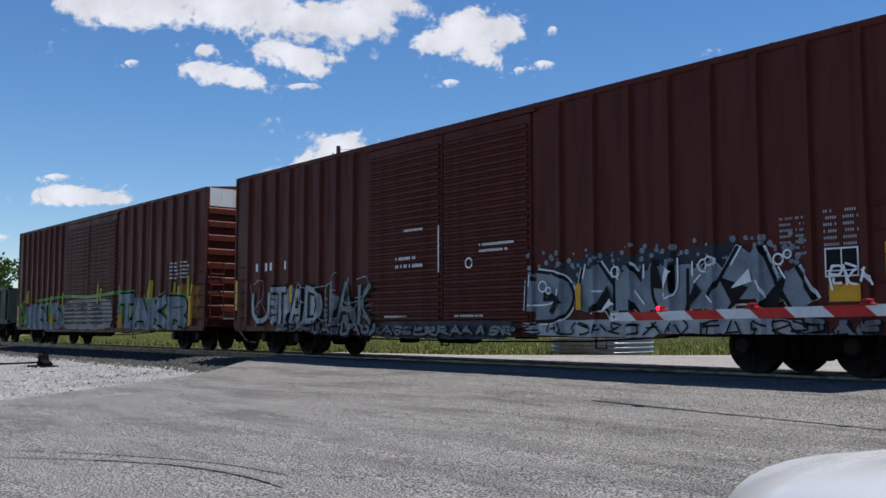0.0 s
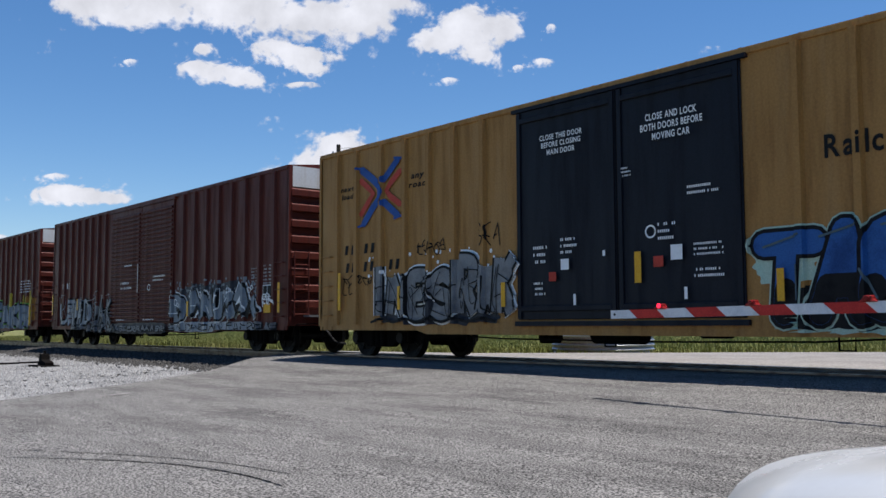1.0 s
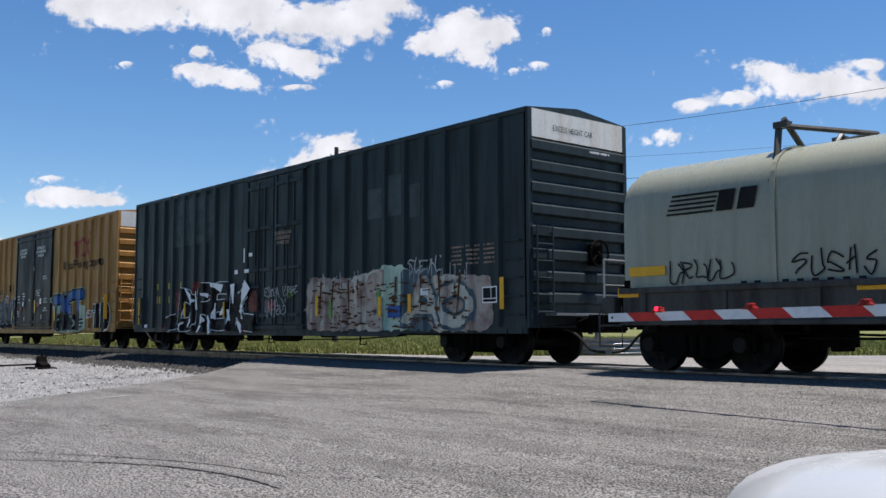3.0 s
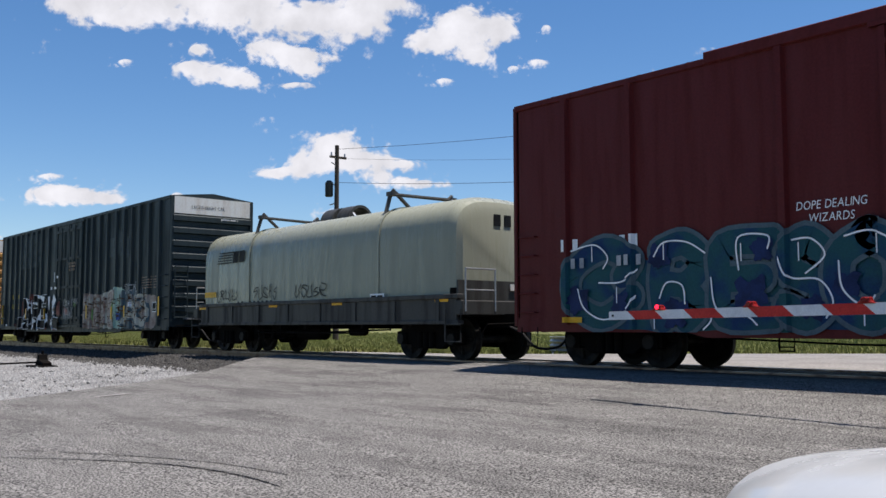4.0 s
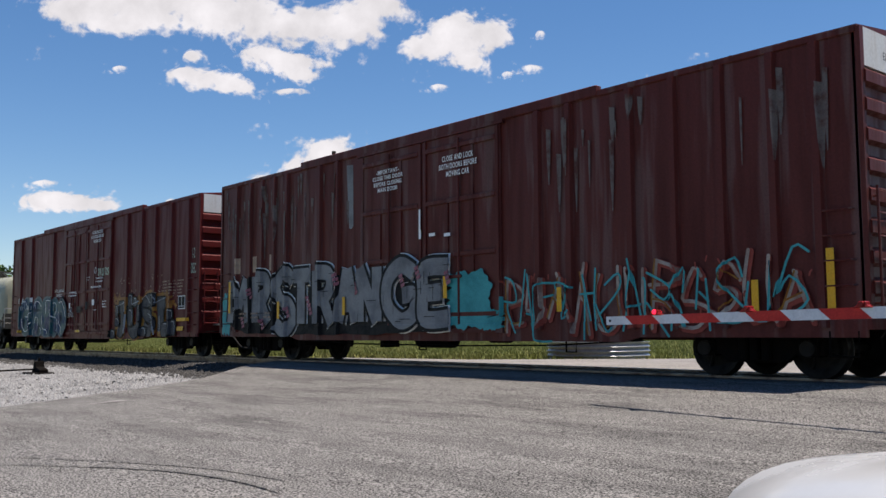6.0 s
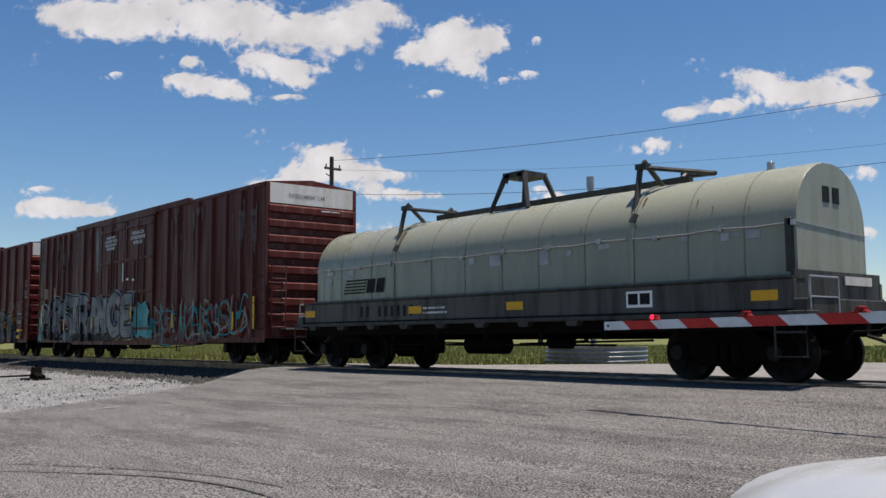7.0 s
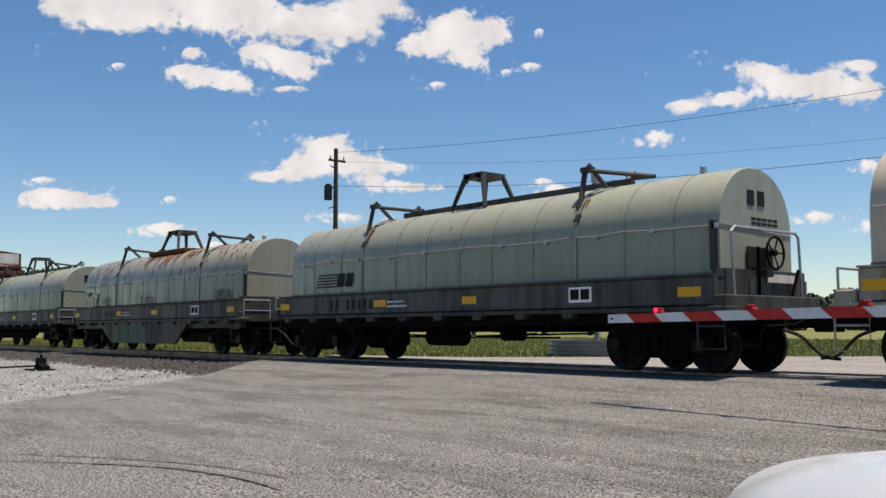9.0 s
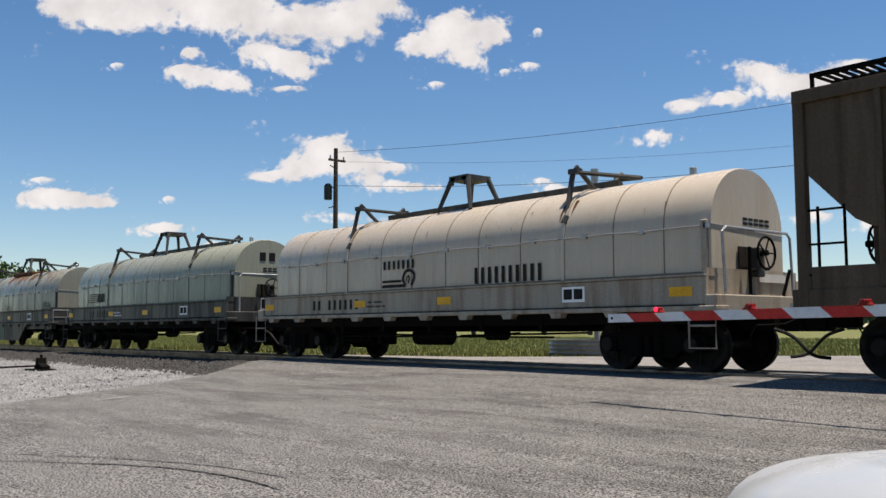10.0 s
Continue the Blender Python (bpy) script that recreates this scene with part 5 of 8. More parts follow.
cloud([(8.4, 27.7, 0.86, 0.50)])
cloud([(-38.9, 13.9, 4.87, 1.23), (-41.6, 14.2, 2.19, 0.98), (-35.5, 13.5, 2.07, 0.74)])
cloud([(-41.1, 16.0, 3.05, 0.55)])
cloud([(-46.9, 9.5, 1.82, 0.43)])
cloud([(-11.2, 19.3, 3.42, 1.98), (-13.7, 17.0, 2.56, 1.85), (-8.2, 17.6, 3.42, 1.61), (-5.7, 15.7, 2.07, 0.92), (-3.9, 17.1, 2.56, 0.80), (-17.0, 16.2, 2.68, 0.74), (-1.5, 15.1, 1.83, 0.55)])
cloud([(-3.4, 15.3, 4.02, 0.98), (-0.8, 15.0, 2.44, 0.61)])
cloud([(-6.9, 11.8, 3.64, 0.79), (-11.8, 12.1, 2.79, 0.67)])
cloud([(2.5, 11.6, 3.64, 0.92)])
cloud([(-27.5, 10.8, 4.25, 0.85), (-29.4, 10.6, 3.03, 0.79)])
cloud([(-27.6, 13.9, 1.22, 0.55)])
cloud([(-22.6, 9.0, 2.42, 0.55)])
cloud([(13.8, 14.8, 3.04, 1.11)])
cloud([(12.3, 15.7, 1.83, 0.62)])
cloud([(24.8, 20.4, 3.42, 1.49)])
cloud([(35.4, 27.5, 2.71, 1.63), (39.7, 26.0, 4.91, 1.88), (45.2, 25.4, 4.30, 2.13), (32.3, 24.5, 2.45, 1.00), (27.4, 23.8, 2.33, 0.94), (46.5, 28.2, 2.46, 1.01)])
cloud([(41.7, 11.8, 4.25, 1.04)])
cloud([(47.3, 17.3, 2.07, 1.23)])
cloud([(47.1, 10.8, 1.82, 1.10)])
cloud([(-33.5, 28.5, 1.48, 0.50)])


# ---- coil cars ----
def arch(y0, y1, z0, spring, top, n=18, power=2.3):
    """The section of a coil cover: upright sides, then a barrel top."""
    c, h = (y0 + y1) / 2, (y1 - y0) / 2
    pts = [(y0, z0), (y0, spring)]
    for i in range(1, n):
        a = math.pi * (1 - i / n)
        pts.append((c + h * math.copysign(abs(math.cos(a)) ** (2 / power), math.cos(a)), spring + (top - spring) * math.sin(a) ** (2 / power)))
    return pts + [(y1, spring), (y1, z0)]


def stains(cover, L, shape, rusty, seed):
    """Rust and grime that has run down a barrel cover, from the ridge and from the lashing line."""
    y0, y1, z0, spring, top = shape
    r = random.Random(int(seed))
    n = 40
    line = arch(y0 - 0.009, y1 + 0.009, z0 + 0.05, spring, top + 0.009, n, 2.15)

    def run(bm, x, w, i0, i1):
        """A streak from step i0 of the section down to step i1."""
        rows = []
        for i in range(i0, i1 - 1, -1):
            q = 1 - 0.8 * (i0 - i) / max(1, i0 - i1)
            h = w * q * r.uniform(0.7, 1.2) / 2
            rows.append([bm.verts.new((x - h, *line[i])), bm.verts.new((x + h, *line[i]))])
        for a, b in zip(rows, rows[1:]):
            bm.faces.new((a[0], a[1], b[1], b[0]))

    bright, dark = bmesh.new(), bmesh.new()
    mid = L * 0.49
    if rusty:
        for _ in range(46):
            i0 = r.randint(14, 18)
            run(bright, mid + r.uniform(-1.2, 1.5), r.uniform(0.04, 0.2), i0, i0 - r.randint(3, 9))
        for _ in range(60):
            i0 = r.randint(9, 18)
            run(bright, r.choice((r.uniform(0.15, 3.0), r.uniform(10.4, 13.2))), r.uniform(0.03, 0.14), i0, i0 - r.randint(1, 3))
        for _ in range(22):
            i0 = r.randint(12, 16)
            run(dark if r.random() < 0.35 else bright, r.uniform(8.6, 9.5), r.uniform(0.05, 0.2), i0, i0 - r.randint(2, 4))
        for _ in range(34):
            i0 = r.randint(5, 8)
            run(dark, r.uniform(0.2, L - 0.2), r.uniform(0.02, 0.07), i0, i0 - r.randint(2, 4))
    for x in (L * 0.25, L * 0.768):
        for _ in range(5):
            run(dark, x + r.uniform(-0.14, 0.14), r.uniform(0.03, 0.08), 11, 11 - r.randint(3, 6))
    for _ in range(10):
        i0 = r.randint(4, 9)
        run(dark, r.uniform(0.3, L - 0.3), r.uniform(0.012, 0.03), i0, i0 - r.randint(1, 2))
    if rusty:
        tagged(part("rust_stain", bright, RUSTBRIGHT, cover, "orange-brown rust runs"), kind="stuff")
    else:
        bright.free()
    tagged(part("grime_run", dark, GRIMERUN if rusty else RUSTMARK, cover, "dark grime runs"), kind="stuff")


def coil_car(s0, L, cover_mat, frame_mat, label, deep=False, boxy=False, logo=True, wheel=True):
    car = thing("coil_car", Matrix.Translation((s0, SIDE, 0)), label, "coil car", "cars of the train")
    CARS.append((car, s0))
    inset = 0.0 if boxy else 0.24
    y0, y1 = 0.12 + inset, WIDE - 0.12 - inset
    z0, spring, top = (1.28, 2.62, 3.6) if boxy else (1.6, 2.41, 3.49)
    bm = bmesh.new()
    ends = [(0.0, 0.9, 0.16), (0.06, 0.975, 0.05), (0.16, 1.0, 0.0)] if not boxy else [(0.0, 0.86, 0.3), (0.08, 0.95, 0.12), (0.3, 1.0, 0.0)]
    rings = []
    xs = [(a, k, q) for a, k, q in ends] + [(L - a, k, q) for a, k, q in reversed(ends)]
    if not boxy:
        xs[-3:] = [(L - 0.05, 1.0, 0.0), (L, 0.985, 0.02)]
    for x, k, q in xs:
        h = (y1 - y0) / 2 * k
        c = (y0 + y1) / 2
        rings.append([(x, y, z) for y, z in arch(c - h, c + h, z0, spring - q * 0.4, top - q, power=3.2 if boxy else 2.15)])
    loop_skin(bm, rings)
    bmesh.ops.recalc_face_normals(bm, faces=bm.faces[:])
    cover = part("cover", bm, cover_mat, car, smooth=True)
    cover.data.set_sharp_from_angle(angle=radians(32))
    # straps over the cover, and the lifting brackets on them
    strap_a, strap_b = L * 0.25, L * 0.768
    for x in (strap_a, strap_b):
        pw = 3.2 if boxy else 2.15
        outer = arch(y0 - 0.03, y1 + 0.03, z0 + 0.05, spring, top + 0.03, power=pw)
        inner = arch(y0 - 0.006, y1 + 0.006, z0 + 0.05, spring, top + 0.006, power=pw)
        bm = loop_skin(bmesh.new(), [[(x - 0.04, *o), (x + 0.04, *o), (x + 0.04, *q), (x - 0.04, *q)] for o, q in zip(outer, inner)])
        bmesh.ops.recalc_face_normals(bm, faces=bm.faces[:])
        part("cover_strap", bm, cover_mat, cover)
        for y, sgn in ((y0 + 0.42, -1), (y1 - 0.42, 1)):
            zt = top + 0.3
            bm = bmesh.new()
            tube(bm, [(x, y0 + 0.1 if sgn < 0 else y1 - 0.1, spring + 0.4), (x - 0.1, y, zt)], 0.055, 6)
            tube(bm, [(x + 0.02, y - 0.5 * sgn, top - 0.02), (x - 0.02, y, zt + 0.1)], 0.05, 6)
            box(bm, x - 0.16, x + 0.08, y - 0.08, y + 0.08, zt - 0.05, zt + 0.05)
            tube(bm, [(x, y, zt - 0.02), (x + 1.0, WIDE / 2, top + 0.12)], 0.045, 6)
            tube(bm, [(x - 0.02, y0 + 0.06 if sgn < 0 else y1 - 0.06, spring + 0.32), (x + 0.02, y0 + 0.13 if sgn < 0 else y1 - 0.13, spring + 0.46)], 0.085, 8)
            part("lifting_bracket", bm, GREYDARK, cover)
    mid = L * 0.49
    if boxy:
        for x in (mid - 0.4, mid + 0.4):
            bm = bmesh.new()
            n = 16
            rings = []
            for i in range(n + 1):
                a = math.pi * i / n
                c, q = math.cos(a), math.sin(a)
                rings.append([(x - 0.3, WIDE / 2 - 0.4 * c, top + 0.42 * q - 0.05), (x + 0.3, WIDE / 2 - 0.4 * c, top + 0.42 * q - 0.05), (x + 0.3, WIDE / 2 - 0.33 * c, top + 0.35 * q - 0.05), (x - 0.3, WIDE / 2 - 0.33 * c, top + 0.35 * q - 0.05)])
            loop_skin(bm, rings)
            bmesh.ops.recalc_face_normals(bm, faces=bm.faces[:])
            part("lifting_hoop", bm, GREYDARK, cover)
    else:
        bm = bmesh.new()
        zt = top + 0.72
        k = 1.0 if deep else 0.76
        for sx in (-1, 1):
            for sy in (-1, 1):
                tube(bm, [(mid + sx * 0.75 * k, WIDE / 2 + sy * 0.5, top - 0.08), (mid + sx * 0.36 * k, WIDE / 2 + sy * 0.3, zt)], [0.045, 0.065], 6)
        box(bm, mid - 0.42 * k, mid + 0.42 * k, WIDE / 2 - 0.36, WIDE / 2 + 0.36, zt - 0.08, zt + 0.04)
        prism(bm, [(mid - 0.42 * k, zt), (mid - 0.2, zt - 0.2), (mid - 0.1, zt)], WIDE / 2 - 0.36, WIDE / 2 - 0.33)
        prism(bm, [(mid + 0.42 * k, zt), (mid + 0.2, zt - 0.2), (mid + 0.1, zt)], WIDE / 2 - 0.36, WIDE / 2 - 0.33)
        part("lifting_frame", bm, GREYDARK, cover)
        if deep:
            part("ridge_plate", soft(boxes((mid - 1.45, mid + 1.5, WIDE / 2 - 0.62, WIDE / 2 + 0.62, top - 0.1, top + 0.05)), 0.02, 1), RUSTMARK, cover, "rusty plate on the ridge")
        else:
            part("ridge_rail", boxes((strap_a + 0.3, strap_b + 0.5, WIDE / 2 - 0.06, WIDE / 2 + 0.06, top + 0.02, top + 0.14)), GREYDARK, cover)
        part("vent", soft(boxes((L * 0.92, L * 0.92 + 0.1, WIDE / 2 - 0.05, WIDE / 2 + 0.05, top - 0.05, top + 0.16)), 0.01, 1), GALV, cover)
        # the lashing line along the side, with its knobs
        rng = random.Random(int(s0 * 10))
        bm = bmesh.new()
        pts = [(x, y0 - 0.03, spring + 0.03 + rng.uniform(-0.02, 0.03)) for x in np.linspace(0.1, L - 0.05, 22)]
        tube(bm, pts, 0.013, 6)
        for p in pts[1::2]:
            box(bm, p[0] - 0.05, p[0] + 0.05, p[1] - 0.03, p[1] + 0.05, p[2] - 0.045, p[2] + 0.045)
        pts = [(L + 0.004, y, spring + 0.05 - 0.02 * i) for i, y in enumerate(np.linspace(y0, y1, 6))]
        tube(bm, pts, 0.01, 6)
        part("lashing_line", bm, GALV, cover)
        seam_mat = SEAMCREAM if cover_mat is CREAM else SEAMGREY
        for k in (0.09, 0.185, 0.352, 0.436, 0.521, 0.597, 0.686, 0.855, 0.934):
            x = L * k
            outer, inner = arch(y0 - 0.006, y1 + 0.006, z0 + 0.02, spring, top + 0.006, power=2.15), arch(y0 + 0.004, y1 - 0.004, z0 + 0.02, spring, top - 0.004, power=2.15)
            bm = loop_skin(bmesh.new(), [[(x - 0.011, *o), (x + 0.011, *o), (x + 0.011, *q), (x - 0.011, *q)] for o, q in zip(outer, inner)])
            bmesh.ops.recalc_face_normals(bm, faces=bm.faces[:])
            part("cover_seam", bm, seam_mat, cover)
        part("cover_hem", boxes((0.05, L - 0.02, y0 - 0.02, y0 + 0.03, z0 - 0.02, z0 + 0.07)), seam_mat if not deep else RUSTMARK, cover)
        part("line_bracket", soft(boxes((L - 0.16, L - 0.04, y0 - 0.06, y0 + 0.02, z0 + 0.1, spring + 0.12)), 0.015, 1), frame_mat, cover)
        stains(cover, L, (y0, y1, z0, spring, top), deep, s0)
    # body below
    if boxy:
        bm = boxes((0.15, L + 0.1, 0.03, 0.12, 0.8, 1.36), (0.1, L + 0.2, -0.02, 0.16, 1.32, 1.42), (0.1, L + 0.2, -0.01, 0.16, 0.78, 0.86),
                   (0.15, L + 0.1, WIDE - 0.12, WIDE - 0.03, 0.8, 1.36))
        part("side_girder", soft(bm, 0.012, 1), frame_mat, car)
        for i in range(8):
            x = 0.6 + i * (L - 1.1) / 7
            part("girder_stake", boxes((x - 0.06, x + 0.06, -0.0, 0.05, 0.86, 1.32)), frame_mat, car)
    else:
        for ya in (0.04, WIDE - 0.14):
            part("side_girder", soft(boxes((0.0, L + 0.1, ya, ya + 0.1, 1.12, 1.58)), 0.012, 1), GREYMID if frame_mat is GREYDARK else frame_mat, car)
        part("girder_lip", boxes((0.0, L + 0.1, 0.0, 0.4, 1.583, 1.615)), frame_mat, car)
        part("running_ledge", soft(boxes((-0.1, L + 0.35, -0.05, 0.3, 1.02, 1.1)), 0.012, 1), frame_mat, car)
        part("lower_chord", soft(boxes((0.0, L + 0.1, 0.12, 0.3, 0.8, 1.03)), 0.012, 1), RUNNING if not deep else frame_mat, car)
        for i in range(11):
            x = 0.5 + i * (L - 1.0) / 10
            part("ledge_bracket", prism(bmesh.new(), [(x - 0.16, 1.02), (x + 0.16, 1.02), (x + 0.1, 0.93), (x - 0.1, 0.93)], -0.04, 0.14), frame_mat, car)
        if deep:
            bm = prism(bmesh.new(), [(2.6, 1.02), (3.9, 0.3), (9.3, 0.3), (10.3, 1.02)], 0.02, 0.1)
            part("belly_plate", bm, frame_mat, car, "deep sloping belly plate")
            bm = prism(bmesh.new(), [(2.6, 1.02), (3.9, 0.3), (9.3, 0.3), (10.3, 1.02)], WIDE - 0.1, WIDE - 0.02)
            part("belly_plate", bm, frame_mat, car)
            part("green_patch", boxes((4.6, 7.0, 0.012, 0.03, 0.31, 1.0)), GREENP, car, "faded green painted section")
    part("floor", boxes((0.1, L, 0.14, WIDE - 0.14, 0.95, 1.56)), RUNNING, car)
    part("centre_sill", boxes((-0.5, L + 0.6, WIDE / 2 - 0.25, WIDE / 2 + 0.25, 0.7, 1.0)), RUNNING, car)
    part("end_sill", soft(boxes((L + 0.1, L + 0.32, 0.0, WIDE, 0.98, 1.28)), 0.015, 1), frame_mat, car)
    part("end_sill", soft(boxes((-0.32, -0.02, 0.0, WIDE, 0.98, 1.28)), 0.015, 1), frame_mat, car)
    part("end_plate", boxes((L + 0.03, L + 0.09, 0.1, WIDE - 0.1, 1.28, 1.72)), frame_mat, car)
    part("number_plate", boxes((L + 0.1, L + 0.12, 1.6, 2.5, 1.52, 1.66)), WHITEP, car, "pale end plate with an unreadable number")
    for x, q in ((L + 0.32, 1), (-0.32, -1)):
        bm = bmesh.new()
        if wheel and q > 0:
            tube(bm, [(L + 0.2, 0.45, 1.2), (L + 0.16, 0.45, 2.32), (L + 0.16, 0.55, 2.4), (L + 0.16, 2.45, 2.4), (L + 0.16, 2.55, 2.32), (L + 0.2, 2.55, 1.2)], 0.026, 8)
        else:
            for y in (0.1, 0.95):
                tube(bm, [(x, y, 1.05), (x, y, 1.95 if boxy else 1.6)], 0.02, 6)
            tube(bm, [(x, 0.1, 1.95 if boxy else 1.6), (x, 0.95, 1.95 if boxy else 1.6)], 0.02, 6)
            tube(bm, [(x, 0.1, 1.5 if boxy else 1.3), (x, 0.95, 1.5 if boxy else 1.3)], 0.016, 6)
        part("end_railing", bm, GALV, car)
        a = x - 0.25 * q
        part("ladder", rods(0.018, [(a - 0.25, -0.04, 1.1), (a - 0.25, -0.04, 0.42), (a + 0.25, -0.04, 0.42), (a + 0.25, -0.04, 1.1)], [(a - 0.25, -0.04, 0.78), (a + 0.25, -0.04, 0.78)]), frame_mat, car)
    if wheel:
        brake_wheel(car, L + 0.34, WIDE * 0.5, 2.0)
        part("brake_rigging", rods(0.03, [(L + 0.2, WIDE * 0.4, 1.3), (L + 0.2, WIDE * 0.4, 2.1)], [(L + 0.2, WIDE * 0.75, 1.3), (L + 0.25, WIDE * 0.8, 1.75)], [(L + 0.2, WIDE * 0.4, 1.7), (L + 0.2, WIDE * 0.6, 1.75)]), RUNNING, car)
        part("grimy_plate", soft(boxes((L + 0.012, L + 0.04, WIDE * 0.38, WIDE * 0.58, 1.66, 2.12)), 0.008, 1), GRIMERUN, car, "grimy rusted backing plate")
        for z in (2.5, 2.58):
            tagged(part("end_notice", boxes(*[(L + 0.002, L + 0.01, WIDE * 0.45 + 0.17 * k, WIDE * 0.45 + 0.17 * k + 0.13, z, z + 0.045) for k in range(5)]), BLACK, cover, "small black notice that cannot be read"), kind="stuff")
        part("brake_housing", soft(boxes((L + 0.1, L + 0.24, WIDE * 0.5 - 0.12, WIDE * 0.5 + 0.12, 1.6, 2.1)), 0.03), GREYDARK, car)
    under(car, L, (1.35, L - 1.3))
    coupler(car, -0.65, -1)
    coupler(car, L + 0.7, 1)
    flat_side = [(-1, 0.0), (L + 1, 0.0)]
    cover_side = [(-1, -inset), (L + 1, -inset)]
    for x in (0.05, 4.3, 7.4, L - 0.6):
        lay("reflector", patch((x, x + 0.45, 1.26, 1.42)), ORANGE, car, flat_side, -0.03 if not boxy else -0.02, "amber reflective strip")
    lay("side_label", patch((L - 3.0, L - 2.45, 1.22, 1.5)), WHITE, car, flat_side, -0.035, "black and white inspection label")
    lay("label_field", patch((L - 2.96, L - 2.75, 1.27, 1.46), (L - 2.71, L - 2.5, 1.27, 1.46)), BLACK, car, flat_side, -0.031)
    lay("car_number", blocks(2.4, 4.5, 1.22, 1.46, "11 111111"), BLACK, car, flat_side, -0.035, "unreadable black car number")
    lay("data_block", bars(4.8, 5.8, 1.25, 1.45, 2, int(s0) + 1), BLACK if cover_mat is CREAM else WHITE, car, flat_side, -0.035)
    zl = 2.6 if boxy else 1.81
    xl = 0.0 if boxy else 0.26
    if logo:
        s = flat()
        for i in range(5):
            add(s, [(xl + 1.05 + 0.03 * i, zl + i * 0.075), (xl + 1.95 + 0.03 * i, zl + i * 0.075), (xl + 1.95 + 0.03 * i, zl + 0.035 + i * 0.075), (xl + 1.05 + 0.03 * i, zl + 0.035 + i * 0.075)], [(0, 1, 2, 3)])
        for a in (xl + 2.0, xl + 2.38):
            add(s, [(a, zl), (a + 0.3, zl), (a + 0.38, zl + 0.335), (a + 0.08, zl + 0.335)], [(0, 1, 2, 3)])
        lay("railway_logo", s, BLACK, cover, cover_side, -0.1, "black striped railway emblem")
        for a in (-0.26, 0.06):
            part("end_mark", boxes((L + 0.002, L + 0.012, WIDE / 2 + a, WIDE / 2 + a + 0.2, top - 0.66, top - 0.4)), BLACK, cover, "black railway mark as a plain block")
    return car, cover_side, cover


def hopper_car(s0, mat, label, L=15.2):
    car = thing("hopper_car", Matrix.Translation((s0, SIDE, 0)), label, "hopper car", "cars of the train")
    CARS.append((car, s0))
    H = 4.25
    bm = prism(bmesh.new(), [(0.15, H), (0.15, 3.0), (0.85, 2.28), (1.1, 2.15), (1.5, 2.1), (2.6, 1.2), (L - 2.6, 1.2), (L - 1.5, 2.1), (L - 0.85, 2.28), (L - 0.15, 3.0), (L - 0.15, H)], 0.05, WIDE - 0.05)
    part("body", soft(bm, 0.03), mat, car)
    part("roof", prism(bmesh.new(), [(0.0, H - 0.02), (WIDE / 2, H + 0.16), (WIDE, H - 0.02), (WIDE, H - 0.12), (0, H - 0.12)], 0.1, L - 0.1, "x"), mat, car)
    part("top_chord", soft(boxes((0.0, L, -0.03, 0.1, H - 0.2, H), (0.0, L, WIDE - 0.1, WIDE + 0.03, H - 0.2, H)), 0.02), mat, car)
    part("side_sill", soft(boxes((-0.1, L + 0.1, 0.0, 0.16, 0.95, 1.3), (-0.1, L + 0.1, WIDE - 0.16, WIDE, 0.95, 1.3)), 0.02), mat, car)
    for x in (0.0, L - 0.12):
        part("end_post", soft(boxes((x, x + 0.16, -0.02, 0.14, 1.0, H - 0.02)), 0.015, 1), mat, car)
        part("end_post", soft(boxes((x, x + 0.16, WIDE - 0.14, WIDE + 0.02, 1.0, H - 0.02)), 0.015, 1), mat, car)
        part("end_platform", boxes((x - 0.2, x + 0.7, 0.1, WIDE - 0.1, 1.02, 1.1)), GALV, car)
    for i in range(1, 12):
        part("side_post", soft(boxes((i * L / 12 - 0.05, i * L / 12 + 0.05, -0.02, 0.06, 1.3, H - 0.2)), 0.01, 1), mat, car)
    bm = bmesh.new()
    for y in (0.2, 0.85):
        box(bm, 0.2, L - 0.2, y - 0.03, y + 0.03, H + 0.2, H + 0.27)
    for i in range(110):
        x = 0.22 + i * (L - 0.5) / 110
        box(bm, x, x + 0.05, 0.2, 0.85, H + 0.22, H + 0.25)
    for i in range(12):
        x = 0.2 + i * (L - 0.5) / 11
        for y in (0.2, 0.85):
            box(bm, x, x + 0.05, y - 0.025, y + 0.025, H - 0.03, H + 0.21)
    part("running_board", bm, RUNNING, car, "black grated walkway on the roof")
    bm = bmesh.new()
    for x in (0.31, 0.71):
        tube(bm, [(x, 0.06, 1.1), (x, 0.06, 2.5)], 0.022, 6)
    for z in (1.5, 1.95, 2.45):
        tube(bm, [(0.15, 0.06, z), (0.71, 0.06, z)], 0.018, 6)
    part("end_railing", bm, RUNNING, car)
    part("end_plate", soft(boxes((0.2, 2.4, 0.02, 0.1, 1.2, 1.62)), 0.012, 1), mat, car)
    brake_wheel(car, 0.9, 0.62, 1.95)
    part("brake_housing", soft(boxes((0.92, 1.2, 0.45, 0.8, 1.1, 2.2)), 0.03), mat, car)
    for x in (3.6, 7.6, 11.6):
        part("outlet", prism(bmesh.new(), [(x - 1.5, 1.25), (x + 1.5, 1.25), (x + 0.4, 0.5), (x - 0.4, 0.5)], 0.5, WIDE - 0.5), mat, car)
    under(car, L, (1.9, L - 1.9))
    coupler(car, -0.3, -1)
    coupler(car, L + 0.3, 1)
    return car


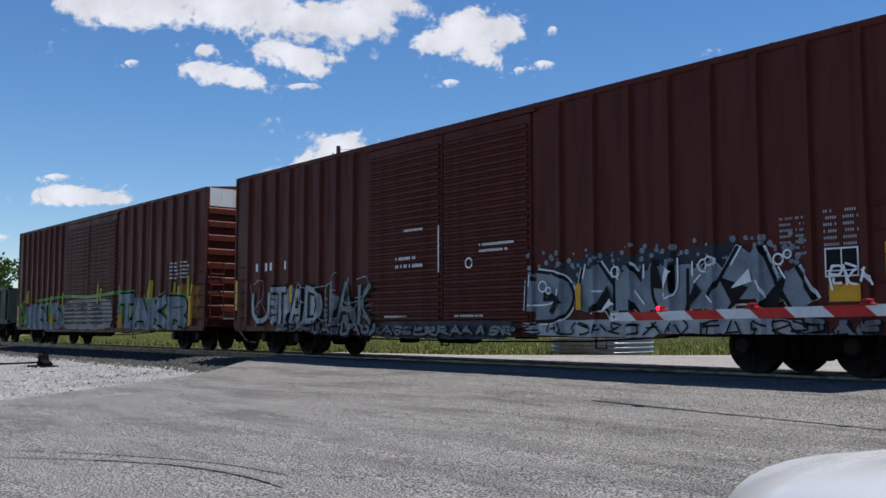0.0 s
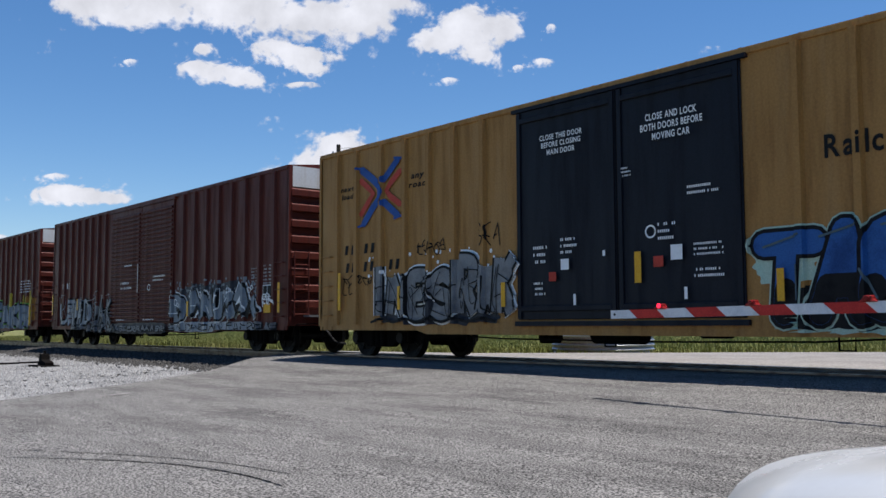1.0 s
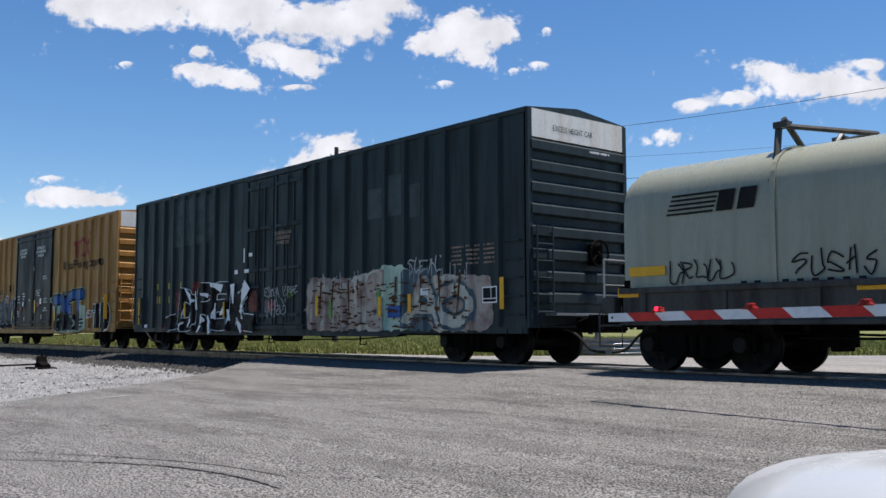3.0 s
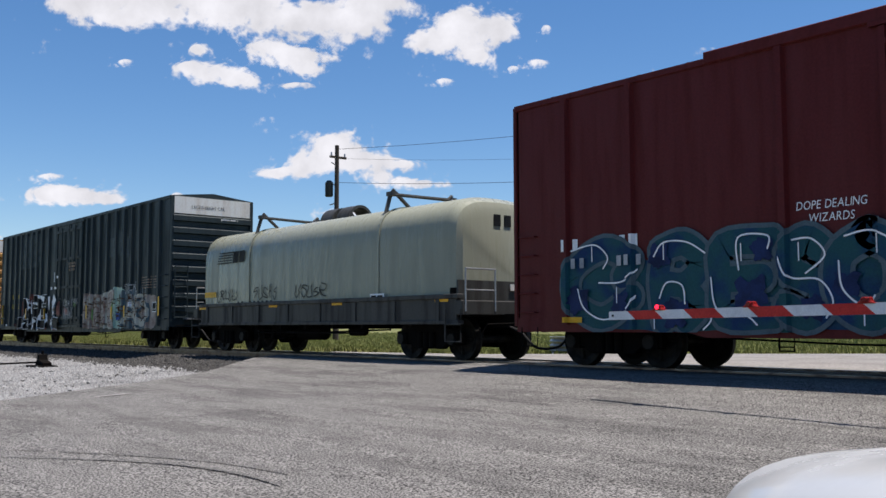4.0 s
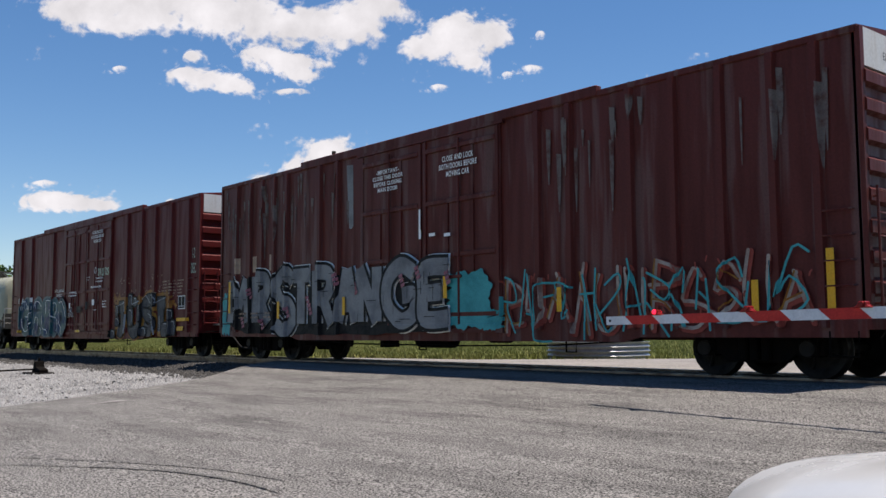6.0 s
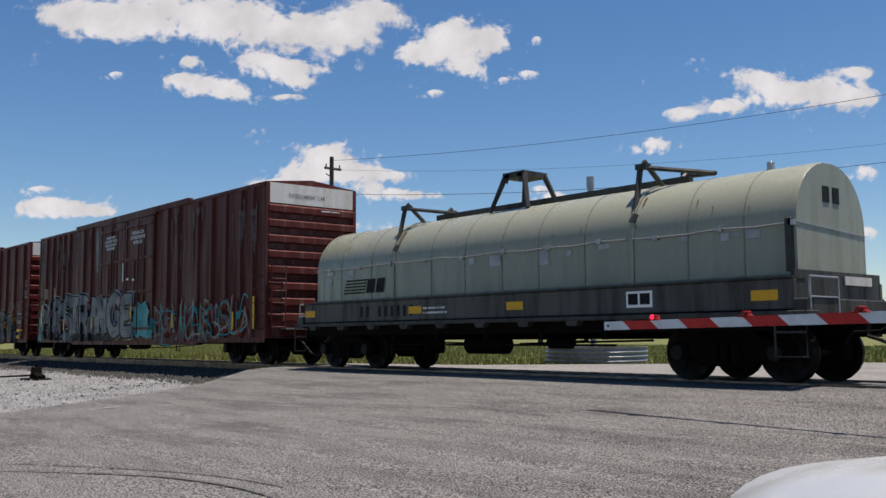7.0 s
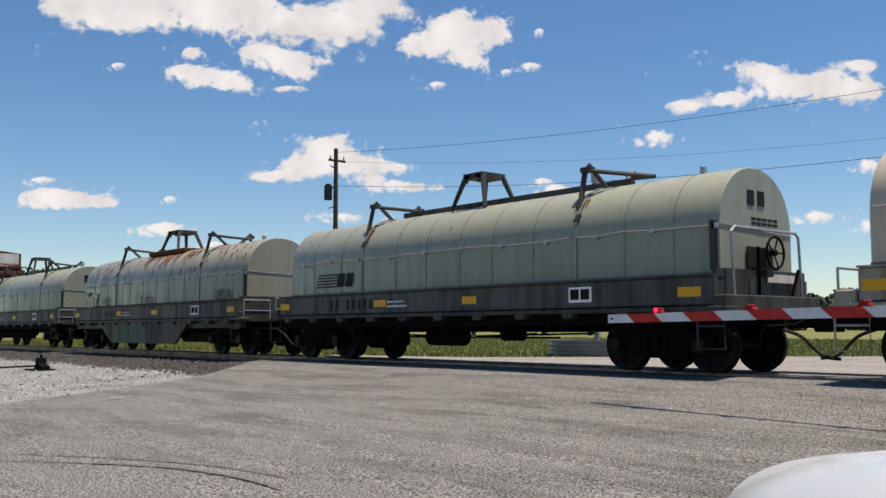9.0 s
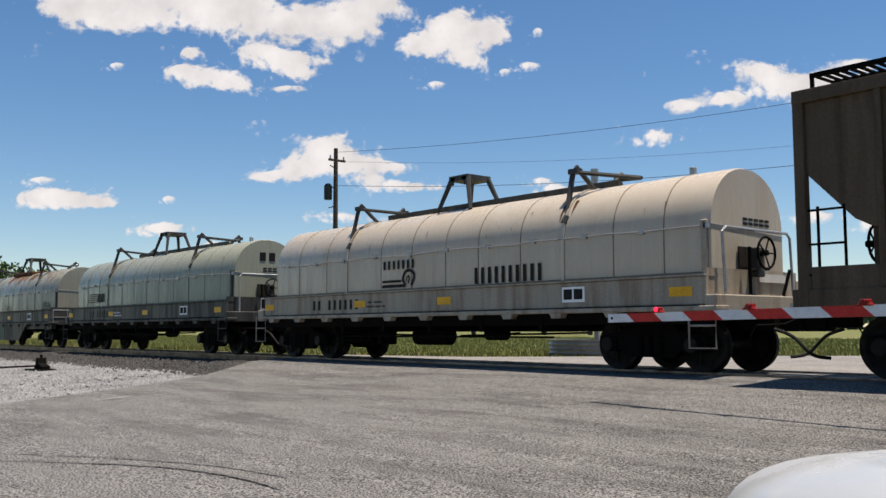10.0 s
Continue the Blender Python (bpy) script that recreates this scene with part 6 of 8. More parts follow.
def gondola(s0, L, label):
    car = thing("gondola_car", Matrix.Translation((s0, SIDE, 0)), label, "gondola", "cars of the train")
    CARS.append((car, s0))
    part("side_wall", boxes((0, L, 0.0, 0.08, 0.95, 2.6), (0, L, -0.05, 0.1, 2.5, 2.64), (0, L, -0.03, 0.1, 0.9, 1.1)), BLACKGREEN, car)
    part("side_wall", boxes((0, L, WIDE - 0.08, WIDE, 0.95, 2.6), (0, L, WIDE - 0.1, WIDE + 0.05, 2.5, 2.64)), BLACKGREEN, car)
    part("end_wall", boxes((0, 0.08, 0.08, WIDE - 0.08, 0.95, 2.6)), BLACKGREEN, car)
    part("end_wall", boxes((L - 0.08, L, 0.08, WIDE - 0.08, 0.95, 2.6)), BLACKGREEN, car)
    part("floor", boxes((0.08, L - 0.08, 0.08, WIDE - 0.08, 0.9, 1.05)), RUNNING, car)
    for i in range(12):
        x = 0.3 + i * (L - 0.6) / 11
        part("side_post", boxes((x - 0.07, x + 0.07, -0.06, 0.0, 1.1, 2.5)), BLACKGREEN, car)
    under(car, L, (2.2, L - 2.2))
    coupler(car, 0, -1)
    coupler(car, L, 1)
    return car


def amber(car, relief, *strips):
    """Upright reflective strips: (x, foot, top) each."""
    for x, z0, z1 in strips:
        lay("reflector", patch((x, x + 0.12, z0, z1)), ORANGE, car, relief, 0.095, "upright amber reflective strip")


def label_plate(car, relief, x, z, w=0.5, h=0.42, up=0.03):
    lay("inspection_label", patch((x, x + w, z, z + h)), WHITE, car, relief, up, "black and white inspection label")
    lay("label_field", patch((x + 0.025, x + w / 2 - 0.01, z + 0.1, z + h - 0.025), (x + w / 2 + 0.01, x + w - 0.025, z + 0.1, z + h - 0.025), (x + 0.025, x + w - 0.025, z + 0.025, z + 0.08)), BLACK, car, relief, up + 0.004)


def throwup(car, relief, x0, x1, z0, z1, n, seed, fill, edge, back=None, thick=0.3, rim=0.1, label="", lights=None, halo=None):
    """A sprayed piece: background, halo, edge strokes, fill strokes, inner cuts, highlights."""
    st = tag_strokes(x0, x1, z0, z1, n, seed, 0.13)
    r = random.Random(seed + 500)
    if back:
        lay("graffiti_background", blot(x0 - 0.25, x1 + 0.25, z0 - 0.1, z1 + 0.12, seed, 0.07, 160, 23), back, car, relief, 0.006)
    if halo:
        lay("graffiti_halo", stroked(st, thick + rim + 0.1), halo, car, relief, 0.009)
    lay("graffiti_outline", stroked([[(p[0] + 0.03, p[1] - 0.03) for p in q] for q in st], thick + rim), edge, car, relief, 0.022)
    lay("graffiti", stroked(st, thick), fill, car, relief, 0.036, label)
    cuts = []
    for _ in range(n * 3):
        x, z, k = r.uniform(x0, x1), r.uniform(z0, z1), r.uniform(-0.4, 0.4) * thick
        cuts.append([(x, z), (x + k, z + r.uniform(0.4, 1.0) * thick), (x + k + r.uniform(-0.5, 0.5) * thick, z + 1.2 * thick)])
    lay("graffiti_cut", stroked(cuts, 0.028 + 0.04 * thick), edge, car, relief, 0.052)
    if lights:
        lay("graffiti_highlight", stroked([[(p[0] - thick * 0.28, p[1] + thick * 0.25) for p in q[:: max(1, len(q) // 4)]] for q in st[::2]], 0.03), lights, car, relief, 0.066)


# ---- the train, car by car ----
DATA = ["EXCESS HEIGHT CAR"]
gondola(-61.5, 14.2, "black open gondola with ribbed sides")

CORR = even_posts(0.75, 5.95, 8) + even_posts(12.7, 18.45, 8)
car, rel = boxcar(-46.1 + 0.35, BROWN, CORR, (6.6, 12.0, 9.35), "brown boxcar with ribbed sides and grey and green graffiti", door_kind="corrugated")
lay("graffiti_background", blot(1.2, 6.6, 0.62, 1.8, 5, 0.07, 200, 17), STEELSPRAY, car, rel, 0.006, "grey sprayed background")
lay("graffiti_background", blot(6.4, 12.0, 0.62, 1.85, 6, 0.05, 200, 13), DULLSILVER, car, rel, 0.007)
lay("graffiti_background", blot(12.0, 18.3, 0.62, 1.8, 7, 0.09, 200, 19), STEELSPRAY, car, rel, 0.006)
lay("graffiti_background", blot(17.2, 18.9, 0.7, 2.3, 8, 0.2, 90, 11), FIRE, car, rel, 0.005, "orange sprayed patch")
piece(car, rel, [("N", 2.9, 4.6, 0.8, 1.85), ("A", 4.6, 6.4, 0.8, 1.9)], 0.34, STEELSPRAY, BLACK, LIME, 0.07, 0.06, label="grey sprayed letter with a green rim")
lay("graffiti_bricks", bars(6.7, 11.3, 0.85, 1.75, 5, 12, cols=3), BLACK, car, rel, 0.02)
piece(car, rel, [("T", 12.2, 13.9, 0.7, 1.95), ("A", 13.5, 15.1, 0.7, 1.85), ("K", 15.0, 16.6, 0.65, 1.85), ("R", 16.5, 18.2, 0.65, 1.75)], 0.34, STEELSPRAY, BLACK, LIME, 0.07, 0.06, label="grey sprayed letter with a green rim")
lay("graffiti_rim", stroked([curve_points([(3.0, 1.88), (6.6, 1.98), (9.5, 1.9), (12.4, 2.0)], 8), [(12.35, 2.2), (12.4, 1.3)]], 0.12), LIME, car, rel, 0.028, "green sprayed line")
lay("graffiti_flames", stroked([[(x, 1.75 + 0.1 * math.sin(9 * x)), (x + 0.04, 2.15 + 0.16 * math.sin(5 * x))] for x in (1.6, 4.7, 6.2, 10.4, 10.7, 14.9, 15.2, 17.0, 17.3, 18.0, 18.4)], 0.16), BRIGHTYELLOW, car, rel, 0.026, "yellow sprayed flames")
lay("graffiti_spray", stroked(tag_strokes(0.2, 2.0, 0.8, 1.8, 3, 19, 0.2), 0.09), LIME, car, rel, 0.02)
amber(car, rel, (0.3, 0.8, 1.7), (5.2, 0.85, 1.3), (12.7, 0.7, 1.2), (18.4, 0.8, 1.7))
lay("data_block", bars(16.6, 18.2, 2.3, 2.9, 5, 4, cols=2), WHITE, car, rel, 0.012)

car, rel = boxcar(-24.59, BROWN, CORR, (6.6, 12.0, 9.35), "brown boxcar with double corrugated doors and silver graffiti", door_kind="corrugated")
lay("graffiti_spray", blot(1.9, 4.6, 0.66, 1.9, 8, 0.2, 160, 15), SILVER, car, rel, 0.006, "pale silver sprayed patch")
lay("graffiti_spray", blot(4.4, 7.0, 0.62, 1.6, 18, 0.3, 160, 19), DULLSILVER, car, rel, 0.007)
piece(car, rel, [("U", 0.9, 2.1, 0.85, 1.75), ("T", 2.0, 3.1, 0.75, 1.85), ("A", 3.0, 3.9, 0.8, 1.8), ("D", 3.7, 4.7, 0.8, 1.85)], 0.14, SILVER, BLACK, None, 0.07, label="silver sprayed letter")
piece(car, rel, [("I", 4.7, 5.3, 0.8, 1.95), ("A", 5.2, 6.2, 0.8, 1.9), ("K", 6.1, 6.9, 0.75, 1.8)], 0.12, DULLSILVER, BLACK, None, 0.08, label="dull silver sprayed letter")
lay("graffiti_drips", stroked(tag_strokes(1.0, 6.8, 0.9, 1.95, 9, 22, 0.25), 0.018), SILVER, car, rel, 0.06)
throwup(car, rel, 2.4, 7.2, 0.58, 0.84, 11, 23, DULLSILVER, BLACK, None, 0.07, 0.04, "small sprayed scribbles on the sill")
lay("graffiti_shade", speckle(11.9, 17.5, 1.5, 2.15, 160, 0.06, 26, 0.9), STEELSPRAY, car, rel, 0.005)
lay("graffiti_shade", blot(12.3, 17.0, 1.2, 2.12, 27, 0.18, 120, 11), DARKSPRAY, car, rel, 0.007, "dark blue-grey sprayed shade")
lay("graffiti_spray", blot(11.7, 17.9, 0.56, 0.88, 9, 0.06, 160, 19), SILVER, car, rel, 0.008, "pale silver sprayed band on the sill")
top = piece(car, rel, [("D", 11.82, 13.05, 0.86, 1.78), ("A", 12.95, 14.2, 0.86, 1.93, -0.2), ("N", 13.95, 15.0, 0.86, 1.86), ("U", 14.8, 15.66, 0.95, 1.93), ("K", 15.5, 16.3, 0.86, 1.86), ("A", 15.9, 17.3, 0.9, 2.05, 0.1), ("I", 17.1, 17.7, 0.86, 1.7, -0.3)], 0.34, STEELSPRAY, BLACK, WHITE, 0.065, 0.03, WHITE, label="blue-grey sprayed letter with black and white rims")
s = flat()
for a, b, wa, wb in (((13.5, 1.0), (13.95, 1.35), 0.05, 0.3), ((14.85, 1.9), (14.95, 1.35), 0.06, 0.22), ((16.5, 1.2), (16.15, 1.5), 0.4, 0.05), ((16.95, 1.0), (17.25, 1.5), 0.3, 0.06), ((12.5, 1.0), (12.75, 1.3), 0.1, 0.2), ((15.5, 1.05), (15.75, 1.4), 0.04, 0.18)):
    wedge(s, a, b, wa, wb)
lay("graffiti_cut", s, BLACK, car, rel, top + 0.004)
s = flat()
for a, b, wa, wb in (((16.35, 1.35), (16.7, 1.55), 0.02, 0.2), ((13.7, 1.0), (13.95, 1.2), 0.02, 0.12), ((15.05, 1.25), (15.2, 1.7), 0.03, 0.1)):
    wedge(s, a, b, wa, wb)
for cx, cz, q in ((12.3, 1.5, 0.1), (12.45, 1.42, 0.06), (14.05, 1.7, 0.09), (15.85, 1.72, 0.1), (16.0, 1.78, 0.07), (17.15, 1.75, 0.08), (17.3, 1.82, 0.06)):
    ribbon(s, [(cx + q * math.cos(k * 0.45), cz + q * math.sin(k * 0.45)) for k in range(15)], 0.03)
lay("graffiti_bubbles", s, WHITE, car, rel, top + 0.008, "white sprayed bubbles and glints")
lay("graffiti_drips", stroked(tag_strokes(11.9, 17.7, 0.6, 0.84, 15, 29, 0.22), 0.03), BLACK, car, rel, 0.03)
throwup(car, rel, 6.9, 11.6, 0.58, 0.76, 12, 25, DULLSILVER, BLACK, DARKSPRAY, 0.05, 0.03, "small sprayed scribbles on the sill")
throwup(car, rel, 17.5, 18.7, 0.58, 0.84, 3, 28, DULLSILVER, BLACK, None, 0.07, 0.04, "small sprayed scribbles on the sill")
lay("small_tag", stroked(tag_strokes(17.95, 18.6, 1.3, 1.6, 3, 30, 0.2), 0.035), WHITE, car, rel, 0.105)
lay("railway_mark", blocks(1.1, 2.9, 2.28, 2.5, "1 11  1"), WHITE, car, rel, 0.012, "unreadable white reporting mark")
lay("data_block", bars(17.15, 17.66, 1.8, 2.42, 7, 4, cols=2), SILVER, car, rel, 0.012)
lay("data_block", bars(17.84, 18.42, 1.9, 2.48, 6, 6, cols=2), SILVER, car, rel, 0.012)
lay("data_block", bars(7.8, 9.1, 2.05, 2.4, 2, 5), WHITE, car, rel, 0.05)
lay("data_block", bars(8.1, 8.95, 2.85, 2.98, 1, 6), WHITE, car, rel, 0.05)
lay("data_block", bars(10.6, 11.8, 2.25, 2.5, 2, 7), WHITE, car, rel, 0.05)
lay("data_block", bars(7.4, 8.6, 0.95, 1.05, 1, 7), WHITE, car, rel, 0.05)
lay("data_block", bars(9.8, 11.2, 0.95, 1.05, 1, 8), WHITE, car, rel, 0.05)
lay("door_handle_mark", patch((9.3, 9.34, 1.9, 2.9)), WHITE, car, rel, 0.06)
ring = flat()
ribbon(ring, [(10.28 + 0.1 * math.cos(k * 0.42), 2.05 + 0.1 * math.sin(k * 0.42)) for k in range(16)], 0.035)
lay("round_mark", ring, WHITE, car, rel, 0.05)
label_plate(car, rel, 17.85, 1.45)
lay("yellow_label", patch((17.9, 18.4, 1.1, 1.35)), ORANGE, car, rel, 0.03)
amber(car, rel, (0.14, 1.22, 2.07), (3.13, 1.39, 1.83), (13.14, 1.05, 1.52), (18.75, 1.1, 1.9))

ochre_posts = [0.79, 1.6, 2.6, 3.5, 4.35, 5.2, 6.1] + [13.0, 13.9, 14.85, 15.72, 16.57, 17.5, 18.4]
car, rel = boxcar(-3.83, YELLOW, ochre_posts, (7.1, 12.1, 9.6), "ochre yellow boxcar with black doors and graffiti", DOORBLACK, "plain", end_text=DATA)
s = ribbon(flat(), curve_points([(1.82, 4.52), (2.2, 4.25), (2.5, 3.98), (2.56, 3.8), (2.48, 3.62), (2.2, 3.35), (1.9, 3.0)], 6), 0.22)
s[0][:] = [(p[0], 3.84 + (p[1] - 3.8) * 0.84) for p in s[0]]
lay("emblem", s, BLUE, car, rel, 0.02, "blue and red crossed arrows emblem")
s = ribbon(flat(), [(1.8, 4.22), (2.1, 3.98), (2.28, 3.8), (2.1, 3.6), (1.8, 3.28)], 0.17)
ribbon(s, [(3.3, 4.28), (2.95, 4.0), (2.8, 3.83), (2.95, 3.64), (3.3, 3.4)], 0.17)
s[0][:] = [(p[0], 3.84 + (p[1] - 3.8) * 0.84) for p in s[0]]
lay("emblem_stripes", s, RED, car, rel, 0.03)
s = ribbon(flat(), [(3.22, 4.6), (2.72, 4.15)], 0.2)
ribbon(s, [(3.22, 3.1), (2.72, 3.5)], 0.2)
for x, z, k in ((1.8, 4.6, 1), (3.25, 4.68, 1), (1.85, 2.92, -1), (3.25, 3.02, -1)):
    ribbon(s, [(x - 0.14, z), (x + 0.14, z - 0.05 * k)], 0.07)
s[0][:] = [(p[0], 3.84 + (p[1] - 3.8) * 0.84) for p in s[0]]
lay("emblem_bars", s, BLUE, car, rel, 0.036)
lay("slogan", words(["next", "load"], 0.9, 1.48, 3.82, 4.14, "bold", 0.2), BLACK, car, rel, 0.012)
lay("slogan", words(["any", "road"], 3.62, 4.25, 3.82, 4.16, "bold", 0.2), BLACK, car, rel, 0.012)
lay("reporting_mark", blocks(1.0, 2.35, 2.45, 2.68, "11 11", 0.2), BLACK, car, rel, 0.012, "unreadable black reporting mark")
lay("car_number", blocks(1.05, 3.3, 2.02, 2.25, "11 11  11", 0.2), BLACK, car, rel, 0.012, "unreadable black car number")
lay("graffiti_spray", speckle(2.1, 7.1, 1.9, 2.35, 46, 0.05, 32, 1.6), WHITE, car, rel, 0.012)
lay("graffiti_shade", blot(2.2, 7.0, 0.72, 1.95, 34, 0.1, 160, 17), DARKSPRAY, car, rel, 0.008)
top = piece(car, rel, [("I", 2.2, 2.85, 0.82, 2.25, 0.0), ("N", 2.75, 3.75, 0.86, 1.97, 0.12), ("E", 3.55, 4.45, 0.82, 2.0), ("S", 4.3, 5.3, 0.84, 1.96), ("R", 5.15, 6.05, 0.84, 2.26), ("A", 5.85, 6.65, 0.86, 2.06), ("K", 6.35, 7.15, 0.84, 2.22, 0.1)], 0.3, DULLSILVER, BLACK, WHITE, 0.055, 0.04, None, label="dull silver sprayed letter with black and white rims")
lay("graffiti_cut", stroked(tag_strokes(2.5, 6.9, 0.95, 1.85, 11, 37, 0.25), 0.022), BLACK, car, rel, top + 0.004)
lay("graffiti_hem", stroked([curve_points([(2.3 + 0.42 * i, 0.82 + 0.07 * (i % 2)) for i in range(11)], 5)], 0.06), BLACK, car, rel, top + 0.012)
for x0, x1, z0, z1, n, sd in ((3.9, 4.9, 2.28, 2.6, 5, 131), (5.9, 6.6, 2.35, 2.8, 3, 132), (1.0, 1.4, 1.5, 2.0, 2, 133), (1.65, 2.2, 1.7, 1.95, 3, 134)):
    lay("small_tag", stroked(tag_strokes(x0, x1, z0, z1, n, sd, 0.2), 0.025), BLACK, car, rel, 0.012, "thin black scribbled tag")
lay("graffiti_background", blot(12.15, 13.3, 1.3, 2.15, 36, 0.12, 90, 9), MINT, car, rel, 0.006, "pale green sprayed background")
lay("graffiti_background", blot(15.2, 16.1, 0.62, 1.75, 39, 0.12, 90, 9), MINT, car, rel, 0.007)
lay("graffiti_background", blot(12.3, 16.0, 0.58, 0.9, 40, 0.2, 120, 17), MINT, car, rel, 0.007)
lay("graffiti_shade", blot(12.4, 15.95, 0.62, 1.35, 41, 0.12, 120, 15), BLACK, car, rel, 0.009, "black sprayed shade")
top = piece(car, rel, [("T", 12.15, 13.35, 0.72, 2.16, 0.1), ("A", 13.1, 14.15, 0.72, 2.24, 0.1), ("E", 13.85, 14.95, 0.75, 2.24, 0.1), ("T", 14.75, 16.02, 0.72, 2.32, 0.0)], 0.36, SKYSPRAY, BLACK, MINT, 0.06, 0.03, None, BLACK, 1.3, square=False, label="blue sprayed letter shading to navy")
lay("graffiti_glint", stroked([[(12.4, 1.9), (13.0, 2.06)], [(13.3, 2.0), (13.85, 2.14)], [(14.2, 2.1), (14.75, 2.18)], [(15.2, 2.1), (15.8, 2.22)], [(13.9, 1.5), (14.1, 1.1)], [(12.95, 1.6), (12.95, 1.1)], [(15.3, 1.6), (15.4, 1.0)]], 0.035), PALETEAL, car, rel, top + 0.004)
piece(car, rel, [("I", 16.95, 17.55, 0.6, 1.55), ("I", 17.25, 17.8, 0.6, 1.85), ("D", 17.65, 18.72, 0.6, 1.88)], 0.36, BLACK, WHITE, None, 0.05, label="black sprayed letter with a white rim")
lay("small_tag", wild_word("LAST", 16.2, 16.95, 1.12, 1.46, "thin", 35, 14), WHITE, car, rel, 0.03, "white sprayed word")
lay("small_tag", stroked([[(17.72, 1.3), (17.78, 1.7), (17.85, 1.45), (17.8, 1.2)], [(18.1, 1.75), (18.3, 1.75)], [(18.2, 1.75), (18.2, 1.5)]], 0.035), WHITE, car, rel, 0.075)
s = flat()
for q in ([(14.7, 4.1), (15.8, 4.24)], [(15.0, 4.14), (15.0, 3.62)], [(15.45, 4.18), (15.45, 3.6)], [(15.85, 4.2), (16.1, 3.9), (15.85, 3.62)], [(16.0, 3.9), (16.55, 4.42)], [(16.05, 3.9), (16.5, 3.5)]):
    ribbon(s, q, 0.17)
lay("company_emblem", s, OXIDE, car, rel, 0.014, "oxide red line emblem")
lay("slogan", words(["Railcar Pooling Experts"], 13.4, 17.9, 3.14, 3.48, "bold"), BLACK, car, rel, 0.013)
lay("door_notice", words(["CLOSE THIS DOOR", "BEFORE CLOSING", "MAIN DOOR"], 7.82, 8.9, 3.93, 4.32), WHITE, car, rel, 0.045)
lay("door_notice", words(["CLOSE AND LOCK", "BOTH DOORS BEFORE", "MOVING CAR"], 10.2, 11.45, 3.84, 4.3), WHITE, car, rel, 0.045)
for x0, x1, z0, z1, n in ((9.75, 10.05, 3.3, 3.5, 3), (11.1, 11.85, 2.85, 3.05, 2), (7.6, 8.1, 1.9, 2.3, 3), (8.3, 8.8, 2.05, 2.4, 3), (10.5, 11.0, 2.15, 2.5, 3), (11.2, 11.9, 1.85, 2.1, 3), (11.2, 11.9, 1.5, 1.7, 2), (7.6, 8.0, 1.3, 1.6, 3)):
    lay("data_block", bars(x0, x1, z0, z1, n, int(x0 * 7)), WHITE, car, rel, 0.02)
lay("white_sticker", patch((8.3, 8.5, 1.75, 1.95), (10.75, 10.98, 1.8, 2.05), (8.6, 8.66, 1.1, 1.3), (11.0, 11.06, 1.15, 1.35), (9.3, 9.36, 1.95, 2.05)), WHITE, car, rel, 0.02)
lay("orange_sticker", patch((8.0, 8.18, 1.55, 1.72), (10.4, 10.6, 1.7, 1.88)), RED, car, rel, 0.02)
ring = flat()
ribbon(ring, [(10.35 + 0.1 * math.cos(k * 0.42), 2.3 + 0.1 * math.sin(k * 0.42)) for k in range(16)], 0.03)
lay("round_mark", ring, WHITE, car, rel, 0.02)
lay("yellow_stripe", patch((10.0, 10.14, 1.45, 1.98)), ORANGE, car, rel, 0.02)
lay("data_block", bars(16.9, 18.3, 1.95, 2.5, 6, 8, cols=2), OXIDE, car, rel, 0.012)
label_plate(car, rel, 17.03, 1.34, 0.5, 0.35, 0.07)
amber(car, rel, (0.9, 1.11, 2.02), (3.3, 1.09, 1.62), (6.68, 1.1, 1.58), (12.63, 1.08, 1.57), (16.06, 1.09, 1.57), (18.43, 1.1, 2.02))

green_posts = [0.8, 1.63, 2.4, 3.13, 3.93, 4.69, 5.41, 6.05, 6.96] + [11.55, 12.14, 12.93, 13.68, 14.56, 15.3, 16.0, 16.7, 17.5, 18.35]
car, rel = boxcar(17.09, BLACKGREEN, green_posts, (8.02, 11.1, 9.6), "black-green boxcar with colourful graffiti along its base", end_text=DATA)
s = flat()
for a, b in ((3.2, 3.85), (4.0, 4.6), (4.76, 5.33), (5.48, 5.98)):
    add(s, [(a, 3.35), (b, 3.35), (b, 4.82), (a, 4.82)], [(0, 1, 2, 3)])
lay("faded_patch", s, FADEPANEL, car, rel, 0.008, "faded grey repaint patches")
lay("faded_patch", patch((13.85, 14.4, 3.3, 4.0), (14.65, 15.2, 3.3, 4.25), (15.45, 15.95, 3.2, 3.95)), FADEPANEL, car, rel, 0.008, "faded grey repaint patches")
lay("door_notice", words(["CLOSE AND LOCK", "DOORS BEFORE", "MOVING CAR"], 9.75, 10.6, 2.98, 3.33), FADE, car, rel, 0.045)
lay("reporting_mark", blocks(1.8, 3.8, 2.02, 2.22, "1   1   1"), BRIGHTYELLOW, car, rel, 0.012, "unreadable faded reporting mark")
lay("car_number", blocks(1.8, 3.1, 1.57, 1.8, "11   11"), BRIGHTYELLOW, car, rel, 0.012, "unreadable faded car number")
for k, (x0, x1, z0, z1) in enumerate(((3.2, 4.1, 1.1, 2.1), (4.5, 5.4, 1.7, 2.25), (5.6, 6.2, 1.5, 2.2), (2.4, 3.4, 0.62, 1.0), (6.3, 7.2, 0.6, 1.0), (8.2, 8.95, 1.1, 1.85), (7.7, 8.3, 0.6, 0.8))):
    lay("graffiti_glow", blot(x0, x1, z0, z1, 14 + k, 0.3, 90, 13), REDSPRAY, car, rel, 0.006 + 0.0006 * k, "dull red sprayed glow")
